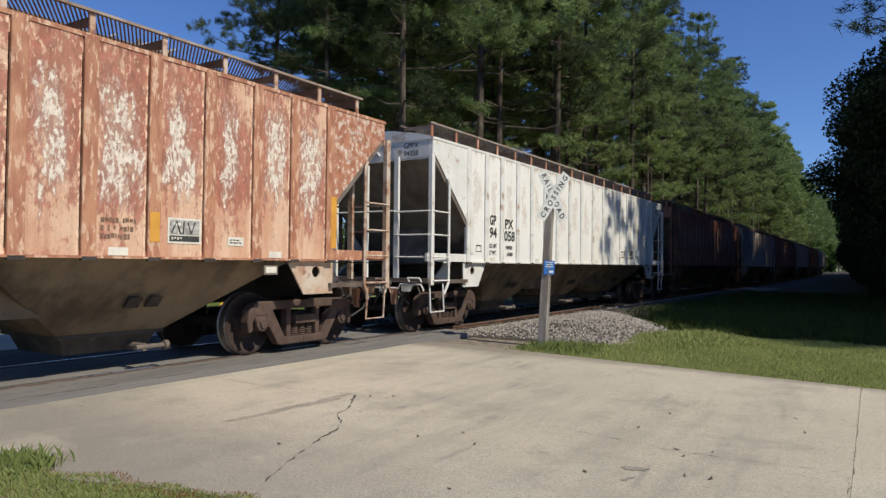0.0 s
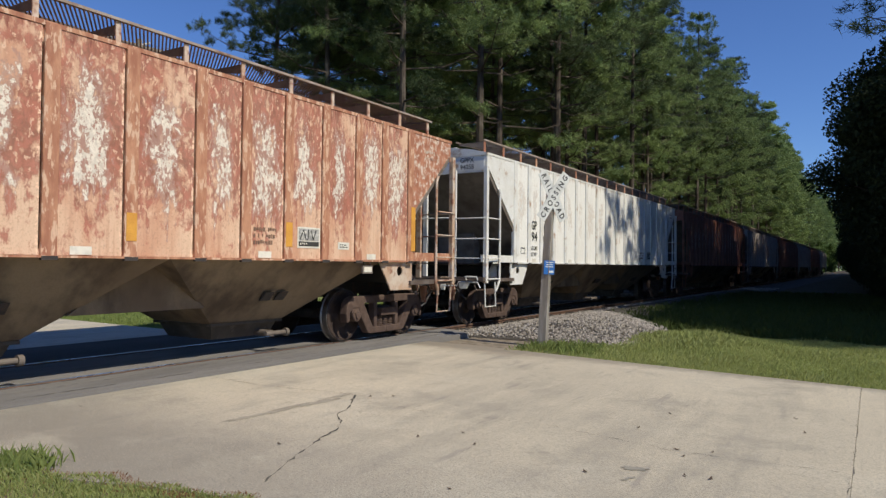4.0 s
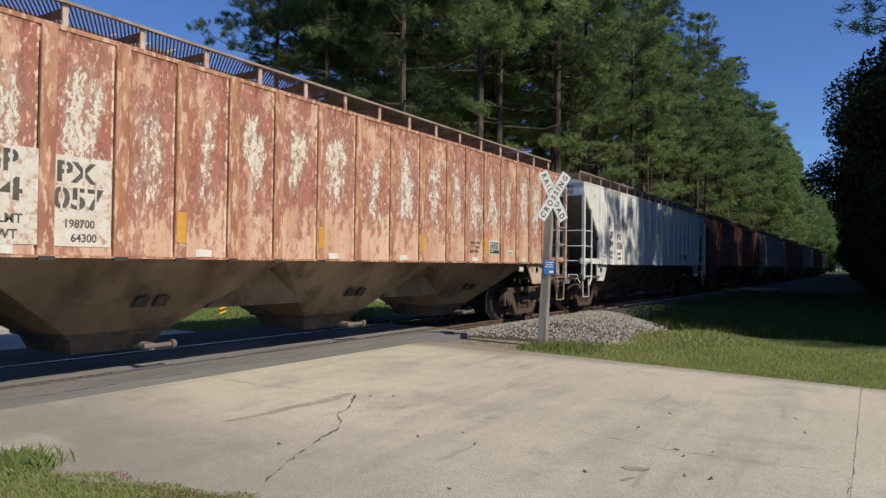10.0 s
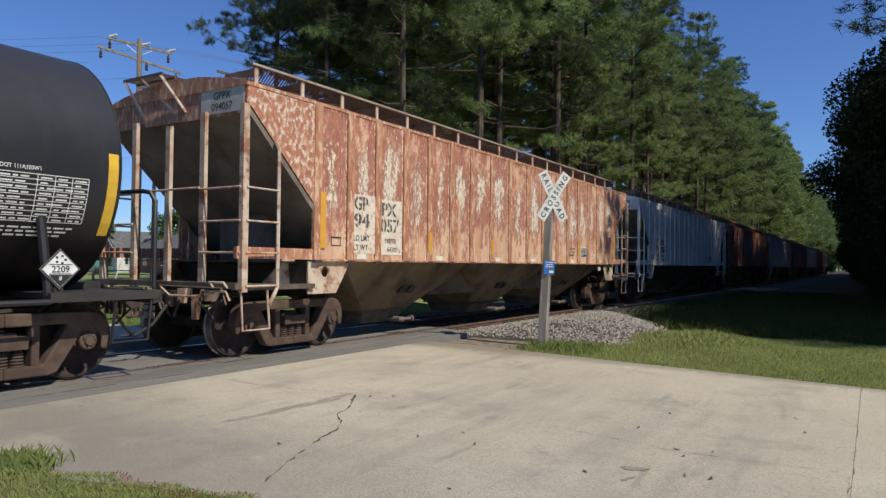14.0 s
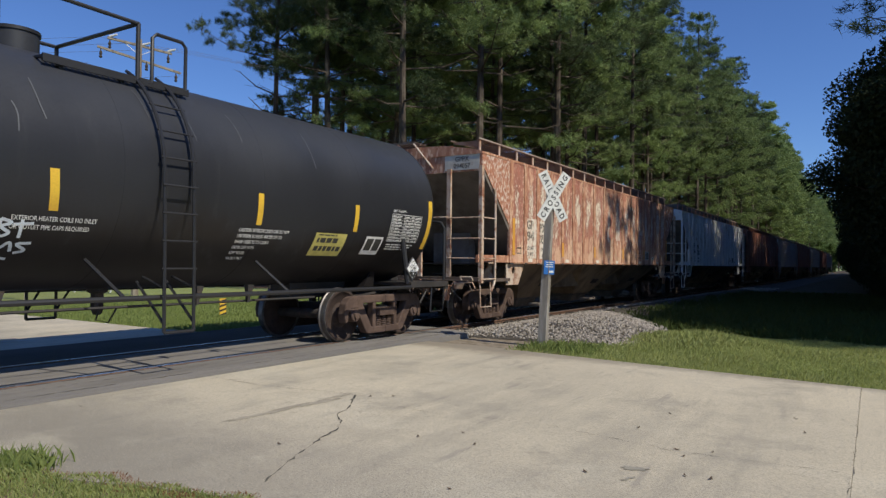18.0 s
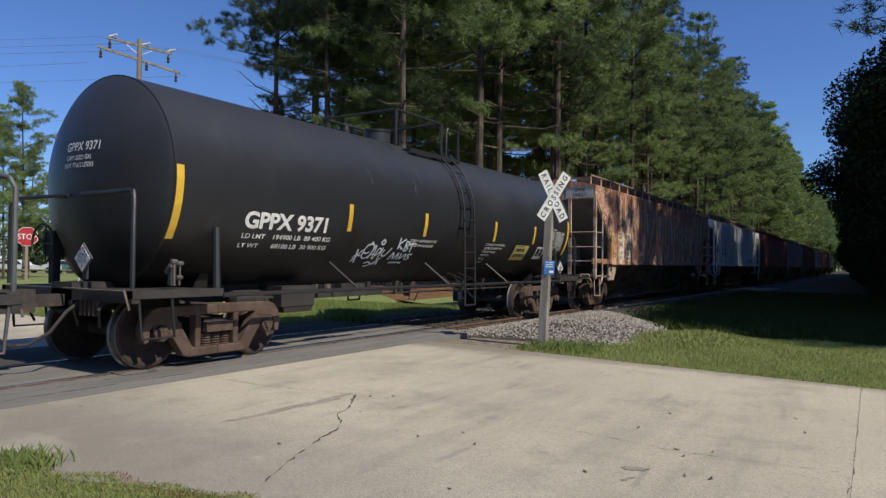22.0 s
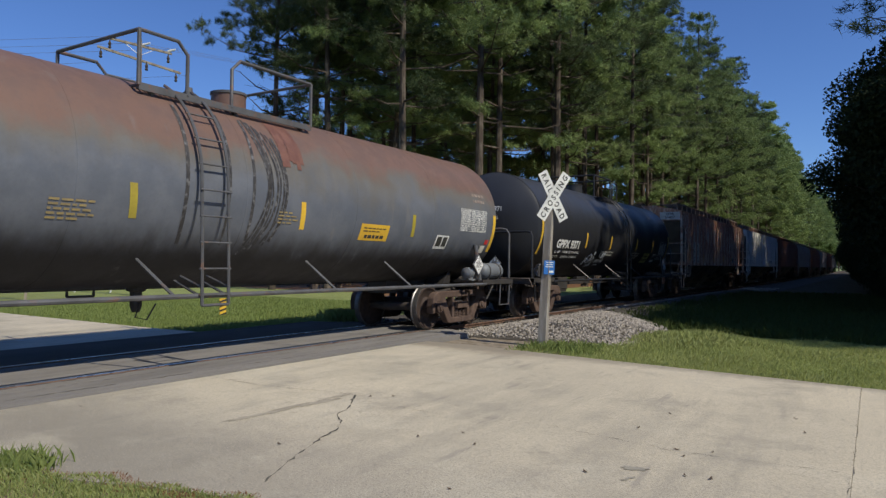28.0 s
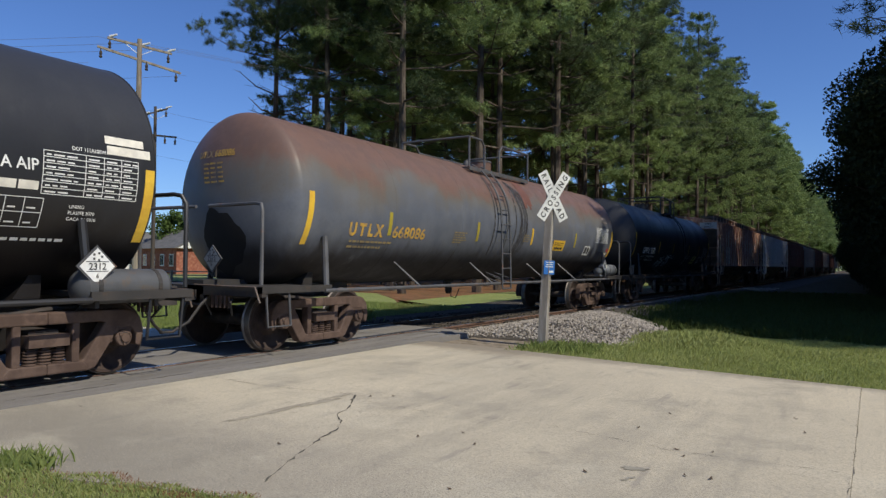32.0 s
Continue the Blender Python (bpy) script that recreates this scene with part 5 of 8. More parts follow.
for car, num, tone, patch in ((rust_car, "057", faded_black, True), (white_car, "058", dark_letter, False)):
    if patch:
        plate(car, -6.12, -5.54, 1.53, 2.50, stencil_white, "stencil_patch", "chalk-white patch behind the letters", 1.5705)
        plate(car, -5.41, -4.76, 1.52, 2.47, stencil_white, "stencil_patch", "chalk-white patch behind the letters", 1.5705)
    wide, back = (1.2, -0.05) if patch else (1.0, 0.0)
    side_words(car, "GP", -6.05 + back, 2.25, 0.30, tone, squeeze=0.80 * wide)
    side_words(car, "94", -6.05 + back, 1.97, 0.31, tone, squeeze=1.10 * wide)
    side_words(car, "LD LMT", -6.06 + back, 1.74, 0.13, tone, squeeze=0.80 * wide)
    side_words(car, "LT WT", -6.06 + back, 1.585, 0.13, tone, squeeze=0.80 * wide)
    side_words(car, "PX", -5.32 + back, 2.20, 0.30, tone, squeeze=1.15)
    side_words(car, num, -5.345 + back, 1.92, 0.31, tone, squeeze=1.16)
    side_words(car, "198700", -5.28, 1.72, 0.12, tone, squeeze=0.95)
    side_words(car, "64300", -5.20, 1.57, 0.12, tone, squeeze=0.95)
    if patch:                                         # gaps of the stencil across the large letters
        for ob in [o for o in car.children if o.name.startswith("letter.") or o.name == "letter"]:
            ys = [v.co.y for v in ob.data.vertices]
            zs = [v.co.z for v in ob.data.vertices]
            c = (min(ys) + max(ys)) / 2
            plate(car, c - 0.011, c + 0.011, min(zs) - 0.01, max(zs) + 0.01, stencil_white, "stencil_gap", "", 1.5762)
    for y, h in ((-6.86, 2.46), (7.03, 2.40), (-3.85, 1.97), (3.89, 1.95), (-1.35, 1.92), (1.41, 1.92)):
        x = 1.5945
        plate(car, y - 0.065, y + 0.065, 1.60, h, orange_tape if patch else white_trim, "reflective_strip", "faded orange reflective strip" if patch else "", x)
    if patch:                                         # card holder hung under the sill
        bm = M()
        box(bm, 1.50, 1.535, 5.66, 5.92, 1.20, 1.335)
        holder = part("card_holder", bm, slope_grey, car, "pale steel card holder under the sill")
        bm = M()
        for y in (5.70, 5.86):
            box(bm, 1.505, 1.525, y, y + 0.03, 1.33, 1.43)
        part("strap", bm, slope_grey, holder)
        bm = M()
        box(bm, 1.536, 1.540, 5.69, 5.89, 1.225, 1.31)
        part("card", bm, decal_white, holder, "weathered pale card")
    for y in (-5.89, -3.50, -1.04, 0.84, 3.45, 5.83):
        plate(car, y - 0.12, y + 0.12, 1.435, 1.525, decal_white, "sill_plate", "small cream plate on the sill", 1.5705)
    bars(car, 3.24, 1.80, 0.46, 3, faded_print, 1.5715, 0.06, 0.09)
    poster(car, 4.08, 4.56, 1.59, 1.90)
    plate(car, 4.98, 5.25, 1.585, 1.70, decal_white, "small_decal", "small white sticker", 1.571)
    bars(car, 5.02, 1.65, 0.2, 2, dark_letter, 1.5755, 0.02, 0.035)
    plate(car, -6.65, -6.42, 1.64, 1.655, dark_letter, "box_line", "", 1.571)
    plate(car, -6.65, -6.42, 1.76, 1.785, dark_letter, "box_line", "", 1.571)
    plate(car, -6.65, -6.635, 1.655, 1.76, dark_letter, "box_line", "", 1.571)
    plate(car, -6.435, -6.42, 1.655, 1.76, dark_letter, "box_line", "", 1.571)
    bars(car, 5.55 + 1.9, 3.45, 0.5, 2, rust_frame if patch else dark_letter, 1.5715, 0.06, 0.11)


# ---- lettering and labels of the tank cars
def table(car, R, zc, y0, y1, z0, z1, rows, cols, material, back=None):
    if back:
        decal(car, R, zc, y0 - 0.03, y1 + 0.03, z0 - 0.03, z1 + 0.03, back, "data_panel", "", 0.003)
    for k in range(rows + 1):
        z = z0 + (z1 - z0) * k / rows
        decal(car, R, zc, y0, y1, z - 0.004, z + 0.004, material, "table_line", "", 0.006)
    cuts = [y0] + [y0 + (y1 - y0) * (0.42 + 0.58 * k / (cols - 1)) for k in range(cols)]
    for y in cuts:
        decal(car, R, zc, y - 0.004, y + 0.004, z0, z1, material, "table_line", "", 0.0065)
    for a, b in zip(cuts, cuts[1:]):
        tank_bars(car, R, zc, a + 0.03, z1 - (z1 - z0) / rows * 0.75, (b - a) * 0.85 - 0.05, rows, material, 0.016, (z1 - z0) / rows)


def on_head(car, seam, R, zc, x, z, text, size, material, squeeze=1.0):
    def put(u, v):
        px, pz = x + u, z + v
        return (px, -0.008 - head_y(R, math.hypot(px, pz - zc)), pz)
    part("head_lettering", words(text, size, put, 0, squeeze, "CENTER"), material, car, "letters on the tank end")


def placard(car, x, y, z, turn=0.0, size=0.27, tone=None, number="2312", rank="6", dark=False):
    """A diamond hazard placard in a metal holder; its face looks along +x before the turn."""
    m = pose(x, y, z, 0, 0, turn)
    bm = M()
    h = size * 0.78
    prism(bm, [(0, -h), (h, 0), (0, h), (-h, 0)], "x", -0.02, 0.0)
    hold = part("placard_holder", bm, rail_grey, car, "metal holder for a hazard placard", m)
    bm = M()
    h = size * 0.68
    prism(bm, [(0, -h), (h, 0), (0, h), (-h, 0)], "x", 0.004, 0.008)
    part("placard", bm, tone or placard_white, hold, "white diamond hazard placard")
    bm = M()
    box(bm, 0.009, 0.011, -size * 0.42, size * 0.42, -size * 0.19, -size * 0.165)
    box(bm, 0.009, 0.011, -size * 0.44, size * 0.44, size * 0.165, size * 0.19)
    for k in range(5):
        a = 2 * math.pi * k / 5
        box(bm, 0.009, 0.011, 0.05 * math.cos(a) - 0.012, 0.05 * math.cos(a) + 0.012, size * 0.36 + 0.04 * math.sin(a) - 0.012, size * 0.36 + 0.04 * math.sin(a) + 0.012)
    part("placard_mark", bm, sign_black, hold)
    part("placard_number", words(number, size * 0.36, lambda u, v: (0.012, u, v - size * 0.12), 0, 0.95, "CENTER"), sign_black, hold)
    if dark:
        bm = M()
        prism(bm, [(0, -size * 0.66), (size * 0.45, -size * 0.21), (-size * 0.45, -size * 0.21)], "x", 0.009, 0.0105)
        part("placard_field", bm, sign_black, hold)
    part("placard_class", words(rank, size * 0.22, lambda u, v: (0.012, u, v - size * 0.42), 0, 1.0, "CENTER"), placard_white if dark else sign_black, hold)
    bm = M()
    box(bm, -0.05, -0.022, -0.05, 0.05, -size * 1.05, 0.0)
    part("holder_post", bm, under_black, hold)


def ribbon(car, R, zc, y, z, pts, w, material):
    """A stroke on the shell through points (u, v), for spray, marks and painted shadow."""
    bm = M()
    sm = []
    for a, b, c, d in zip([pts[0]] + pts[:-2], pts[:-1], pts[1:], pts[2:] + [pts[-1]]):
        for k in range(6):
            t = k / 6
            sm.append(tuple(0.5 * (2 * b[i] + (c[i] - a[i]) * t + (2 * a[i] - 5 * b[i] + 4 * c[i] - d[i]) * t * t + (3 * b[i] - a[i] - 3 * c[i] + d[i]) * t ** 3) for i in (0, 1)))
    sm.append(pts[-1])
    rows = []
    for i, p in enumerate(sm):
        q0, q1 = sm[max(i - 1, 0)], sm[min(i + 1, len(sm) - 1)]
        dx, dy = q1[0] - q0[0], q1[1] - q0[1]
        l = math.hypot(dx, dy) or 1
        nx, ny = -dy / l * w / 2, dx / l * w / 2
        row = []
        for s in (-1, 1):
            a = math.asin((z - zc) / R) + (p[1] + s * ny) / R
            row.append(bm.verts.new(((R + 0.006) * math.cos(a), y + p[0] + s * nx, zc + (R + 0.006) * math.sin(a))))
        rows.append(row)
    for a, b in zip(rows, rows[1:]):
        bm.faces.new((a[0], a[1], b[1], b[0]))
    part("paint_stroke", bm, material, car, "painted stroke on the shell")


R, zc = 1.43, 2.43
for y in (-3.02, -0.76, 2.12, 4.25):
    decal(black_car, R, zc, y - 0.05, y + 0.05, 1.90, 2.34, yellow_tape, "reflective_strip", "yellow reflective strip", lean=-0.045)
for y in (-6.38, 6.42):
    decal(black_car, R, zc, y - 0.06, y + 0.06, 1.66, 2.58, yellow_tape, "reflective_strip", "yellow reflective strip")
on_tank(black_car, R, zc, -5.26, 1.86, MARK + " 9371", 0.33, white_letter, 1.04, bold=0.035, label="bold white letters", end=-3.56)
on_tank(black_car, R, zc, -5.24, 1.715, "LD LMT", 0.105, white_letter, end=-4.80)
on_tank(black_car, R, zc, -4.66, 1.715, "194900 LB  88 400 KG", 0.11, white_letter, end=-3.40, bold=0.02)
on_tank(black_car, R, zc, -5.24, 1.585, "LT WT", 0.105, white_letter, end=-4.86)
on_tank(black_car, R, zc, -4.61, 1.585, "68100 LB  30 900 KG", 0.11, white_letter, end=-3.42, bold=0.02)
on_tank(black_car, R, zc, -1.16, 1.79, "EXTERIOR HEATER COILS NO INLET", 0.075, white_letter, 0.75)
on_tank(black_car, R, zc, -1.16, 1.70, "OR OUTLET PIPE CAPS REQUIRED", 0.075, white_letter, 0.75)
on_tank(black_car, R, zc, 1.80, 1.80, "CAUTION INTERIOR LINED CAR DO NOT", 0.075, white_letter, 0.68)
on_tank(black_car, R, zc, 1.80, 1.72, "USE STEAM, BOILING WATER OR USE", 0.075, white_letter, 0.68)
on_tank(black_car, R, zc, 1.80, 1.64, "SHARP OBJECTS TO CLEAN", 0.075, white_letter, 0.68)
for k, tx in enumerate(("ENTER CAR WITH", "SOFT SOLED", "SHOES ONLY")):
    on_tank(black_car, R, zc, 1.80, 1.565 - 0.075 * k, tx, 0.07, white_letter, 0.7)
decal(black_car, R, zc, 3.35, 4.10, 1.49, 1.85, label_yellow, "notice_label", "yellow-green label with dark print")
tank_bars(black_car, R, zc, 3.42, 1.70, 0.62, 2, dark_letter, 0.075, 0.13)
tank_bars(black_car, R, zc, 3.42, 1.81, 0.60, 1, dark_letter, 0.02, 0.1)
decal(black_car, R, zc, 4.62, 5.10, 1.53, 1.84, placard_white, "owner_badge", "white square badge with dark bars")
for a, b in ((4.66, 4.84), (4.88, 5.06)):
    decal(black_car, R, zc, a, b, 1.60, 1.80, dark_letter, "badge_bar", "", 0.007)
table(black_car, R, zc, 5.20, 6.14, 1.78, 2.26, 9, 4, white_letter)
on_tank(black_car, R, zc, 5.22, 2.30, "DOT 111A100W1", 0.06, white_letter, 0.9)
tank_bars(black_car, R, zc, 5.24, 1.71, 0.8, 3, white_letter, 0.018, 0.04)
on_head(black_car, 6.5, R, zc, 0.10, 2.79, MARK + " 9371", 0.165, white_letter, 0.92)
on_head(black_car, 6.5, R, zc, 0.04, 2.67, "CAPY 20323 GAL", 0.085, white_letter, 0.85)
on_head(black_car, 6.5, R, zc, 0.04, 2.57, "CAPY 77 612 LITERS", 0.085, white_letter, 0.85)
placard(black_car, 1.43, 5.84, 1.28, 0, 0.28, None, "2209", "8", True)
placard(black_car, 0.32, -6.95, 1.40, -90, 0.25)
# sprayed tags
SP = (black_car, R, zc, -2.60, 1.36)
for pts in ([(0.0, 0.16), (0.10, 0.22), (0.24, 0.20)], [(0.06, 0.34), (0.10, 0.20), (0.16, 0.04)], [(0.02, 0.06), (0.12, 0.20), (0.24, 0.34)],
            [(0.52, 0.46), (0.34, 0.42), (0.28, 0.24), (0.40, 0.14), (0.56, 0.22), (0.60, 0.40), (0.46, 0.50)], [(0.30, 0.28), (0.42, 0.26), (0.50, 0.30)],
            [(0.56, 0.14), (0.66, 0.44), (0.72, 0.14)], [(0.60, 0.24), (0.76, 0.24)], [(0.78, 0.12), (0.80, 0.36), (0.92, 0.34), (0.84, 0.24), (0.78, 0.24)],
            [(0.96, 0.40), (0.94, 0.14), (1.08, 0.16)], [(1.04, 0.36), (1.02, 0.24), (1.16, 0.22), (1.30, 0.40)], [(0.80, 0.50), (0.88, 0.46), (0.96, 0.50), (0.88, 0.55), (0.80, 0.50)],
            [(0.55, 0.02), (0.70, 0.06), (0.88, 0.00), (1.06, 0.08)], [(0.62, -0.06), (0.80, -0.02), (1.00, 0.10), (1.06, -0.02)]):
    ribbon(*SP, [(0.76 * u - 0.06 * v, v) for u, v in pts], 0.034, spray_white)
SP = (black_car, R, zc, -1.50, 1.45)
for pts in ([(0.02, 0.48), (0.05, 0.24)], [(0.20, 0.46), (0.05, 0.34), (0.20, 0.24)], [(0.25, 0.42), (0.26, 0.22), (0.36, 0.26), (0.27, 0.33), (0.36, 0.38), (0.25, 0.42)],
            [(0.46, 0.42), (0.47, 0.20)], [(0.38, 0.36), (0.58, 0.38)], [(-0.06, 0.0), (0.0, 0.16), (0.08, 0.02), (0.16, 0.16), (0.20, 0.0)],
            [(0.26, 0.16), (0.28, 0.02), (0.40, 0.14), (0.44, 0.02)], [(0.62, 0.14), (0.48, 0.12), (0.58, 0.04), (0.48, 0.0)], [(0.05, -0.08), (0.30, -0.07), (0.44, -0.09)]):
    ribbon(*SP, pts, 0.036, spray_white)

R, zc = 1.40, 2.40
on_tank(grey_car, R, zc, -6.03, 1.85, "U T L X", 0.30, faded_yellow, 0.91, bold=0.050, label="stencilled yellow letters")
on_tank(grey_car, R, zc, -4.82, 1.85, "668086", 0.30, faded_yellow, 1.20, bold=0.022, label="stencilled yellow letters")
tank_bars(grey_car, R, zc, -5.95, 1.73, 1.2, 2, worn_yellow, 0.035, 0.09)
for y in (-4.91, -1.68, 1.15, 4.12):
    decal(grey_car, R, zc, y - 0.05, y + 0.05, 1.88, 2.29, yellow_tape if y == 1.15 else dull_tape, "reflective_strip", "yellow reflective strip" if y == 1.15 else "dull olive-yellow reflective strip", lean=-0.045)
for y in (-7.02, 7.28):
    decal(grey_car, R, zc, y - 0.06, y + 0.06, 1.66, 2.48, yellow_tape, "reflective_strip", "yellow reflective strip")
tank_bars(grey_car, R, zc, -2.68, 2.02, 0.5, 5, worn_yellow, 0.025, 0.05)
tank_bars(grey_car, R, zc, 0.62, 2.10, 0.4, 4, worn_yellow, 0.02, 0.05)
decal(grey_car, R, zc, 2.56, 3.36, 1.77, 2.05, yellow_tape, "phone_label", "bright yellow label with dark print")
tank_bars(grey_car, R, zc, 2.64, 1.97, 0.64, 2, dark_letter, 0.018, 0.05)
tank_bars(grey_car, R, zc, 2.70, 1.81, 0.55, 1, dark_letter, 0.055, 0.05)
decal(grey_car, R, zc, 4.98, 5.44, 1.68, 1.95, placard_white, "owner_badge", "white square badge with dark bars")
for a, b in ((5.02, 5.20), (5.24, 5.40)):
    decal(grey_car, R, zc, a, b, 1.73, 1.92, dark_letter, "badge_bar", "", 0.007)
table(grey_car, R, zc, 5.80, 6.90, 2.08, 2.54, 10, 4, white_letter)
tank_bars(grey_car, R, zc, 6.36, 2.84, 0.50, 2, faint_print, 0.06, 0.13)
decal(grey_car, R, zc, 6.88, 7.08, 1.63, 1.79, decal_white, "small_decal", "small cream sticker")
red_paint = plain("red_sticker", (0.65, 0.05, 0.05), 0.5)
decal(grey_car, R, zc, 7.00, 7.15, 1.82, 1.92, red_paint, "small_decal", "small red sticker")
on_head(grey_car, 7.38, R, zc, -0.16, 3.04, "UTLX 668086", 0.16, faded_yellow, 0.95)
for k in range(5):
    bm = M()
    for j in range(3):
        x0 = -0.42 + 0.17 * j + 0.02 * k
        zz = 2.92 - 0.075 * k
        f = lambda px: -0.006 - head_y(R, math.hypot(px, zz - zc))
        box(bm, x0, x0 + 0.12 - 0.02 * (k % 2), f(x0 + 0.06) - 0.002, f(x0 + 0.06), zz, zz + 0.028)
    part("head_print", bm, faded_yellow, grey_car)
placard(grey_car, 1.42, 6.52, 1.36, 0, 0.30)
# round cast shadow on the rear head, painted as a black patch
bm = M()
rows = []
for r in range(8):
    row = []
    for k in range(28):
        a = 2 * math.pi * k / 28
        rr = (0.02 + 0.98 * r / 7) * (0.44 + 0.05 * math.sin(3 * a + 1) + 0.03 * math.sin(7 * a))
        px, pz = 0.02 + rr * math.cos(a), 1.62 + (1.35 if math.sin(a) > 0 else 0.95) * rr * math.sin(a)
        row.append(bm.verts.new((px, -0.006 - head_y(R, min(R - 0.01, math.hypot(px, pz - zc))), pz)))
    rows.append(row)
for a, b in zip(rows, rows[1:]):
    for k in range(28):
        bm.faces.new((a[k], a[(k + 1) % 28], b[(k + 1) % 28], b[k]))
bm.faces.new(rows[0])
part("soot_patch", bm, shadow_black, grey_car, "black painted shadow on the tank end")
placard(grey_car, 0.14, -7.85, 1.42, -90, 0.27, patch_grey)
# scuffed streaks, the ladder's painted shadow, and the red-brown spill beside the ladder
scuff_and_shadow = worn("dark_scuff_and_shadow", (0.030, 0.028, 0.030), (0.055, 0.052, 0.053), (0.17, 0.17, 0.175), 0.6, scale=8, thr=0.58, bump=0)
spill = worn("red_brown_spill", (0.13, 0.055, 0.04), (0.17, 0.075, 0.055), None, 0.6, scale=5, bump=0)
for k in range(7):
    rr = random.Random(40 + k)
    y = 0.22 + 0.065 * k
    ribbon(grey_car, R, zc, y, 2.40, [(rr.uniform(-0.02, 0.02), 1.15 - 0.05 * k), (0.05, 0.7), (0.14 + rr.uniform(-0.03, 0.03), 0.2), (0.10, -0.3), (rr.uniform(-0.14, 0.02), -1.0 + 0.04 * k)], rr.uniform(0.02, 0.062), scuff_and_shadow)
# dark bands beside the ladder, painted as the shadow it casts
for y, w in ((-0.98, 0.055), (-0.30, 0.035), (0.12, 0.05)):
    ribbon(grey_car, R, zc, y, 2.40, [(0.04, 1.12), (0.02, 0.6), (0.0, 0.1), (-0.01, -0.4), (0.02, -0.85)], w, scuff_and_shadow)
for k in range(6):
    rr = random.Random(60 + k)
    y = 0.72 + 0.075 * k
    ribbon(grey_car, R, zc, y, 2.40, [(0, 1.25), (0.03, 0.95), (0.05 + rr.uniform(-0.03, 0.03), 0.75), (0.03, 0.55 - rr.uniform(0, 0.28))], 0.085, spill)
for car, y0, ln, r, z, m_ in ((grey_car, 6.82, 0.94, 0.18, 1.22, cylinder_grey), (last_car, 5.62, 1.20, 0.20, 1.08, reservoir_dark)):
    bm = M()
    lathe(bm, [(y0, 0.05), (y0 + 0.03, 0.7 * r), (y0 + 0.10, r), (y0 + ln - 0.10, r), (y0 + ln - 0.03, 0.7 * r), (y0 + ln, 0.05)], "y", 22, (1.26, 0, z))
    cyl = part("air_reservoir", bm, m_, car, "grey air cylinder on the end platform", None, 40)
    bm = M()
    for y in (y0 + 0.2, y0 + ln - 0.25):
        box(bm, 1.14, 1.38, y, y + 0.05, z - r - 0.04, z - 0.6 * r)
        lathe(bm, [(y, r - 0.002), (y, r + 0.006), (y + 0.05, r + 0.006), (y + 0.05, r - 0.002)], "y", 22, (1.26, 0, z), False)
    part("reservoir_bracket", bm, under_black, cyl)
    if car is grey_car:
        bm = M()
        lathe(bm, [(y0 - 0.62, 0.04), (y0 - 0.57, 0.12), (y0 - 0.40, 0.13), (y0 - 0.35, 0.06)], "y", 18, (1.26, 0, 1.18))
        box(bm, 1.16, 1.36, y0 - 0.55, y0 - 0.42, 1.02, 1.09)
        tube(bm, [(1.34, y0 - 0.6, 1.05), (1.36, y0 - 0.45, 1.02), (1.34, y0 - 0.2, 1.06)], 0.02)
        part("brake_valve", bm, cylinder_grey, car, "small grey brake valve", None, 40)

R, zc = 1.43, 2.43
table(last_car, R, zc, 5.20, 6.28, 2.07, 2.52, 7, 4, white_letter)
on_tank(last_car, R, zc, 5.50, 2.56, "DOT 111A100W1", 0.06, white_letter, 0.9)
on_tank(last_car, R, zc, 5.16, 2.30, "RA AIP", 0.17, white_letter, 0.92, "RIGHT")
decal(last_car, R, zc, 4.62, 4.95, 2.10, 2.19, decal_white, "blank_patch", "cream blanked-out strip")
decal(last_car, R, zc, 4.97, 5.17, 2.10, 2.19, decal_white, "blank_patch", "cream blanked-out strip")
decal(last_car, R, zc, 5.88, 6.36, 2.69, 2.78, decal_white, "blank_patch", "cream blanked-out strip")
decal(last_car, R, zc, 5.90, 6.44, 2.57, 2.67, decal_white, "blank_patch", "cream blanked-out strip")
table(last_car, R, zc, 4.60, 5.24, 1.72, 2.02, 2, 3, white_letter)
for k, tx in enumerate(("LINING", "PLASITE 3070", "GACA 06 2010")):
    on_tank(last_car, R, zc, 5.52, 1.94 - 0.065 * k, tx, 0.055, white_letter, 0.95)
tank_bars(last_car, R, zc, 4.7, 1.58, 0.8, 1, white_letter, 0.03)
decal(last_car, R, zc, 6.38, 6.50, 1.60, 2.45, yellow_tape, "reflective_strip", "yellow reflective strip")
placard(last_car, 1.44, 5.80, 1.31, 0, 0.30)
# pale scratches over the top of the black tanks
scratch = plain("pale_scratch", (0.11, 0.115, 0.125), 0.5)
for k, y in enumerate((-2.55, -1.2, -0.95, 0.35, 0.98, 1.75, 3.2)):
    rr = random.Random(90 + k)
    z1 = rr.uniform(0.2, 0.75)
    ribbon(black_car, R, zc, y, 2.43, [(0, z1 + rr.uniform(0.25, 0.7)), (rr.uniform(0, 0.06), z1 + 0.2), (rr.uniform(0.02, 0.12), z1)], rr.uniform(0.008, 0.014), scratch)
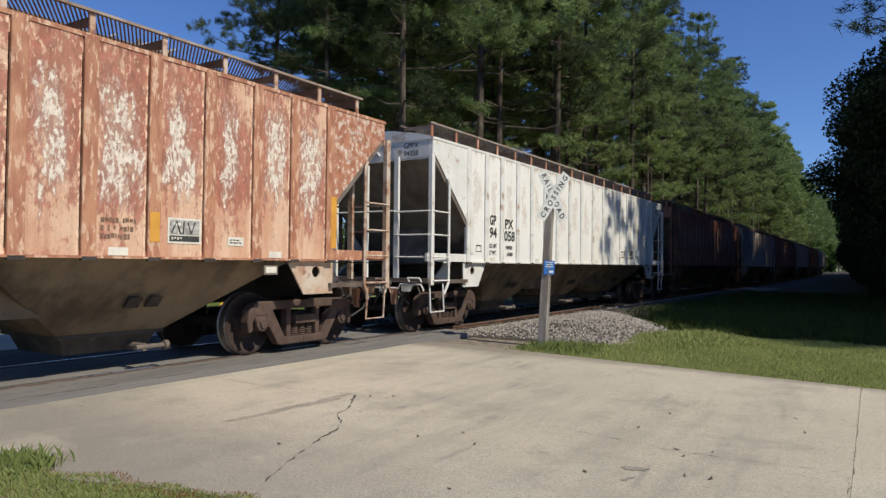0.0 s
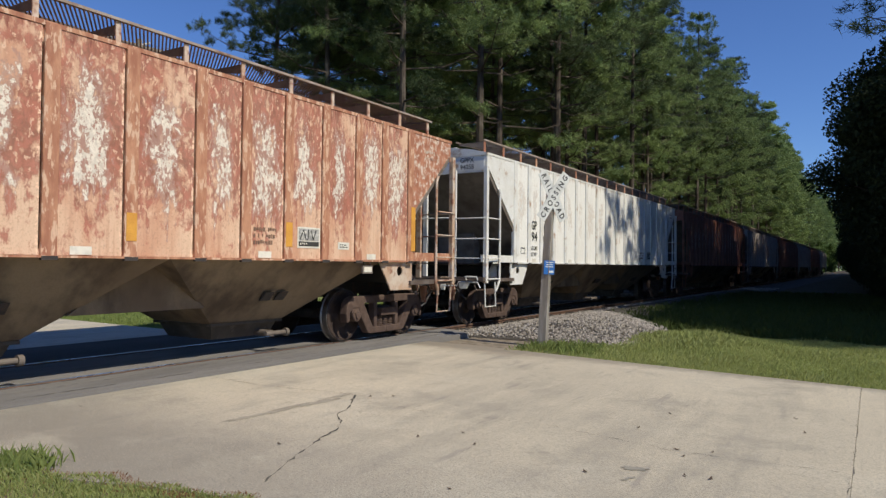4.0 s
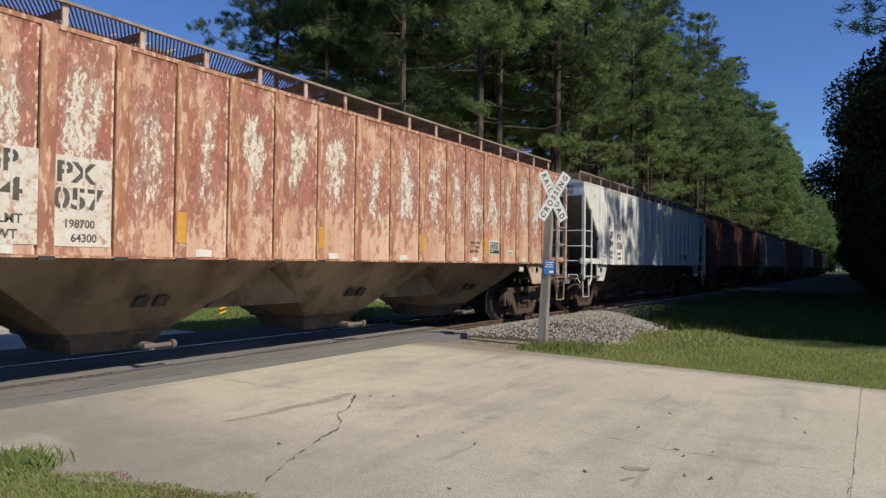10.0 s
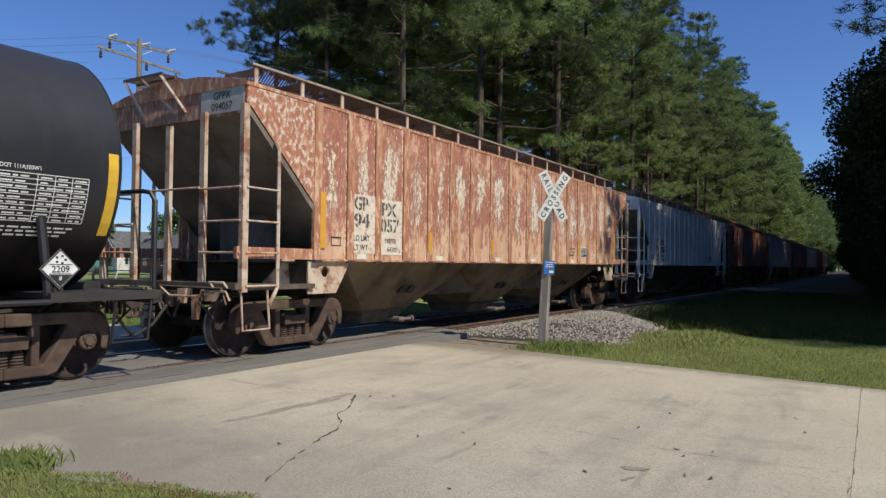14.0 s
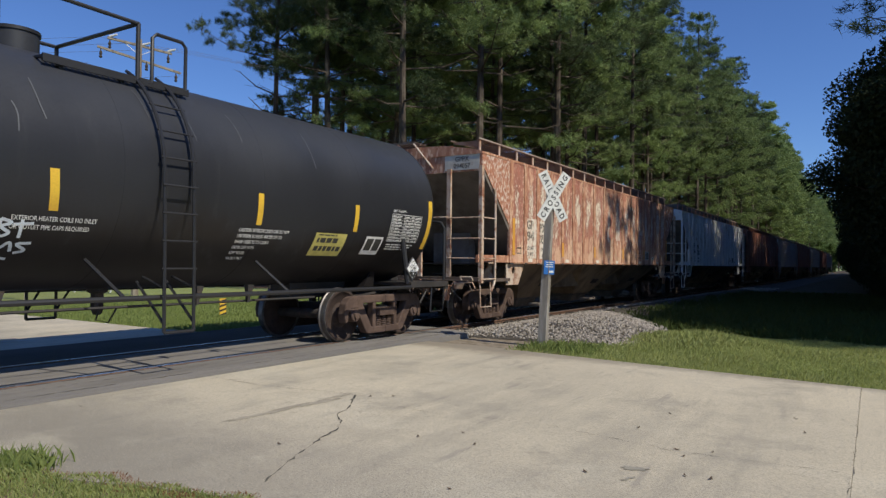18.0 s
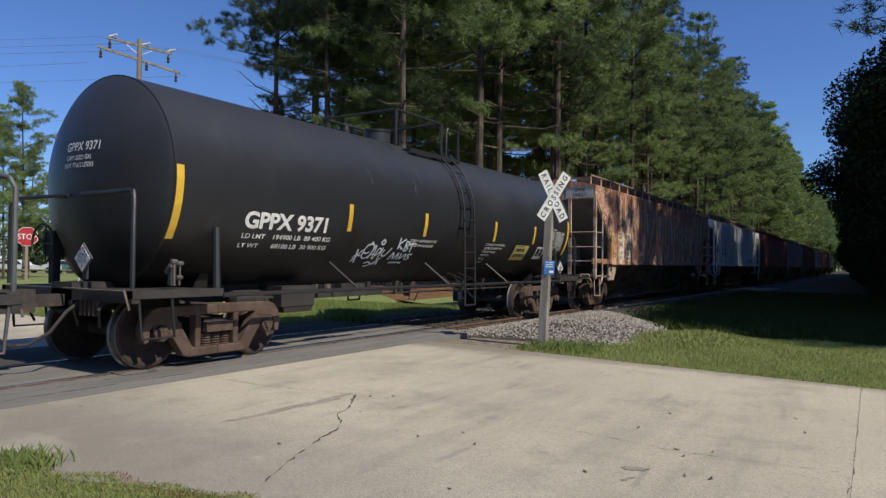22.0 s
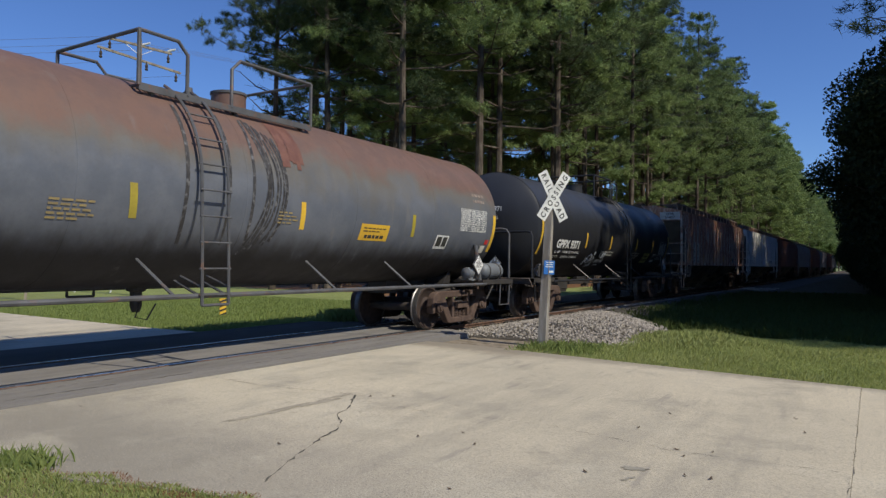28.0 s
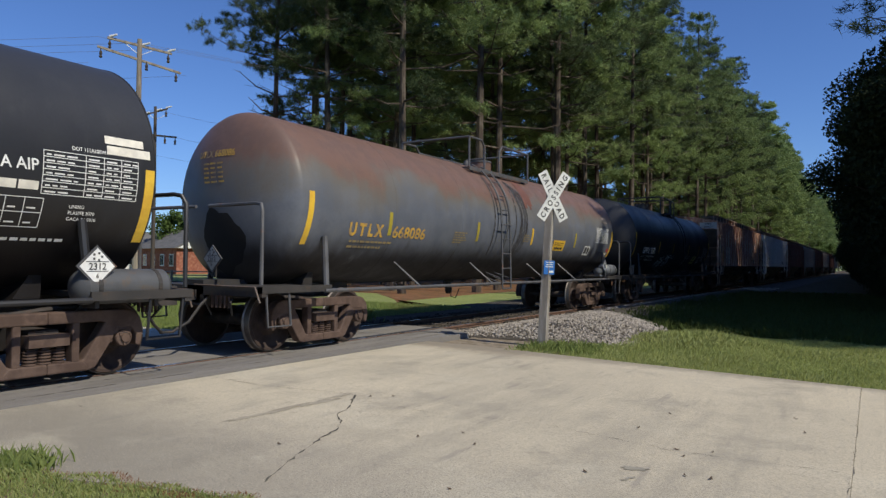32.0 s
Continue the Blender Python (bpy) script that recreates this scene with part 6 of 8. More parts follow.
# valves, hoses and rods on the end platforms
for car, half, ty in ((black_car, BLACK["half"], BLACK["truck_y"]), (grey_car, GREY["half"], GREY["truck_y"]), (last_car, BLACK["half"], BLACK["truck_y"])):
    for e in (-1, 1):
        rr = random.Random(int(half * 10) + e)
        y = e * (half - 0.75)
        for k in range(7 if (car is black_car and e < 0) else 0):
            yy, zz, xx = y + rr.uniform(-0.25, 0.25), 1.08 + rr.uniform(0, 0.25), 1.15 + rr.uniform(0, 0.22)
            bm = M()
            tube(bm, [(xx, yy, 1.07), (xx, yy, zz + 0.05)], rr.uniform(0.012, 0.022), 8)
            lathe(bm, [(yy - 0.05, 0.02), (yy - 0.04, 0.035), (yy + 0.03, 0.035), (yy + 0.05, 0.02)], "y", 10, (xx, 0, zz + 0.06))
            part("brake_fitting", bm, wheel_tread if car is black_car and e < 0 else under_black if k % 3 else rail_grey, car, "small brake pipe fitting", None, 30)
        for k in range(4):
            bm = M()
            x0 = -0.9 + 0.55 * k
            tube(bm, [(x0, e * (half - 0.2), 0.98), (x0 + 0.1, e * (half + 0.02), 0.78), (x0 + rr.uniform(-0.1, 0.2), e * (half - 0.1), 0.55 + rr.uniform(0, 0.2))], 0.018, 6)
            part("hanging_hose", bm, under_black, car)
        bm = M()
        tube(bm, [(0.55, e * (half - 0.2), 0.86), (0.62, e * (ty + 0.2), 0.80), (0.5, e * (ty - 0.6), 0.72)], 0.03, 6)
        part("brake_rigging", bm, dark_iron, car)
        bm = M()
        for k in range(5):
            tube(bm, [(0.42 + 0.09 * k, e * (half - 0.02), 0.70), (0.42 + 0.09 * k, e * (half - 0.02), 0.94)], 0.022, 6)
        part("draft_spring", bm, truck_iron, car)
for car in (rust_car, white_car):
    for e in (-1, 1):
        bm = M()
        for k in range(5):
            for j in range(4):
                box(bm, -0.62 + 0.12 * k, -0.54 + 0.12 * k, *sorted((e * 8.56, e * 8.60)), 0.58 + 0.09 * j, 0.64 + 0.09 * j)
        box(bm, -0.66, 0.0, *sorted((e * 8.60, e * 8.62)), 0.55, 0.58)
        box(bm, -0.66, 0.0, *sorted((e * 8.60, e * 8.62)), 0.92, 0.95)
        part("brake_step", bm, rust_frame, car, "perforated steel step")
        bm = M()
        hexa(bm, [(1.16, e * 7.05, 1.02), (1.20, e * 7.05, 1.02), (1.20, e * 7.75, 1.02), (1.16, e * 7.75, 1.02)],
             [(1.16, e * 7.05, 1.48), (1.20, e * 7.05, 1.48), (1.20, e * 7.20, 1.48), (1.16, e * 7.20, 1.48)])
        part("corner_gusset", bm, rust_frame if car is rust_car else white_trim, car)
        bm = M()
        hexa(bm, [(-1.40, e * 7.05, 1.02), (-1.46, e * 7.05, 1.02), (-1.46, e * 7.75, 1.02), (-1.40, e * 7.75, 1.02)],
             [(-1.40, e * 7.05, 1.40), (-1.46, e * 7.05, 1.40), (-1.46, e * 7.20, 1.40), (-1.40, e * 7.20, 1.40)])
        part("corner_gusset", bm, rust_frame if car is rust_car else white_trim, car)
        pale = rust_frame if car is rust_car else white_trim
        for x0, w, z0, z1, dy, m_ in ((-1.30, 0.10, 0.62, 1.0, 0.02, pale), (-0.98, 0.16, 0.70, 0.98, 0.05, truck_iron), (0.22, 0.20, 0.74, 0.97, 0.04, truck_iron), (0.52, 0.15, 0.80, 1.0, 0.06, pale), (0.78, 0.11, 0.58, 0.92, 0.03, rust_trim), (1.02, 0.22, 0.84, 0.99, 0.02, pale)):
            bm = M()
            hexa(bm, [(x0, e * (8.50 + dy), z0), (x0 + 0.8 * w, e * (8.50 + dy), z0), (x0 + 0.8 * w, e * (8.56 + dy), z0), (x0, e * (8.56 + dy), z0)],
                 [(x0 - 0.02, e * (8.46 + dy), z1), (x0 + w, e * (8.46 + dy), z1), (x0 + w, e * (8.55 + dy), z1), (x0 - 0.02, e * (8.55 + dy), z1)])
            part("end_bracket", bm, m_, car)
        bm = M()
        tube(bm, [(1.55, e * 8.60, 0.86), (1.50, e * 8.62, 0.98), (1.02, e * 8.62, 0.98), (0.98, e * 8.62, 0.90), (0.40, e * 8.66, 0.90), (0.18, e * 8.66, 1.02)], 0.016, 6)
        part("uncoupling_rod", bm, pale, car, "pale bent uncoupling rod")
        bm = M()
        tube(bm, [(1.20, e * 8.58, 1.03), (1.20, e * 8.64, 1.10), (1.48, e * 8.64, 1.10), (1.48, e * 8.58, 1.03)], 0.016, 6)
        part("grab_iron", bm, pale, car, "small pale grab iron")
        for k in range(6):
            bm = M()
            rr = random.Random(k + 3 * e)
            x0 = -1.2 + 0.42 * k
            tube(bm, [(x0, e * 8.5, 0.98), (x0 + 0.08, e * 8.62, 0.82), (x0 + rr.uniform(-0.2, 0.3), e * 8.55, 0.60)], 0.02, 6)
            part("brake_hose", bm, dark_iron, car)
# brake wheels
for car, half in ((black_car, BLACK["half"]), (last_car, BLACK["half"])):
    for e in ((-1,) if car is not last_car else (1,)):
        bm = M()
        ring = [(-1.0 + 0.27 * math.cos(2 * math.pi * k / 20), e * (half - 0.28), 1.60 + 0.27 * math.sin(2 * math.pi * k / 20)) for k in range(21)]
        tube(bm, ring, 0.016, 6)
        for k in range(5):
            a = 2 * math.pi * k / 5
            tube(bm, [(-1.0, e * (half - 0.31), 1.60), (-1.0 + 0.26 * math.cos(a), e * (half - 0.28), 1.60 + 0.26 * math.sin(a))], 0.012)
        bw = part("brake_wheel", bm, rail_black, car, "spoked hand brake wheel")
        bm = M()
        box(bm, -1.14, -0.86, *sorted((e * (half - 0.36), e * (half - 0.52))), 1.42, 1.78)
        box(bm, -1.06, -0.94, *sorted((e * (half - 0.40), e * (half - 0.50))), 1.05, 1.45)
        part("brake_gearbox", bm, under_black, bw)

# ================= trees =================
def mesh_from(verts, faces, name, material):
    me = bpy.data.meshes.new(name)
    me.from_pydata(verts, [], faces)
    me.materials.append(material)
    return me


def tufts(centres, dirs, size, per, rnd, wide=0.16):
    """Bursts of long narrow needle sprays round each centre."""
    n = len(centres) * per
    c = np.repeat(np.array(centres), per, 0)
    d = rnd.normal(size=(n, 3)) + np.repeat(np.array(dirs), per, 0) * 0.9
    d /= np.linalg.norm(d, axis=1)[:, None]
    s = np.cross(d, rnd.normal(size=(n, 3)))
    s /= np.linalg.norm(s, axis=1)[:, None]
    ln = size * rnd.uniform(0.55, 1.2, (n, 1))
    root = c + rnd.normal(size=(n, 3)) * size * 0.20
    tip = root + d * ln
    tip[:, 2] -= ln[:, 0] * 0.08
    w = ln * wide
    v = np.stack([root - s * w * 0.5, root + s * w * 0.5, tip], 1).reshape(-1, 3)
    return v, np.arange(n * 3).reshape(-1, 3)


def pine(seed, height, bare, reach, whorls=19, per=30, size=0.30, wide=0.10, leaves=None, full=1.0):
    """A tall pine: bare trunk, whorls of limbs and a ragged, open crown of flat needle pads."""
    rnd = np.random.RandomState(seed)
    tree = thing("pine_tree", "tall pine with a bare brown trunk and ragged crown", "tree", group="pines behind the tracks")
    bm = M()
    lean = rnd.uniform(-0.5, 0.5, 2)

    def axis_at(z):
        q = z / height
        return Vector((lean[0] * q * q + 0.12 * math.sin(3 * q + seed), lean[1] * q * q, z))
    tube(bm, [axis_at(height * k / 10) - Vector((0, 0, 0.3 if k == 0 else 0)) for k in range(11)], 0.0085 * height, 8, 0.03)
    cs, ds = [], []
    for k in range(whorls):
        q = (k + rnd.uniform(0.2, 0.8)) / whorls
        base = height * (bare + (1 - bare) * q ** 0.95)
        turn = rnd.uniform(0, 6.28)
        count = rnd.randint(3, 6)
        for i in range(count):
            az = turn + 6.28 * i / count + rnd.uniform(-0.35, 0.35)
            prof = (0.62 + 0.38 * math.sin(math.pi * min(1, q * 1.6))) if q < 0.45 else (1.0 - (q - 0.45) / 0.60) ** 0.75
            ln = reach * max(0.14, prof) * rnd.uniform(0.45, 1.25)
            up = rnd.uniform(-0.18, 0.16) + 0.55 * q
            o = axis_at(base + rnd.uniform(-0.3, 0.3))
            d = Vector((math.cos(az), math.sin(az), up)).normalized()
            m = o + d * ln * 0.55 - Vector((0, 0, 0.03 * ln))
            e = o + d * ln + Vector((0, 0, 0.10 * ln))
            tube(bm, [o, m, e], 0.055 * (1.2 - q), 4, 0.012)
            dead = q < 0.16 and rnd.uniform() < 0.6
            for j in range(int(3 + ln * 0.9 * full)):
                w = rnd.uniform(0.38, 1.05)
                c = o.lerp(m, w / 0.55) if w < 0.55 else m.lerp(e, (w - 0.55) / 0.45)
                sp = 0.16 + 0.26 * ln * w
                pad = c + Vector(rnd.uniform(-1, 1, 3) * (sp, sp, sp * 0.3)) + Vector((0, 0, 0.10))
                tube(bm, [c, pad], 0.016, 3, 0.007)
                if dead:
                    continue
                rp = rnd.uniform(0.30, 0.62)
                for _ in range(int(6 + 9 * rp)):
                    g = rnd.normal(size=3) * (0.55, 0.55, 0.26) * rp
                    cs.append(pad + Vector(g))
                    ds.append((d.x * 0.5 + g[0] * 0.9, d.y * 0.5 + g[1] * 0.9, 0.55))
    part("trunk", bm, bark, tree, "", None, True)
    v, f = tufts(cs, ds, size, per, rnd, wide)
    part("crown", mesh_from(v.tolist(), f.tolist(), "crown", leaves or needle), leaves or needle, tree, "green needle tufts")
    return tree


pines = [pine(3, 29.0, 0.28, 4.5, 15, full=1.05), pine(8, 27.0, 0.24, 4.6, 15, full=1.05), pine(15, 30.0, 0.33, 4.3, 13, leaves=needle_dark, full=1.1), pine(21, 25.0, 0.26, 4.3, 15, full=1.05), pine(33, 28.0, 0.36, 4.2, 12, leaves=needle_dark, full=1.1),
         pine(41, 29.0, 0.20, 4.4, 17, 12, 0.46, 0.20), pine(47, 27.0, 0.17, 4.2, 17, 12, 0.46, 0.20)]
rnd = random.Random(5)
spots = []
for k in range(44):                                   # front row along the track
    y = 31 + 4.0 * k
    spots.append((-8.4 - rnd.uniform(-0.9, 1.4), y + rnd.uniform(-1.2, 1.2), k % 4 if y < 135 else 5 + k % 2, rnd.uniform(0.95, 1.08)))
for k in range(14):                                   # its far end, where the track leaves the view
    spots.append((-6.5 - rnd.uniform(-0.6, 1.4) + 0.25 * k, 205 + 10 * k, 5 + k % 2, rnd.uniform(0.8, 0.95)))
for k in range(5):
    spots.append((1.0 + 4.0 * k, 352 + 3 * k, 5 + k % 2, 0.85))
for k in range(17):                                   # second row
    y = 33 + 8.2 * k
    spots.append((-14.0 + rnd.uniform(-1.8, 1.8), y + rnd.uniform(-1.5, 1.5), 2 + k % 3 if y < 105 else 5 + k % 2, rnd.uniform(0.92, 1.05)))
for x, y, v in ((-18.7, 26.6, 4), (-17.2, 28.2, 2), (-15.2, 26.8, 4), (-20.2, 31.2, 2), (-18.6, 32.0, 4), (-13.2, 30.0, 3), (-21.4, 36.0, 2), (-19.5, 37.5, 0), (-16.0, 36.0, 1), (-21.0, 42.0, 4), (-11.0, 27.6, 2), (-18.0, 43.0, 3)):
    spots.append((x, y, v, rnd.uniform(0.86, 1.0)))   # near corner of the stand
for k in range(2, 10):                                # deep in the stand, behind the others
    spots.append((-21.0 - 0.20 * k + rnd.uniform(-2, 2), 47 + 11.0 * k + rnd.uniform(-1.5, 1.5), 5 + k % 2, rnd.uniform(0.9, 1.05)))
for x, y, v in ((-8.3, 40.0, 4), (-20.5, 50.0, 5), (-24.5, 54.0, 6), (-17.0, 48.5, 6), (-27.5, 47.0, 5), (-24.0, 62.0, 5), (-30.0, 58.0, 6), (-14.5, 52.0, 5)):
    spots.append((x, y, v, 0.9))
used = set()
for x, y, v, sc in spots:
    m = pose(x, y, GZ, 0, 0, rnd.uniform(0, 360))
    if v not in used:
        used.add(v)
        t = pines[v]
        t.matrix_basis = m
    else:
        t = copy_thing(pines[v], m)
    t.scale = (sc, sc, sc)


def broadleaf(seed, height, spread, label, leaf=0.22, count=9000, material=None, low=0.12, group="", name="oak_tree", category="tree", clumps=40, taper=False, clump=0.24):
    rnd = np.random.RandomState(seed)
    tree = thing(name, label, category, group=group)
    bm = M()
    tube(bm, [(0, 0, -0.3), (0.1, 0.05, height * 0.25), (0.0, 0.1, height * 0.55), (0.1, 0.1, height * 0.8)], height * 0.022, 8, 0.04)
    cl = []
    for k in range(clumps):
        z = height * (low + (0.97 - low) * (k + rnd.uniform(0, 1)) / clumps)
        q = z / height
        rad = spread * (math.sin(math.pi * min(0.98, 0.14 + 0.80 * q)) ** 0.6)
        if taper:
            rad *= min(1.0, 0.22 + 1.35 * q)
        az = k * 2.4 + rnd.uniform(-0.4, 0.4)
        rr = rad * rnd.uniform(0.55, 0.92)
        e = Vector((rr * math.cos(az), rr * math.sin(az), z))
        o = Vector((0.05, 0.08, min(max(0.5, z - rr * 0.55), height * 0.78)))
        tube(bm, [o, (o + e) / 2 + Vector((0, 0, 0.25)), e], 0.09 * (1.1 - q), 5, 0.015)
        cl.append((e, rnd.uniform(0.8, 1.25) * spread * clump))
        cl.append(((o + e) / 2 + Vector((0, 0, 0.3)), rnd.uniform(0.7, 1.1) * spread * clump))
    part("trunk", bm, bark, tree, "", None, True)
    per = count // len(cl)
    vs = []
    for c, r in cl:
        p = rnd.normal(size=(per, 3))
        p = p / np.linalg.norm(p, axis=1)[:, None] * rnd.uniform(0, 1, (per, 1)) ** 0.5 * (r, r, r * 0.8) * 1.15 + np.array(c)
        a = rnd.normal(size=(per, 3))
        a /= np.linalg.norm(a, axis=1)[:, None]
        b = np.cross(a, rnd.normal(size=(per, 3)))
        b /= np.linalg.norm(b, axis=1)[:, None]
        s = leaf * rnd.uniform(0.6, 1.2, (per, 1))
        vs.append(np.stack([p - a * s, p + b * s * 0.5, p + a * s, p - b * s * 0.5], 1).reshape(-1, 3))
    v = np.concatenate(vs)
    part("crown", mesh_from(v.tolist(), np.arange(len(v)).reshape(-1, 4).tolist(), "crown", material or oak_leaf), material or oak_leaf, tree)
    return tree


oak = broadleaf(4, 9.6, 4.6, "leafy oak beside the lawn, coloured near-black for its shade", 0.080, 230000, oak_leaf, 0.15, "trees beside the lawn", clumps=90, taper=True, clump=0.20)
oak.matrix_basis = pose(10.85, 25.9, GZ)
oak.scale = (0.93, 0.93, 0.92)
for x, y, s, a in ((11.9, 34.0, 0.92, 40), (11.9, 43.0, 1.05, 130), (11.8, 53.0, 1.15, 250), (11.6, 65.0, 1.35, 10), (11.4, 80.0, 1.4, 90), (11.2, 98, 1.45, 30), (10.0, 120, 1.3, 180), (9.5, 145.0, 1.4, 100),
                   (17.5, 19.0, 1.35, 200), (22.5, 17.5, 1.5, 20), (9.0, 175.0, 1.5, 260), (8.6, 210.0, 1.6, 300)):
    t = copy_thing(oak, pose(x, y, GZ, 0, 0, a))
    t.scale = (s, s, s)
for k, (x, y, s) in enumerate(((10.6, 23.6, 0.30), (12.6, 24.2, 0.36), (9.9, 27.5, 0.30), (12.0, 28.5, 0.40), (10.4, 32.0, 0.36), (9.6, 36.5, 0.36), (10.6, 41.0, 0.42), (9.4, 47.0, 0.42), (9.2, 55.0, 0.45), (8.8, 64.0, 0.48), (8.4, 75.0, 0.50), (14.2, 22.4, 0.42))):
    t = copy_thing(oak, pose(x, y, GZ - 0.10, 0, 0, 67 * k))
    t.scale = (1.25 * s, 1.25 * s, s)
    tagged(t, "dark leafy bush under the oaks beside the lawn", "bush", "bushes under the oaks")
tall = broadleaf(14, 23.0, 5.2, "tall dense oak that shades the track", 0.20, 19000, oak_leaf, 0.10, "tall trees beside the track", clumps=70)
tall.matrix_basis = pose(17.8, 28.0, GZ)
for k in range(1, 24):
    r_ = random.Random(k)
    near = 18.6 - 2.6 * min(1.0, max(0.0, (6.6 * k - 26.0) / 30.0))
    t = copy_thing(tall, pose(near + r_.uniform(-0.6, 1.0), 28.0 + 6.6 * k, GZ, 0, 0, 47 * k))
    s = r_.uniform(0.92, 1.08)
    t.scale = (s, s, s)
for k in range(12):                                   # an inner row that closes the shade over the track
    t = copy_thing(tall, pose(15.6 + 0.5 * math.sin(3 * k), 31.0 + 8.6 * k, GZ, 0, 0, 80 * k))
    s = 0.88 + 0.05 * math.sin(5 * k)
    t.scale = (s, s, 1.25 * s)
for k in range(6):                                    # unseen tall trees added behind the road to cut sky light and reflections
    t = copy_thing(tall, pose(-46 + 15.0 * k, -30.0 + 2.5 * math.sin(4 * k), GZ, 0, 0, 53 * k))
    tagged(t, "unseen tall oak added behind the near verge to cut sky light", group="tall trees behind the verge")
# a pine over the lawn whose lowest boughs hang into the view
t = pine(51, 15.5, 0.565, 6.0, 9, leaves=needle_dark, full=1.5)
t.matrix_basis = pose(11.9, 24.6, GZ - 1.0, 0, 0, 60)
tagged(t, "wide pine in shade whose boughs overhang the lawn", group="trees beside the lawn")
# woods and shrubs far behind the road
shrub = broadleaf(9, 7.0, 3.2, "green leafy tree behind the road", 0.20, 9000, bush_leaf, 0.05, "far trees behind the road", "leafy_tree")
shrub.matrix_basis = pose(-74.0, 50.0, GZ)
for x, y, s, a in ((-82, 46, 1.0, 30), (-66, 56, 1.1, 120), (-88, 38, 1.2, 200), (-60, 66, 0.9, 310), (-58, 60, 1.0, 10), (-95, 60, 1.5, 70), (-78, 72, 1.4, 150), (-50, 66, 1.0, 240), (-64, 74, 1.3, 20), (-45, 72, 1.1, 80), (-40, 80, 1.2, 130), (-104, 44, 1.4, 0), (-70, 30, 0.55, 60), (-34, 84, 1.3, 30), (-6, 225, 1.3, 0), (-9, 232, 1.5, 60), (4.5, 236, 1.4, 100), (-1, 372, 2.2, 0), (6, 366, 2.2, 90), (12, 360, 2.4, 30), (-8, 300, 1.8, 45), (6, 300, 1.8, 145), (-7, 265, 1.6, 10), (-3.8, 240, 1.2, 10)):
    t = copy_thing(shrub, pose(x, y, GZ, 0, 0, a))
    t.scale = (s, s, s)
for x, y, s, a in ((-40.5, 22.5, 0.50, 0), (-45.0, 25.5, 0.47, 90), (-43.5, 19.5, 0.52, 200), (-50.0, 22.0, 0.50, 30), (-39.5, 19.0, 0.42, 140), (-44.4, 26.6, 0.58, 70), (-47.5, 28.6, 0.42, 250), (-48.5, 31.0, 0.34, 10)):
    t = copy_thing(pines[3], pose(x, y, GZ, 0, 0, a))
    tagged(t, "young pine with a full crown beyond the road", group="pines beyond the road")
    t.scale = (s, s, s)

r_ = random.Random(77)
for k in range(5, 20):
    t = copy_thing(shrub, pose(-11.5 - r_.uniform(0, 6), 36 + 5.0 * k + r_.uniform(-1, 1), GZ, 0, 0, 50 * k))
    s = r_.uniform(0.55, 0.95)
    t.scale = (s, s, s)
    tagged(t, "dark leafy bush in the undergrowth of the pines", "bush", "bushes under the pines")

# ================= signs, poles and houses =================
post_wood = worn("weathered_post", (0.32, 0.29, 0.25), (0.23, 0.20, 0.165), (0.42, 0.39, 0.345), 0.85, stretch=(1, 1, 0.12), scale=6)
pole_wood = worn("grey_pole_wood", (0.34, 0.30, 0.24), (0.27, 0.23, 0.18), (0.18, 0.15, 0.12), 0.9, stretch=(1, 1, 0.1), scale=5)
pole_dark = worn("dark_pole_wood", (0.10, 0.085, 0.075), (0.07, 0.06, 0.055), None, 0.9, stretch=(1, 1, 0.1), scale=5)
lean = Matrix.Translation((3.61, 11.6, GZ)) @ Matrix.Rotation(radians(2.9), 4, "Y") @ Matrix.Rotation(radians(55), 4, "Z")
sign = thing("crossbuck_sign", "white crossbuck on a leaning wooden post beside the track", "road sign", lean)
bm = M()
hexa(bm, [(-0.085, -0.075, -0.2), (0.085, -0.075, -0.2), (0.085, 0.075, -0.2), (-0.085, 0.075, -0.2)], [(-0.065, -0.06, 2.86), (0.065, -0.06, 2.86), (0.065, 0.06, 2.86), (-0.065, 0.06, 2.86)])
part("post", bm, post_wood, sign, "square weathered wooden post", pose(0, 0, 0, 0, 0, 42))
for name, ang, dy, text in (("railroad_blade", -59, -0.090, "R A I L   R O A D"), ("crossing_blade", 59, -0.115, "C R O S S I N G")):
    bm = M()
    box(bm, -0.485, 0.485, -0.004, 0.004, -0.098, 0.098)
    bl = part(name, bm, sign_white, sign, "white reflective blade with black letters", Matrix.Translation((0, dy, 2.74)) @ Matrix.Rotation(radians(-ang), 4, "Y"))
    me = words(text, 0.142, lambda u, v: (u, -0.007, v - 0.051), 0, 1.0, "CENTER", bold=0.025)
    half = max(abs(v.co.x) for v in me.vertices)
    for v in me.vertices:
        v.co.x *= 0.445 / half
    part("lettering", me, sign_black, bl)
bm = M()
box(bm, -0.11, 0.11, -0.090, -0.080, 1.33, 1.58)
blue = plain("sign_blue", (0.03, 0.16, 0.50), 0.45)
bs = part("blue_notice", bm, blue, sign, "small blue notice plate with white print")
bm = M()
for z, w in ((1.54, 0.08), (1.50, 0.07), (1.46, 0.08)):
    box(bm, -w, w, -0.093, -0.091, z, z + 0.015)
box(bm, 0.0, 0.09, -0.093, -0.091, 1.36, 1.40)
part("notice_print", bm, sign_white, bs)


def up_right(x, y, z, away=0.0, right=0.0):
    """A point moved to the right of and away along the line of sight from the road."""
    return (x + 0.85 * right - 0.53 * away, y + 0.53 * right + 0.85 * away, z)


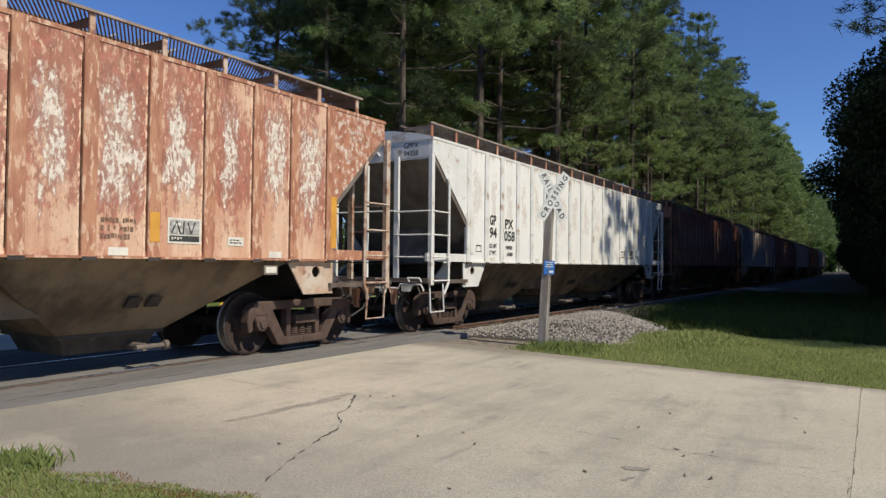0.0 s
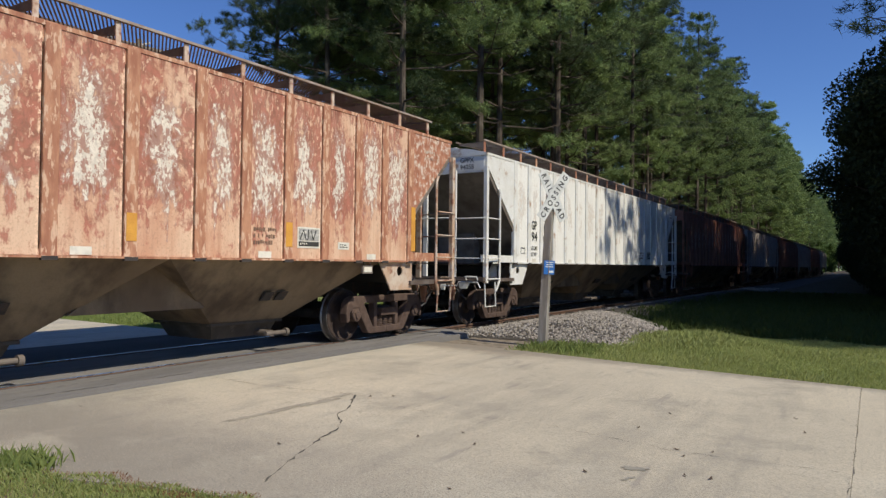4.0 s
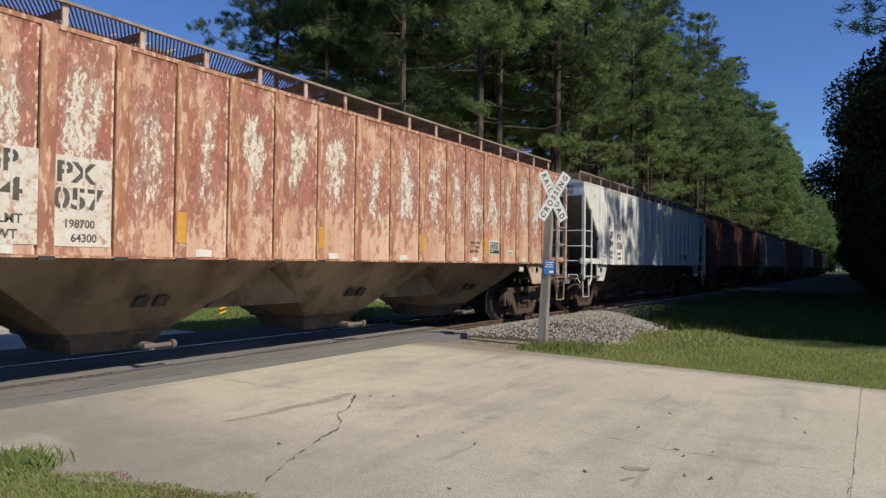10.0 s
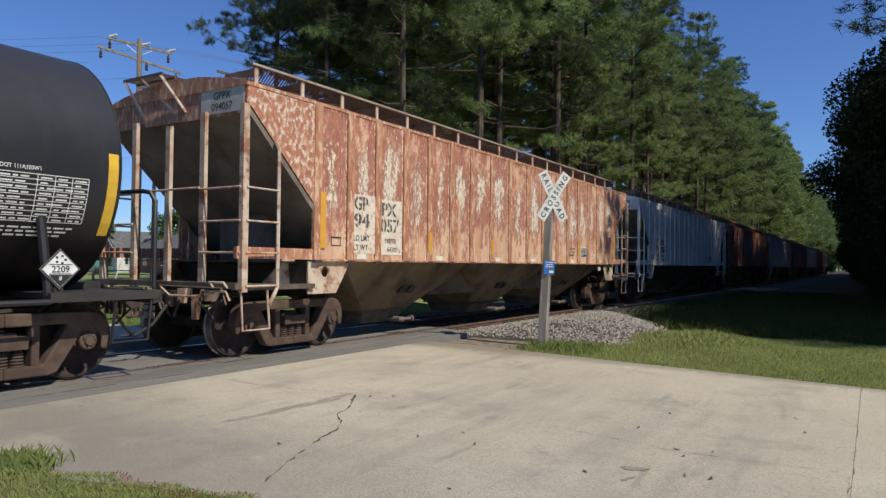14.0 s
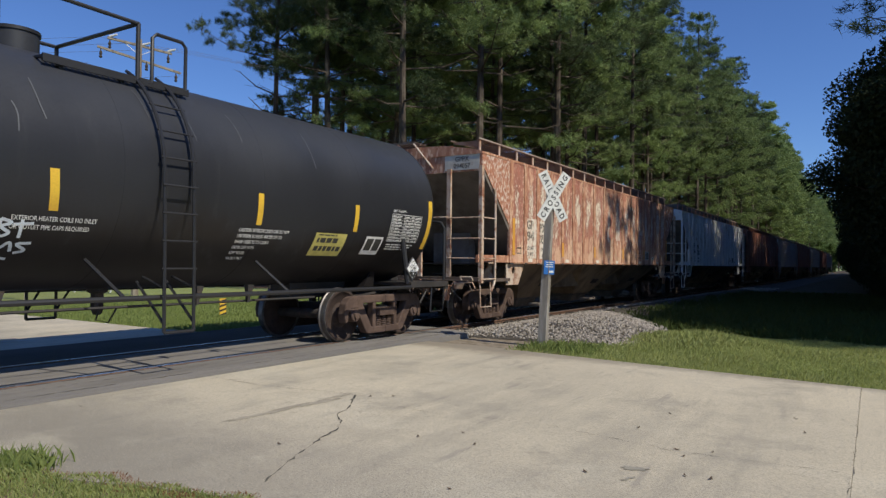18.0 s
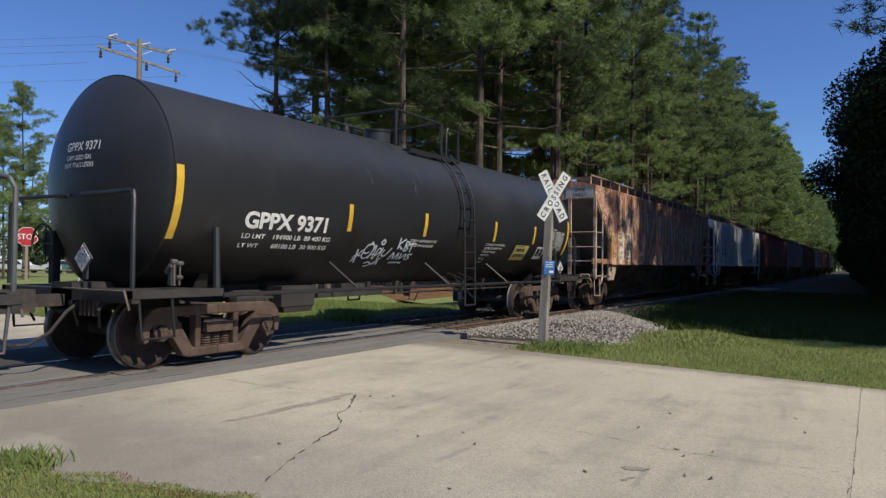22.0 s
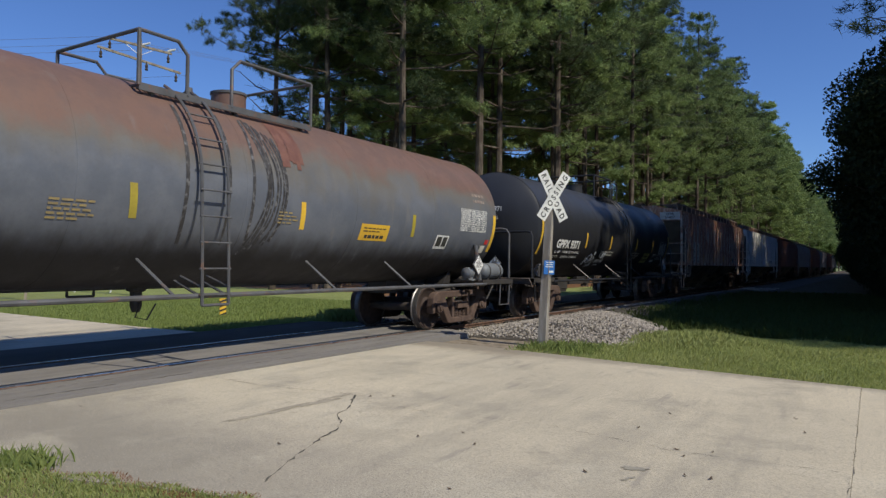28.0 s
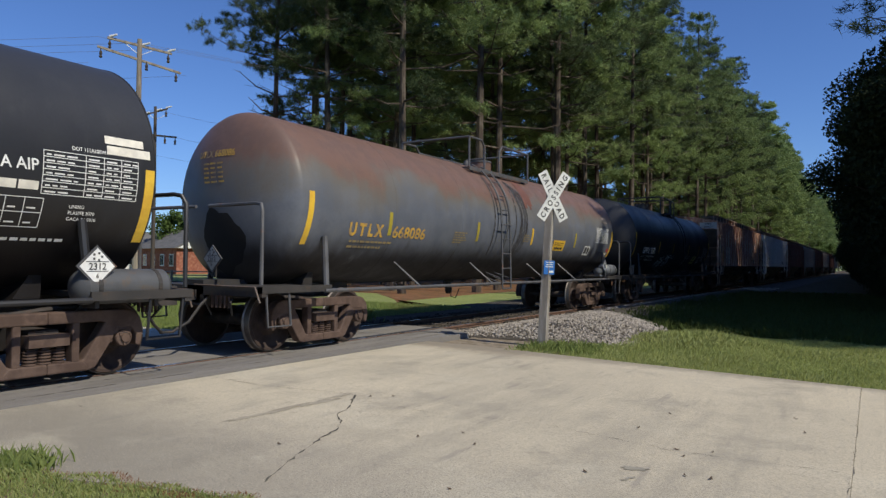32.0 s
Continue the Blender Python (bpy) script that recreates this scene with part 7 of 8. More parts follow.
def pole(name, label, x, y, h, arms, material, r=0.13):
    p = thing(name, label, "utility pole", group="poles beyond the road")
    bm = M()
    tube(bm, [(x, y, GZ - 0.3), (x + 0.02, y, h * 0.5), (x, y, h)], r, 10, r * 0.65)
    part("shaft", bm, material, p, "", None, True)
    for z, a, b, tilt in arms:
        bm = M()
        p0, p1 = up_right(x, y, z - tilt, 0.55 * a, a), up_right(x, y, z + tilt, 0.55 * b, b)
        tube(bm, [p0, p1], 0.065, 4)
        arm = part("crossarm", bm, material, p)
        upper = z == arms[0][0]
        for q in (0.04, 0.54, 0.94):
            c = [p0[i] + (p1[i] - p0[i]) * q for i in range(3)]
            if upper:
                bm = M()
                tube(bm, [(c[0], c[1], c[2] + 0.07), (c[0] + 0.26, c[1] + 0.16, c[2] + 0.16)], 0.055, 8, 0.04)
                part("insulator", bm, placard_white, arm, "white porcelain insulator")
            if q != 0.54 or not upper:
                c = [c[0] - (0.55 if q == 0.54 else 0) * (p0[0] - p1[0]) * 0.25, c[1], c[2]]
                bm = M()
                lathe(bm, [(c[2] - 0.44, 0.03), (c[2] - 0.40, 0.07), (c[2] - 0.32, 0.045), (c[2] - 0.24, 0.07), (c[2] - 0.14, 0.03), (c[2] - 0.05, 0.02)], "z", 10, (c[0], c[1], 0))
                part("hanging_insulator", bm, dark_iron, arm, "dark hanging insulator")
        for w in (-0.5, 0.5) if upper else ():
            bm = M()
            tube(bm, [up_right(x, y, z - 0.04 - 0.13 * w, 0.55 * w, w), (x, y, z - 0.42)], 0.016, 4)
            part("brace", bm, sign_white, arm)
    return p


big = pole("utility_pole", "grey wooden utility pole with two crossarms", -18.08, 18.01, 10.9, [(10.62, -1.10, 1.15, -0.15), (10.0, -1.42, 1.48, -0.34)], pole_wood, 0.15)
small = pole("utility_pole", "dark wooden utility pole with short crossarms", -25.0, 23.7, 9.9, [(9.6, -0.55, 0.55, 0.25), (8.3, -0.3, 1.0, 0.0)], pole_dark, 0.12)
wire_mat = plain("wire_grey", (0.12, 0.12, 0.13), 0.5)


def wire(a, b, sag):
    bm = M()
    a, b = Vector(a), Vector(b)
    tube(bm, [a.lerp(b, k / 16) - Vector((0, 0, sag * 4 * (k / 16) * (1 - k / 16))) for k in range(17)], 0.006, 4)
    solid("overhead_wire", bm, wire_mat, "thin sagging overhead wire", "wire", "wires of the pole line")


for a in (-1.4, 0.0, 1.4):
    top = up_right(-18.1, 18.0, 10.75, 0.55 * a, a)
    wire(top, (-62 + a, -12 + a, 10.6), 0.8)
    wire(top, (-2 + a, 64 + 3 * a, 14.0), 0.9)
for a, z in ((-1.7, 9.6), (1.7, 9.6)):
    wire(up_right(-18.1, 18.0, z, 0.55 * a, a), (-62 + a, -14 + a, 8.8), 0.9)
for z in (9.7, 8.4, 7.2):
    wire((-25.0, 23.7, z), (-14, 44, z - 0.6), 0.6)
    wire((-25.0, 23.7, z), (-70, 4, z - 0.3), 1.0)

stop = thing("stop_sign", "red octagonal stop sign on a grey post in the grass", "road sign", pose(-17.4, 13.2, GZ, 0, 0, 64))
bm = M()
oct_ = [(0.37 * math.cos(math.pi / 8 + k * math.pi / 4), 2.32 + 0.37 * math.sin(math.pi / 8 + k * math.pi / 4)) for k in range(8)]
prism(bm, oct_, "y", -0.045, -0.035)
part("rim", bm, sign_white, stop, "white rim of the sign")
bm = M()
oct_ = [(0.345 * math.cos(math.pi / 8 + k * math.pi / 4), 2.32 + 0.345 * math.sin(math.pi / 8 + k * math.pi / 4)) for k in range(8)]
prism(bm, oct_, "y", -0.052, -0.046)
sign_red = plain("sign_red", (0.52, 0.03, 0.035), 0.5)
part("face", bm, sign_red, stop, "red sign face")
part("lettering", words("STOP", 0.30, lambda u, v: (u, -0.056, 2.32 + v - 0.105), 0, 0.85, "CENTER"), sign_white, stop)
bm = M()
box(bm, -0.045, 0.045, -0.035, 0.01, -0.2, 2.6)
part("post", bm, pole_wood, stop)

marker = thing("hazard_marker", "small yellow and black striped marker post in the grass", "marker", pose(-6.14, 12.6, GZ, 0, 0, 70))
bm = M()
box(bm, -0.09, 0.09, -0.02, -0.01, 0.0, 0.50)
part("panel", bm, yellow_tape, marker)
for k in range(4):
    bm = M()
    prism(bm, [(-0.09, 0.02 + 0.12 * k), (0.09, 0.08 + 0.12 * k), (0.09, 0.13 + 0.12 * k), (-0.09, 0.07 + 0.12 * k)], "y", -0.026, -0.022)
    part("stripe", bm, sign_black, marker)

brick_wall = worn("red_brick", (0.32, 0.12, 0.08), (0.25, 0.09, 0.065), (0.40, 0.20, 0.14), 0.9, scale=2, fine=25)
shingle = worn("grey_shingles", (0.17, 0.165, 0.16), (0.12, 0.12, 0.12), None, 0.9, scale=2)
trim_white = plain("trim_white", (0.78, 0.78, 0.76), 0.6)
glass_dark = plain("dark_window_glass", (0.04, 0.05, 0.06), 0.08)
siding = worn("white_siding", (0.74, 0.74, 0.72), (0.66, 0.66, 0.64), None, 0.7)


def house(label, x, y, turn, w, d, h, wall_mat, gable_mat):
    hs = thing("house", label, "house", pose(x, y, GZ, 0, 0, turn), "houses beyond the road")
    bm = M()
    box(bm, -w / 2, w / 2, -d / 2, d / 2, 0, h)
    part("wall", bm, wall_mat, hs)
    bm = M()
    e = 0.4
    prism(bm, [(-d / 2 - e, h), (d / 2 + e, h), (0, h + d * 0.30)], "x", -w / 2 - 0.3, w / 2 + 0.3)
    part("roof", bm, shingle, hs)
    for s in (-1, 1):
        bm = M()
        prism(bm, [(-d / 2, h), (d / 2, h), (0, h + d * 0.28)], "x", *sorted((s * (w / 2 + 0.31), s * (w / 2 + 0.36))))
        part("gable", bm, gable_mat, hs)
    n = int(w / 2.6)
    for k in range(n):
        u = -w / 2 + (k + 0.5) * w / n
        for s in (-1, 1):
            bm = M()
            box(bm, u - 0.55, u + 0.55, *sorted((s * d / 2, s * (d / 2 + 0.05))), 0.85, 2.25)
            wd = part("window", bm, trim_white, hs)
            for a in (-0.24, 0.24):
                bm = M()
                box(bm, u + a - 0.2, u + a + 0.2, *sorted((s * (d / 2 + 0.052), s * (d / 2 + 0.06))), 0.98, 2.12)
                part("pane", bm, glass_dark, wd)
    for s in (-1, 1):
        bm = M()
        box(bm, *sorted((s * w / 2, s * (w / 2 + 0.05))), -0.55, 0.55, 0.85, 2.25)
        part("window", bm, trim_white, hs)
    return hs


house("red brick house with white trim and a grey roof", -62.3, 54.6, -14, 13.0, 8.0, 2.9, brick_wall, siding)
house("low white house with a grey gabled roof", -72.0, 56.5, 75, 11.0, 8.0, 2.8, siding, siding)


def parked_car(label, x, y, turn, paint_mat):
    c = thing("parked_car", label, "car", pose(x, y, GZ, 0, 0, turn), "cars parked beyond the road")
    bm = M()
    prism(bm, [(-2.2, 0.35), (2.2, 0.35), (2.25, 0.75), (1.3, 0.92), (0.7, 1.42), (-0.9, 1.45), (-1.6, 1.0), (-2.2, 0.9)], "y", -0.85, 0.85)
    part("body", bm, paint_mat, c)
    bm = M()
    prism(bm, [(1.15, 0.95), (0.65, 1.36), (-0.85, 1.39), (-1.4, 1.0)], "y", -0.87, 0.87)
    part("window", bm, glass_dark, c)
    for wx in (-1.4, 1.4):
        for s in (-1, 1):
            bm = M()
            lathe(bm, [(s * 0.70, 0.1), (s * 0.70, 0.33), (s * 0.88, 0.33), (s * 0.88, 0.1)], "y", 16, (wx, 0, 0.33))
            part("wheel", bm, sign_black, c)


car_white = plain("car_paint_white", (0.75, 0.76, 0.78), 0.25)
car_green = plain("car_paint_green", (0.10, 0.22, 0.18), 0.25)
for x, y, a, pm in ((-72, 34, 25, car_white), (-68.5, 38, 30, car_white), (-64.5, 41, 20, car_white), (-77, 31, 35, car_white), (-59.5, 40.5, 30, car_green)):
    parked_car("white car parked far beyond the road" if pm is car_white else "dark green car parked far beyond the road", x, y, a, pm)

fence = thing("guard_fence", "low grey two-rail fence beyond the road", "fence")
for k in range(12):
    bm = M()
    x, y = -52 + 2.6 * k, 22.0 + 1.35 * k
    box(bm, x - 0.06, x + 0.06, y - 0.06, y + 0.06, GZ, 0.75)
    part("fence_post", bm, pole_wood, fence)
for z in (0.35, 0.62):
    bm = M()
    tube(bm, [(-53, 21.5, z), (-22.2, 37.4, z)], 0.06, 4)
    part("fence_rail", bm, pole_wood, fence)
for x, y in ((-22.3, 17.8), (-20.8, 18.6)):
    bm = M()
    tube(bm, [(x, y, GZ), (x + 0.45, y + 0.25, 1.35)], 0.035, 6)
    solid("guy_guard", bm, trim_white, "slanted white plastic guard on a pole stay", "pole guard", "guards on the pole stays")

# ================= ballast, debris, cracks and grass =================
def stones(name, label, count, where, size, material, seed):
    rnd = np.random.RandomState(seed)
    base = np.array([(1, 0, 0), (-1, 0, 0), (0, 1, 0), (0, -1, 0), (0, 0, 1), (0, 0, -1)], float)
    tri = np.array([(0, 2, 4), (2, 1, 4), (1, 3, 4), (3, 0, 4), (2, 0, 5), (1, 2, 5), (3, 1, 5), (0, 3, 5)])
    vs, fs = [], []
    for k in range(count):
        x, y, z = where(rnd)
        m = np.array(Euler(rnd.uniform(0, 6.28, 3)).to_matrix())
        s = size * rnd.uniform(0.6, 1.35)
        v = (base * rnd.uniform(0.65, 1.2, (6, 1)) * s) @ m.T + (x, y, z)
        fs.append(tri + 6 * k)
        vs.append(v)
    me = mesh_from(np.concatenate(vs).tolist(), np.concatenate(fs).tolist(), name, material)
    ob = solid(name, me, material, label, "stones", kind="stuff")
    return ob


def bank_height(x, y):
    """Height of the loose ballast bank on the near side of the track."""
    edge = 4.9 + 0.35 * math.sin(y * 1.3) - 0.22 * min(8, max(0, y - 15))
    q = min(1, max(0, (edge - x) / (edge - 1.6)))
    rise = min(1.0, max(0.0, (y - 12.1) / 1.6))
    return GZ + 0.01 + min(1.0, max(0.0, (x - 0.95) / 1.3)) * (0.16 * min(1, q * 1.6) + 0.17 * math.sin(math.pi * min(1, q * 1.1)) * math.exp(-((y - 15.5) / 2.8) ** 2)) * rise


bm = M()
nx, ny = 24, 70
g = [[bm.verts.new((1.0 + 4.4 * i / nx, 12.2 + 32 * j / ny, bank_height(1.0 + 4.4 * i / nx, 12.2 + 32 * j / ny) - (0.12 if i == nx else 0))) for j in range(ny + 1)] for i in range(nx + 1)]
for i in range(nx):
    for j in range(ny):
        bm.faces.new((g[i][j], g[i + 1][j], g[i + 1][j + 1], g[i][j + 1]))
solid("ballast_bank", bm, shade_ballast, "loose bank of grey crushed stone", "ballast", kind="structure")


def on_bank(r):
    y = 12.3 + 6.2 * r.uniform() ** 0.8
    x = r.uniform(1.0, 5.0 - 0.22 * min(8, max(0, y - 15)))
    return x, y, bank_height(x, y) + 0.012


stone_mat = Mat("ballast_stones", 0.9)
gi = stone_mat.t.nodes.new("ShaderNodeNewGeometry").outputs["Random Per Island"]
stone_mat.color(stone_mat.mix(gi, (0.185, 0.160, 0.132), (0.43, 0.385, 0.325)))
stones("ballast_stones", "pale grey crushed stones of the ballast bank", 11000, on_bank, 0.029, stone_mat.m, 11)
stones("ballast_stones", "grey crushed stones between the rails", 1800, lambda r: (r.uniform(-2.0, 1.0), r.uniform(12.8, 26), -0.085), 0.035, shade_ballast, 12)
stones("ballast_stones", "grey crushed stones along the shaded track", 5200, lambda r: (r.uniform(1.0, 3.3), 17.5 + 34 * r.uniform() ** 1.2, -0.080), 0.045, stone_mat.m, 13)

crack_dark = plain("crack_shadow", (0.10, 0.09, 0.075), 0.95)


def crack(pts, w, seed, z=-0.0265):
    rnd = random.Random(seed)
    bm = M()
    line = []
    for a, b in zip(pts, pts[1:]):
        n = max(2, int(math.dist(a, b) / 0.06))
        for k in range(n):
            t = k / n
            line.append((a[0] + (b[0] - a[0]) * t + rnd.uniform(-0.014, 0.014), a[1] + (b[1] - a[1]) * t + rnd.uniform(-0.014, 0.014)))
    rows = []
    for i, p in enumerate(line):
        q = line[min(i + 1, len(line) - 1)]
        o = line[max(i - 1, 0)]
        d = math.dist(q, o) or 1
        ww = w * (0.05 + 1.25 * rnd.uniform(0, 1) ** 1.6) * 0.5
        n_ = (-(q[1] - o[1]) / d * ww, (q[0] - o[0]) / d * ww)
        rows.append([bm.verts.new((p[0] + s * n_[0], p[1] + s * n_[1], z)) for s in (-1, 1)])
    for a, b in zip(rows, rows[1:]):
        bm.faces.new((a[0], a[1], b[1], b[0]))
    solid("road_crack", bm, crack_dark, "dark jagged crack in the concrete", "crack", kind="structure")


crack([(4.04, 5.75), (4.24, 5.45), (4.40, 5.21), (4.50, 4.93), (4.69, 4.76), (4.86, 4.5), (4.93, 4.27), (5.06, 3.94), (5.22, 3.54), (5.43, 3.12)], 0.024, 1)
crack([(1.80, 5.67), (2.74, 5.60), (3.38, 5.68), (3.8, 5.77), (4.04, 5.75)], 0.010, 2)
crack([(4.75, 5.54), (5.34, 5.49), (5.81, 5.62), (6.35, 5.64), (6.89, 5.54), (7.46, 5.42), (8.56, 5.52)], 0.006, 3)
crack([(8.591, 1.4), (8.589, 5.0), (8.592, 9.55)], 0.004, 4)
crack([(1.50, -6.0), (1.47, 2.0), (1.52, 7.0), (1.46, 11.9)], 0.022, 5, -0.0085)
crack([(1.12, -6.0), (1.15, 3.0), (1.10, 8.0), (1.14, 12.3)], 0.016, 6, -0.0085)
crack([(0.86, -6.0), (0.85, 12.5)], 0.03, 7, -0.0085)
stain_mat = worn("oil_stain", (0.25, 0.23, 0.185), (0.32, 0.295, 0.24), None, 0.85, scale=9)


def blot(x, y, rx, ry, turn, seed, mat_, name, label, z=-0.0262):
    rnd = random.Random(seed)
    bm = M()
    c, s = math.cos(turn), math.sin(turn)
    ring = []
    for k in range(26):
        a = 2 * math.pi * k / 26
        r = rnd.uniform(0.55, 1.15)
        u, v = rx * r * math.cos(a), ry * r * math.sin(a)
        ring.append(bm.verts.new((x + c * u - s * v, y + s * u + c * v, z)))
    bm.faces.new(ring)
    solid(name, bm, mat_, label, "stain", kind="structure")


for k, (x, y, rx, ry, a) in enumerate(((7.31, 4.80, 0.10, 0.05, 0.3), (7.34, 4.55, 0.09, 0.02, 1.2))):
    blot(x, y, rx, ry, a, k, stain_mat, "oil_stain", "dull dark stain on the concrete")
scuff_mat = worn("grey_scuff", (0.33, 0.295, 0.235), (0.40, 0.36, 0.285), None, 0.9, scale=7)
for k in range(5):
    u = k / 4
    blot(3.90 + u * 0.07 + 0.04 * math.sin(9 * k), 4.42 + u * 1.13, 0.30, 0.035 + 0.02 * (k % 2), 1.51, 30 + k, scuff_mat, "scuff_mark", "long dull grey scuff on the concrete", -0.0264 + 0.0002 * k)
leaf_brown = plain("dry_leaf", (0.09, 0.06, 0.04), 0.8)
for k, (x, y) in enumerate(((6.98, 6.01), (7.07, 6.75), (7.44, 5.47), (7.52, 5.31), (7.68, 5.54), (7.05, 4.53), (7.8, 4.85), (7.64, 4.82), (6.47, 3.71), (5.82, 4.99), (6.07, 4.73), (4.41, 5.93), (4.21, 5.79), (5.57, 4.68), (8.22, 6.64), (8.1, 7.2), (2.26, 3.8), (4.82, 3.88))):
    rr = random.Random(k)
    bm = M()
    l, w, a = rr.uniform(0.018, 0.038), rr.uniform(0.008, 0.014), rr.uniform(0, 3.1)
    ring = [(l, 0, 0.012), (0.3 * l, w, 0.002), (-l, 0.2 * w, 0.010), (-0.2 * l, -w, 0.001)]
    vs = [bm.verts.new((x + math.cos(a) * p[0] - math.sin(a) * p[1], y + math.sin(a) * p[0] + math.cos(a) * p[1], -0.027 + p[2])) for p in ring]
    bm.faces.new((vs[0], vs[1], vs[3]))
    bm.faces.new((vs[1], vs[2], vs[3]))
    solid("dry_leaf", bm, leaf_brown, "curled brown leaf on the concrete", "leaf", "dry leaves on the road")


def blades(name, label, count, where, h, seed, material=None, w=0.006):
    """Grass as single narrow bent blades."""
    rnd = np.random.RandomState(seed)
    p = np.array([where(rnd) for _ in range(count)])
    a = rnd.uniform(0, 2 * math.pi, count)
    hh = h * rnd.uniform(0.45, 1.25, count) * p[:, 3]
    bend = hh * rnd.uniform(0.1, 0.75, count)
    side = np.stack([-np.sin(a), np.cos(a), np.zeros(count)], 1) * w
    tip = p[:, :3] + np.stack([np.cos(a) * bend, np.sin(a) * bend, hh], 1)
    mid = p[:, :3] + np.stack([np.cos(a) * bend * 0.3, np.sin(a) * bend * 0.3, hh * 0.6], 1)
    v = np.stack([p[:, :3] - side, p[:, :3] + side, mid + side * 0.7, tip, mid - side * 0.7], 1).reshape(-1, 3)
    f = np.arange(count * 5).reshape(-1, 5)
    solid(name, mesh_from(v.tolist(), f.tolist(), name, material or blade_mat), material or blade_mat, label, "grass", kind="stuff")


def lawn_edge(x):
    return 9.60 + 0.035 * math.sin(7 * x) + 0.02 * math.sin(19 * x) + (0.118 * (8.57 - x) if x < 8.57 else -0.06 * (x - 8.57))


def on_lawn(r):
    while True:
        x = r.uniform(1.9, 16.0)
        y = lawn_edge(x) + 7.5 * r.uniform() ** 1.5 - 0.05
        if x < 4.7 - 0.05 * (y - 12) and y > 12.4 and r.uniform() < 0.96:
            continue
        if x < 3.5 and y < 13.5 or x < 4.3 and y < 13.0 and r.uniform() < 0.75:
            continue
        tall = 1.0 + (1.8 * math.exp(-((x - 5.6) / 0.8) ** 2 - ((y - 14.2) / 1.5) ** 2)) + 0.4 * math.sin(3 * x) * math.sin(2.3 * y)
        return x, y, GZ, max(0.5, tall)


blades("lawn_grass", "short green mown grass beside the road", 115000, on_lawn, 0.070, 21, lawn_blade, w=0.0048)
blades("shaded_grass", "long grass coloured dark for the shade of the trees", 45000, lambda r: (r.uniform(2.3, 14.0), 15.5 + 26 * r.uniform() ** 1.4, GZ, 1.0 + 0.5 * r.uniform()), 0.16, 27, shade_blade, w=0.013)


def road_lip(x):
    wave = 0.035 * math.sin(4.3 * x + 1.0) + 0.02 * math.sin(13 * x)
    return wave + (2.38 + 0.21 * (x - 3.44) + 0.10 * max(0, x - 4.3) if x < 5.55 else 2.95 - 0.85 * (x - 5.55))


def in_corner(r):
    x = r.uniform(2.0, 6.6)
    y = road_lip(x) + 0.03 * math.sin(9 * x) + 0.0 - 1.6 * r.uniform() ** 1.5
    t = 1.0 + 0.9 * math.exp(-((x - 3.75) / 0.35) ** 2 - ((y - 2.5) / 0.3) ** 2)
    return x, y, -0.055, t


blades("verge_grass", "tufted green grass at the edge of the road", 11000, in_corner, 0.045, 22, w=0.0030)
blades("dry_verge_grass", "pale dry grass among the green at the edge of the road", 17000, in_corner, 0.045, 28, lawn_blade, w=0.0028)
blades("grass_tuft", "taller tuft of green grass beside the road", 500, lambda r: (3.80 + 0.10 * r.normal(), 2.50 + 0.08 * r.normal(), -0.05, 1.0), 0.12, 29, blade_mat, w=0.004)
blades("roadside_grass", "mown green grass around the roadside", 26000, lambda r: (r.uniform(1.9, 13.0), 0.9 - 6.5 * r.uniform(), -0.055, 1.0), 0.05, 30, w=0.004)
verge_dirt = worn("verge_dirt", (0.21, 0.165, 0.10), (0.155, 0.135, 0.07), (0.12, 0.14, 0.05), 0.95, scale=6, fine=70, thr=0.5, bump=0.6)
dry_blade = leaf_mat("dry_grass", (0.30, 0.215, 0.11), (0.20, 0.135, 0.07), (0.22, 0.20, 0.08), 0.1)
straw_mat = leaf_mat("pine_straw", (0.32, 0.17, 0.09), (0.21, 0.11, 0.06), (0.27, 0.14, 0.075), 0.1)


def straw_spot(r):
    x = r.uniform(2.4, 6.2)
    thick = 0.5 + 0.5 * math.sin(5.1 * x + 0.6) * math.sin(2.3 * x)
    return x, road_lip(x) + 0.03 * math.sin(9 * x) + 0.02 + 0.09 * thick - abs(r.normal()) * 0.09, -0.05, r.uniform(0.2, 0.6)


blades("pine_straw", "reddish pine straw along the edge of the road", 6500, straw_spot, 0.06, 23, straw_mat, 0.004)
blades("dry_lawn_edge", "dry straw-coloured grass along the edge of the lawn", 9000, lambda r: (lambda x: (x, lawn_edge(x) + 0.045 * r.normal() - 0.03, GZ, r.uniform(0.5, 1.0)))(r.uniform(3.0, 16.0)), 0.045, 31, dry_blade, 0.005)
blades("track_weeds", "green weeds beside the crossing", 1800, lambda r: (-2.9 + 0.28 * r.normal(), 13.8 + 0.25 * r.normal(), GZ, 1.0), 0.27, 24, w=0.012)
blades("track_weeds", "green weeds beside the ballast", 1100, lambda r: (r.uniform(3.5, 4.8), 11.3 + 0.35 * r.normal(), GZ, 1.0), 0.14, 25, w=0.007)
blades("far_grass", "sunlit green grass beyond the crossing", 46000, lambda r: (r.uniform(-16, -2.75), 9.3 + 11.0 * r.uniform() ** 1.2, GZ, 1.0), 0.10, 26, w=0.012)
bm = M()
prism(bm, [(-2.6, 17.5), (-5.2, 18.5), (-7.0, 22.0), (-8, 30), (-8, 160), (-30, 160), (-26, 28), (-12, 27), (-8.0, 23), (-6.0, 20.5), (-4.1, 20.5), (-4.1, 160), (-2.6, 160)][:11], "z", GZ - 0.05, GZ + 0.006)
solid("pine_straw_floor", bm, straw_soil, "reddish pine straw on the ground under the pines", "ground", kind="structure")


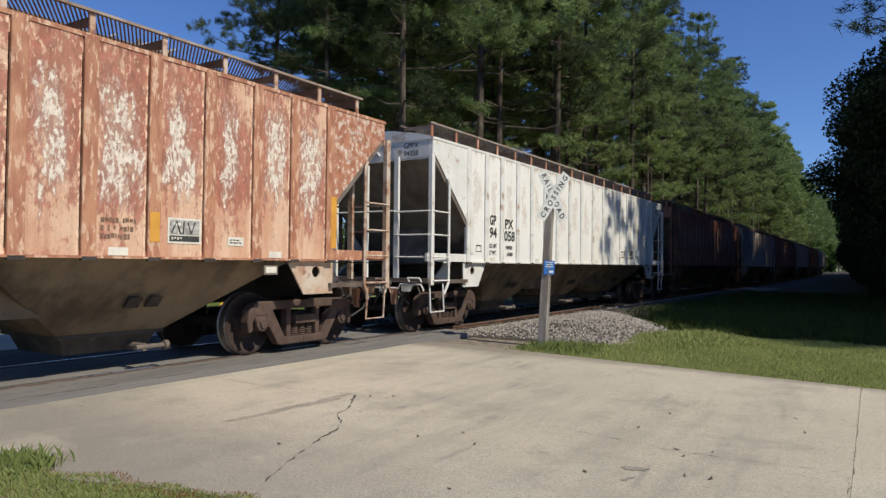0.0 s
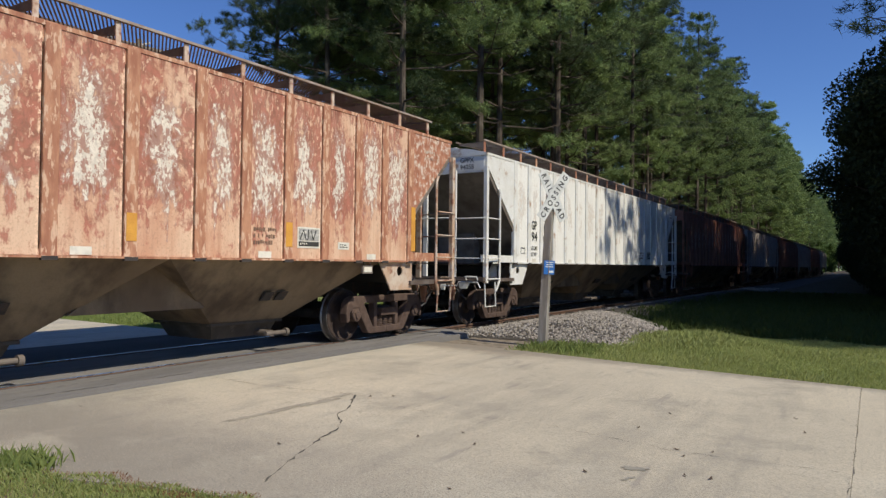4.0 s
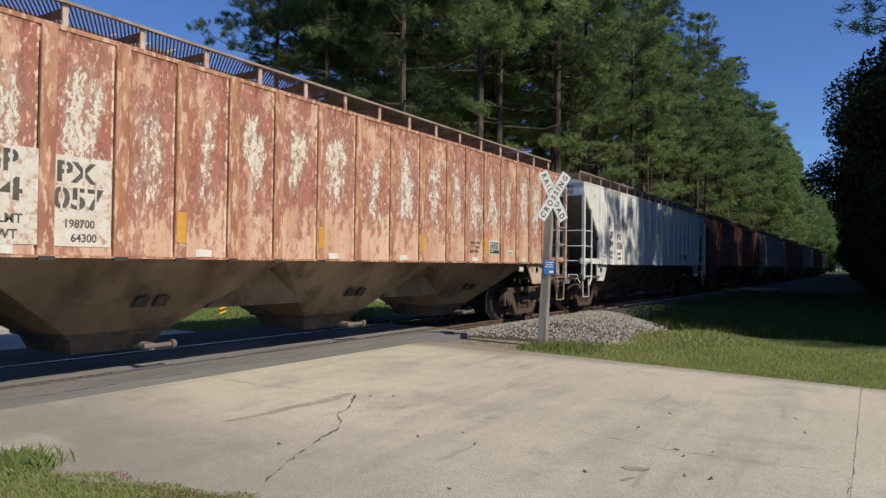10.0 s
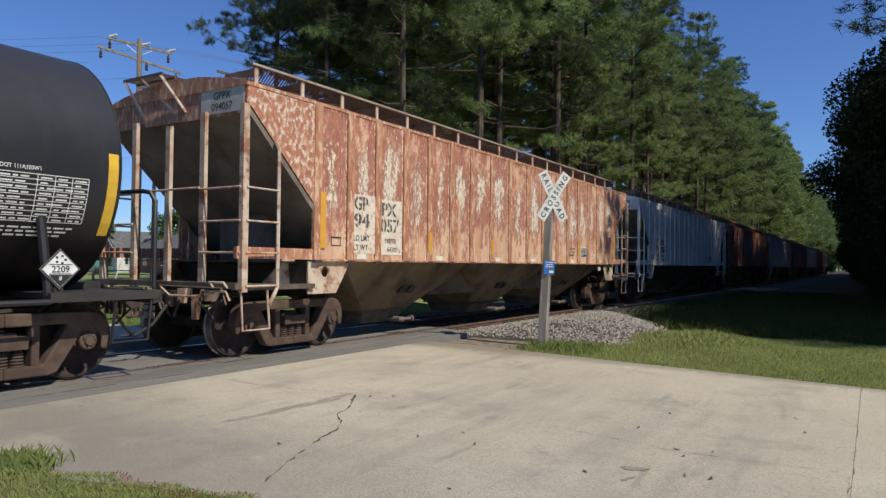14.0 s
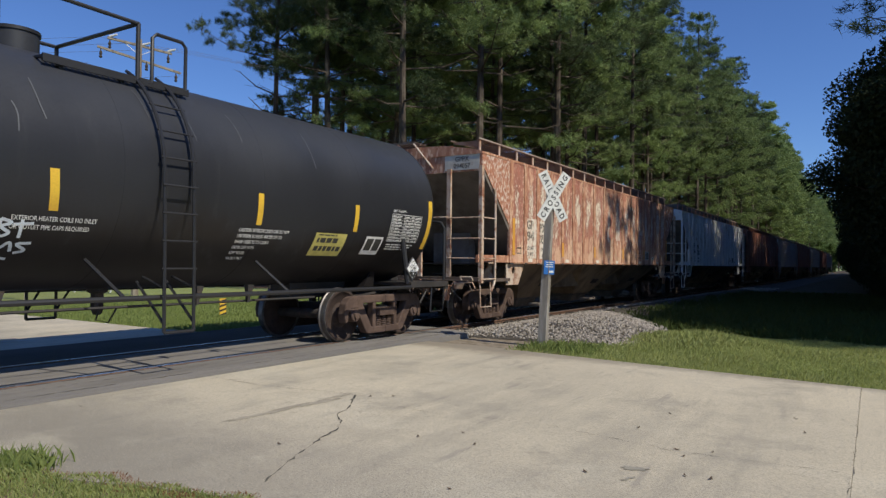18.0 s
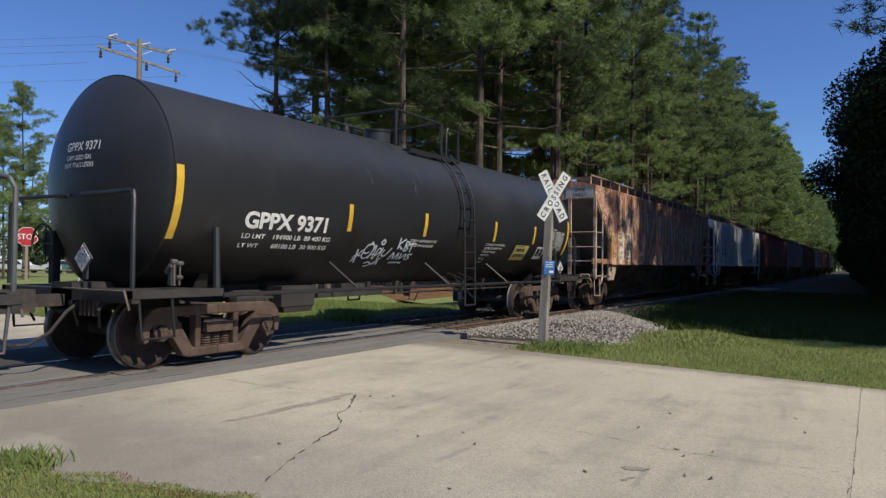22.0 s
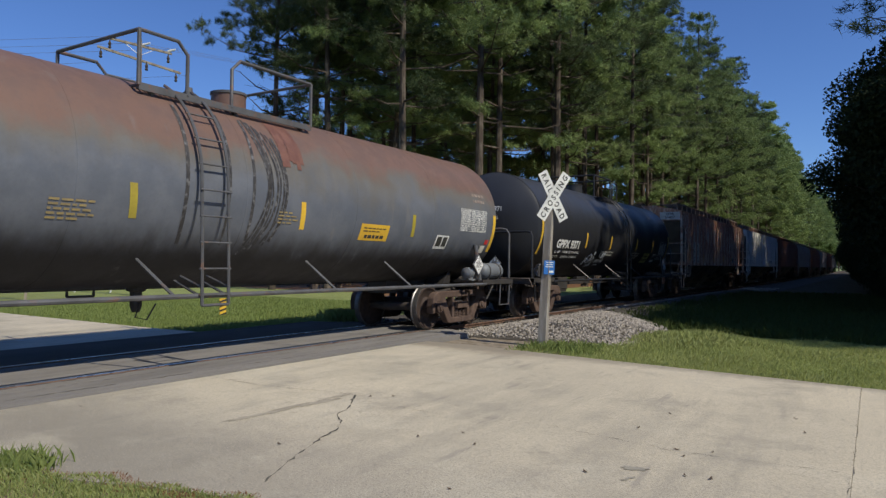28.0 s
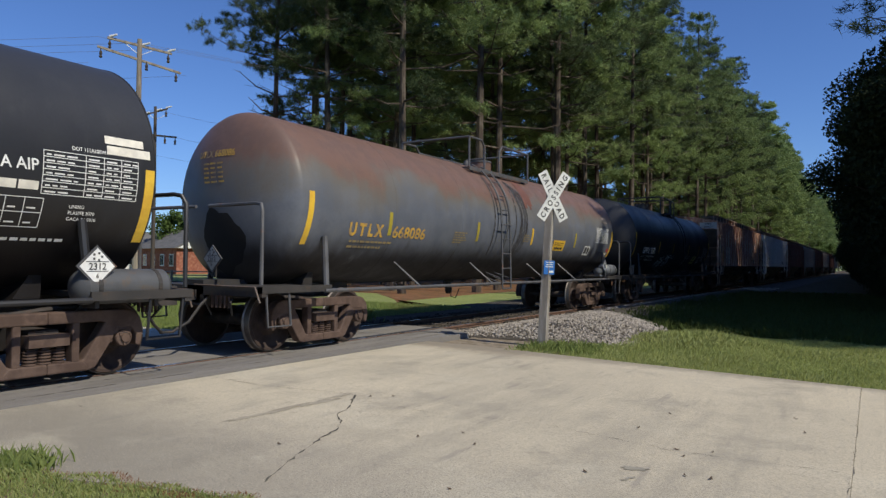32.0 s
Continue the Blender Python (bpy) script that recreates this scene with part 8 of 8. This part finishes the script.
bm = M()
prism(bm, [(-2.0, -3.0), (9.5, -3.0), (8.5, 1.0), (6.3, 2.25), (5.8, 2.68), (5.55, 2.90), (4.9, 2.74), (4.3, 2.56), (3.75, 2.44), (3.3, 2.34), (1.8, 2.05), (1.8, -3.0)][:-1], "z", GZ - 0.05, -0.05)
solid("verge_soil", bm, verge_dirt, "grassy soil verge beside the road", "ground", kind="structure")


# dark sheet laid where the trees shade the lawn; its colour carries the shade
floor_shade = worn("shade_dark_ground", (0.07, 0.055, 0.035), (0.045, 0.038, 0.026), (0.10, 0.085, 0.05), 0.95, scale=1.5, fine=30, bump=0.6)
bm = M()
prism(bm, [(3.6, 19.5), (4.4, 17.6), (5.6, 16.2), (7.0, 15.6), (9.0, 15.7), (12.0, 16.2), (30, 16.0), (30, 330), (3.2, 330)], "z", GZ - 0.05, GZ + 0.008)
solid("woodland_floor", bm, floor_shade, "ground under the trees, coloured dark for their shade", "ground", kind="structure")
# strip laid over the shoulder to darken it like the canopy's shade
bm = M()
prism(bm, [(1.85, 20.0), (2.6, 18.8), (3.9, 18.6), (3.9, 330), (1.85, 330)], "z", GZ - 0.05, -0.088)
solid("trackside_soil", bm, shade_ballast, "ballast shoulder in a colour darkened for the shade", "ground", kind="structure")
dirt = worn("gravelly_dirt", (0.30, 0.25, 0.19), (0.22, 0.18, 0.13), (0.13, 0.11, 0.08), 0.95, scale=5, fine=50, bump=0.6)
bm = M()
prism(bm, [(1.8, 10.3), (2.6, 10.28), (3.6, 10.18), (4.6, 10.06), (4.9, 10.5), (4.5, 11.2), (4.7, 12.0), (4.2, 12.6), (3.0, 12.7), (1.8, 12.6)], "z", GZ - 0.05, GZ + 0.012)
solid("dirt_verge", bm, dirt, "gravelly brown dirt between the road and the ballast", "ground", kind="structure")


# ================= movement =================
def motions():
    steps = [k * 0.2 for k in range(161)]
    where = [float(np.interp(t, range(33), TRAVEL)) for t in steps]
    for _ in range(6):
        where = [where[0]] + [0.25 * a + 0.5 * b + 0.25 * c for a, b, c in zip(where, where[1:], where[2:])] + [where[-1]]
    for car, y in CARS:
        walk(car, [(t, pose(0, y + s, 0)) for t, s in zip(steps[::5], where[::5])])
        for ob in car.children:
            if ob.name.startswith("wheelset"):
                p = ob.matrix_basis.translation.copy()
                walk(ob, [(t, pose(p.x, p.y, p.z, -math.degrees(s / 0.457))) for t, s in zip(steps, where)])


motions()
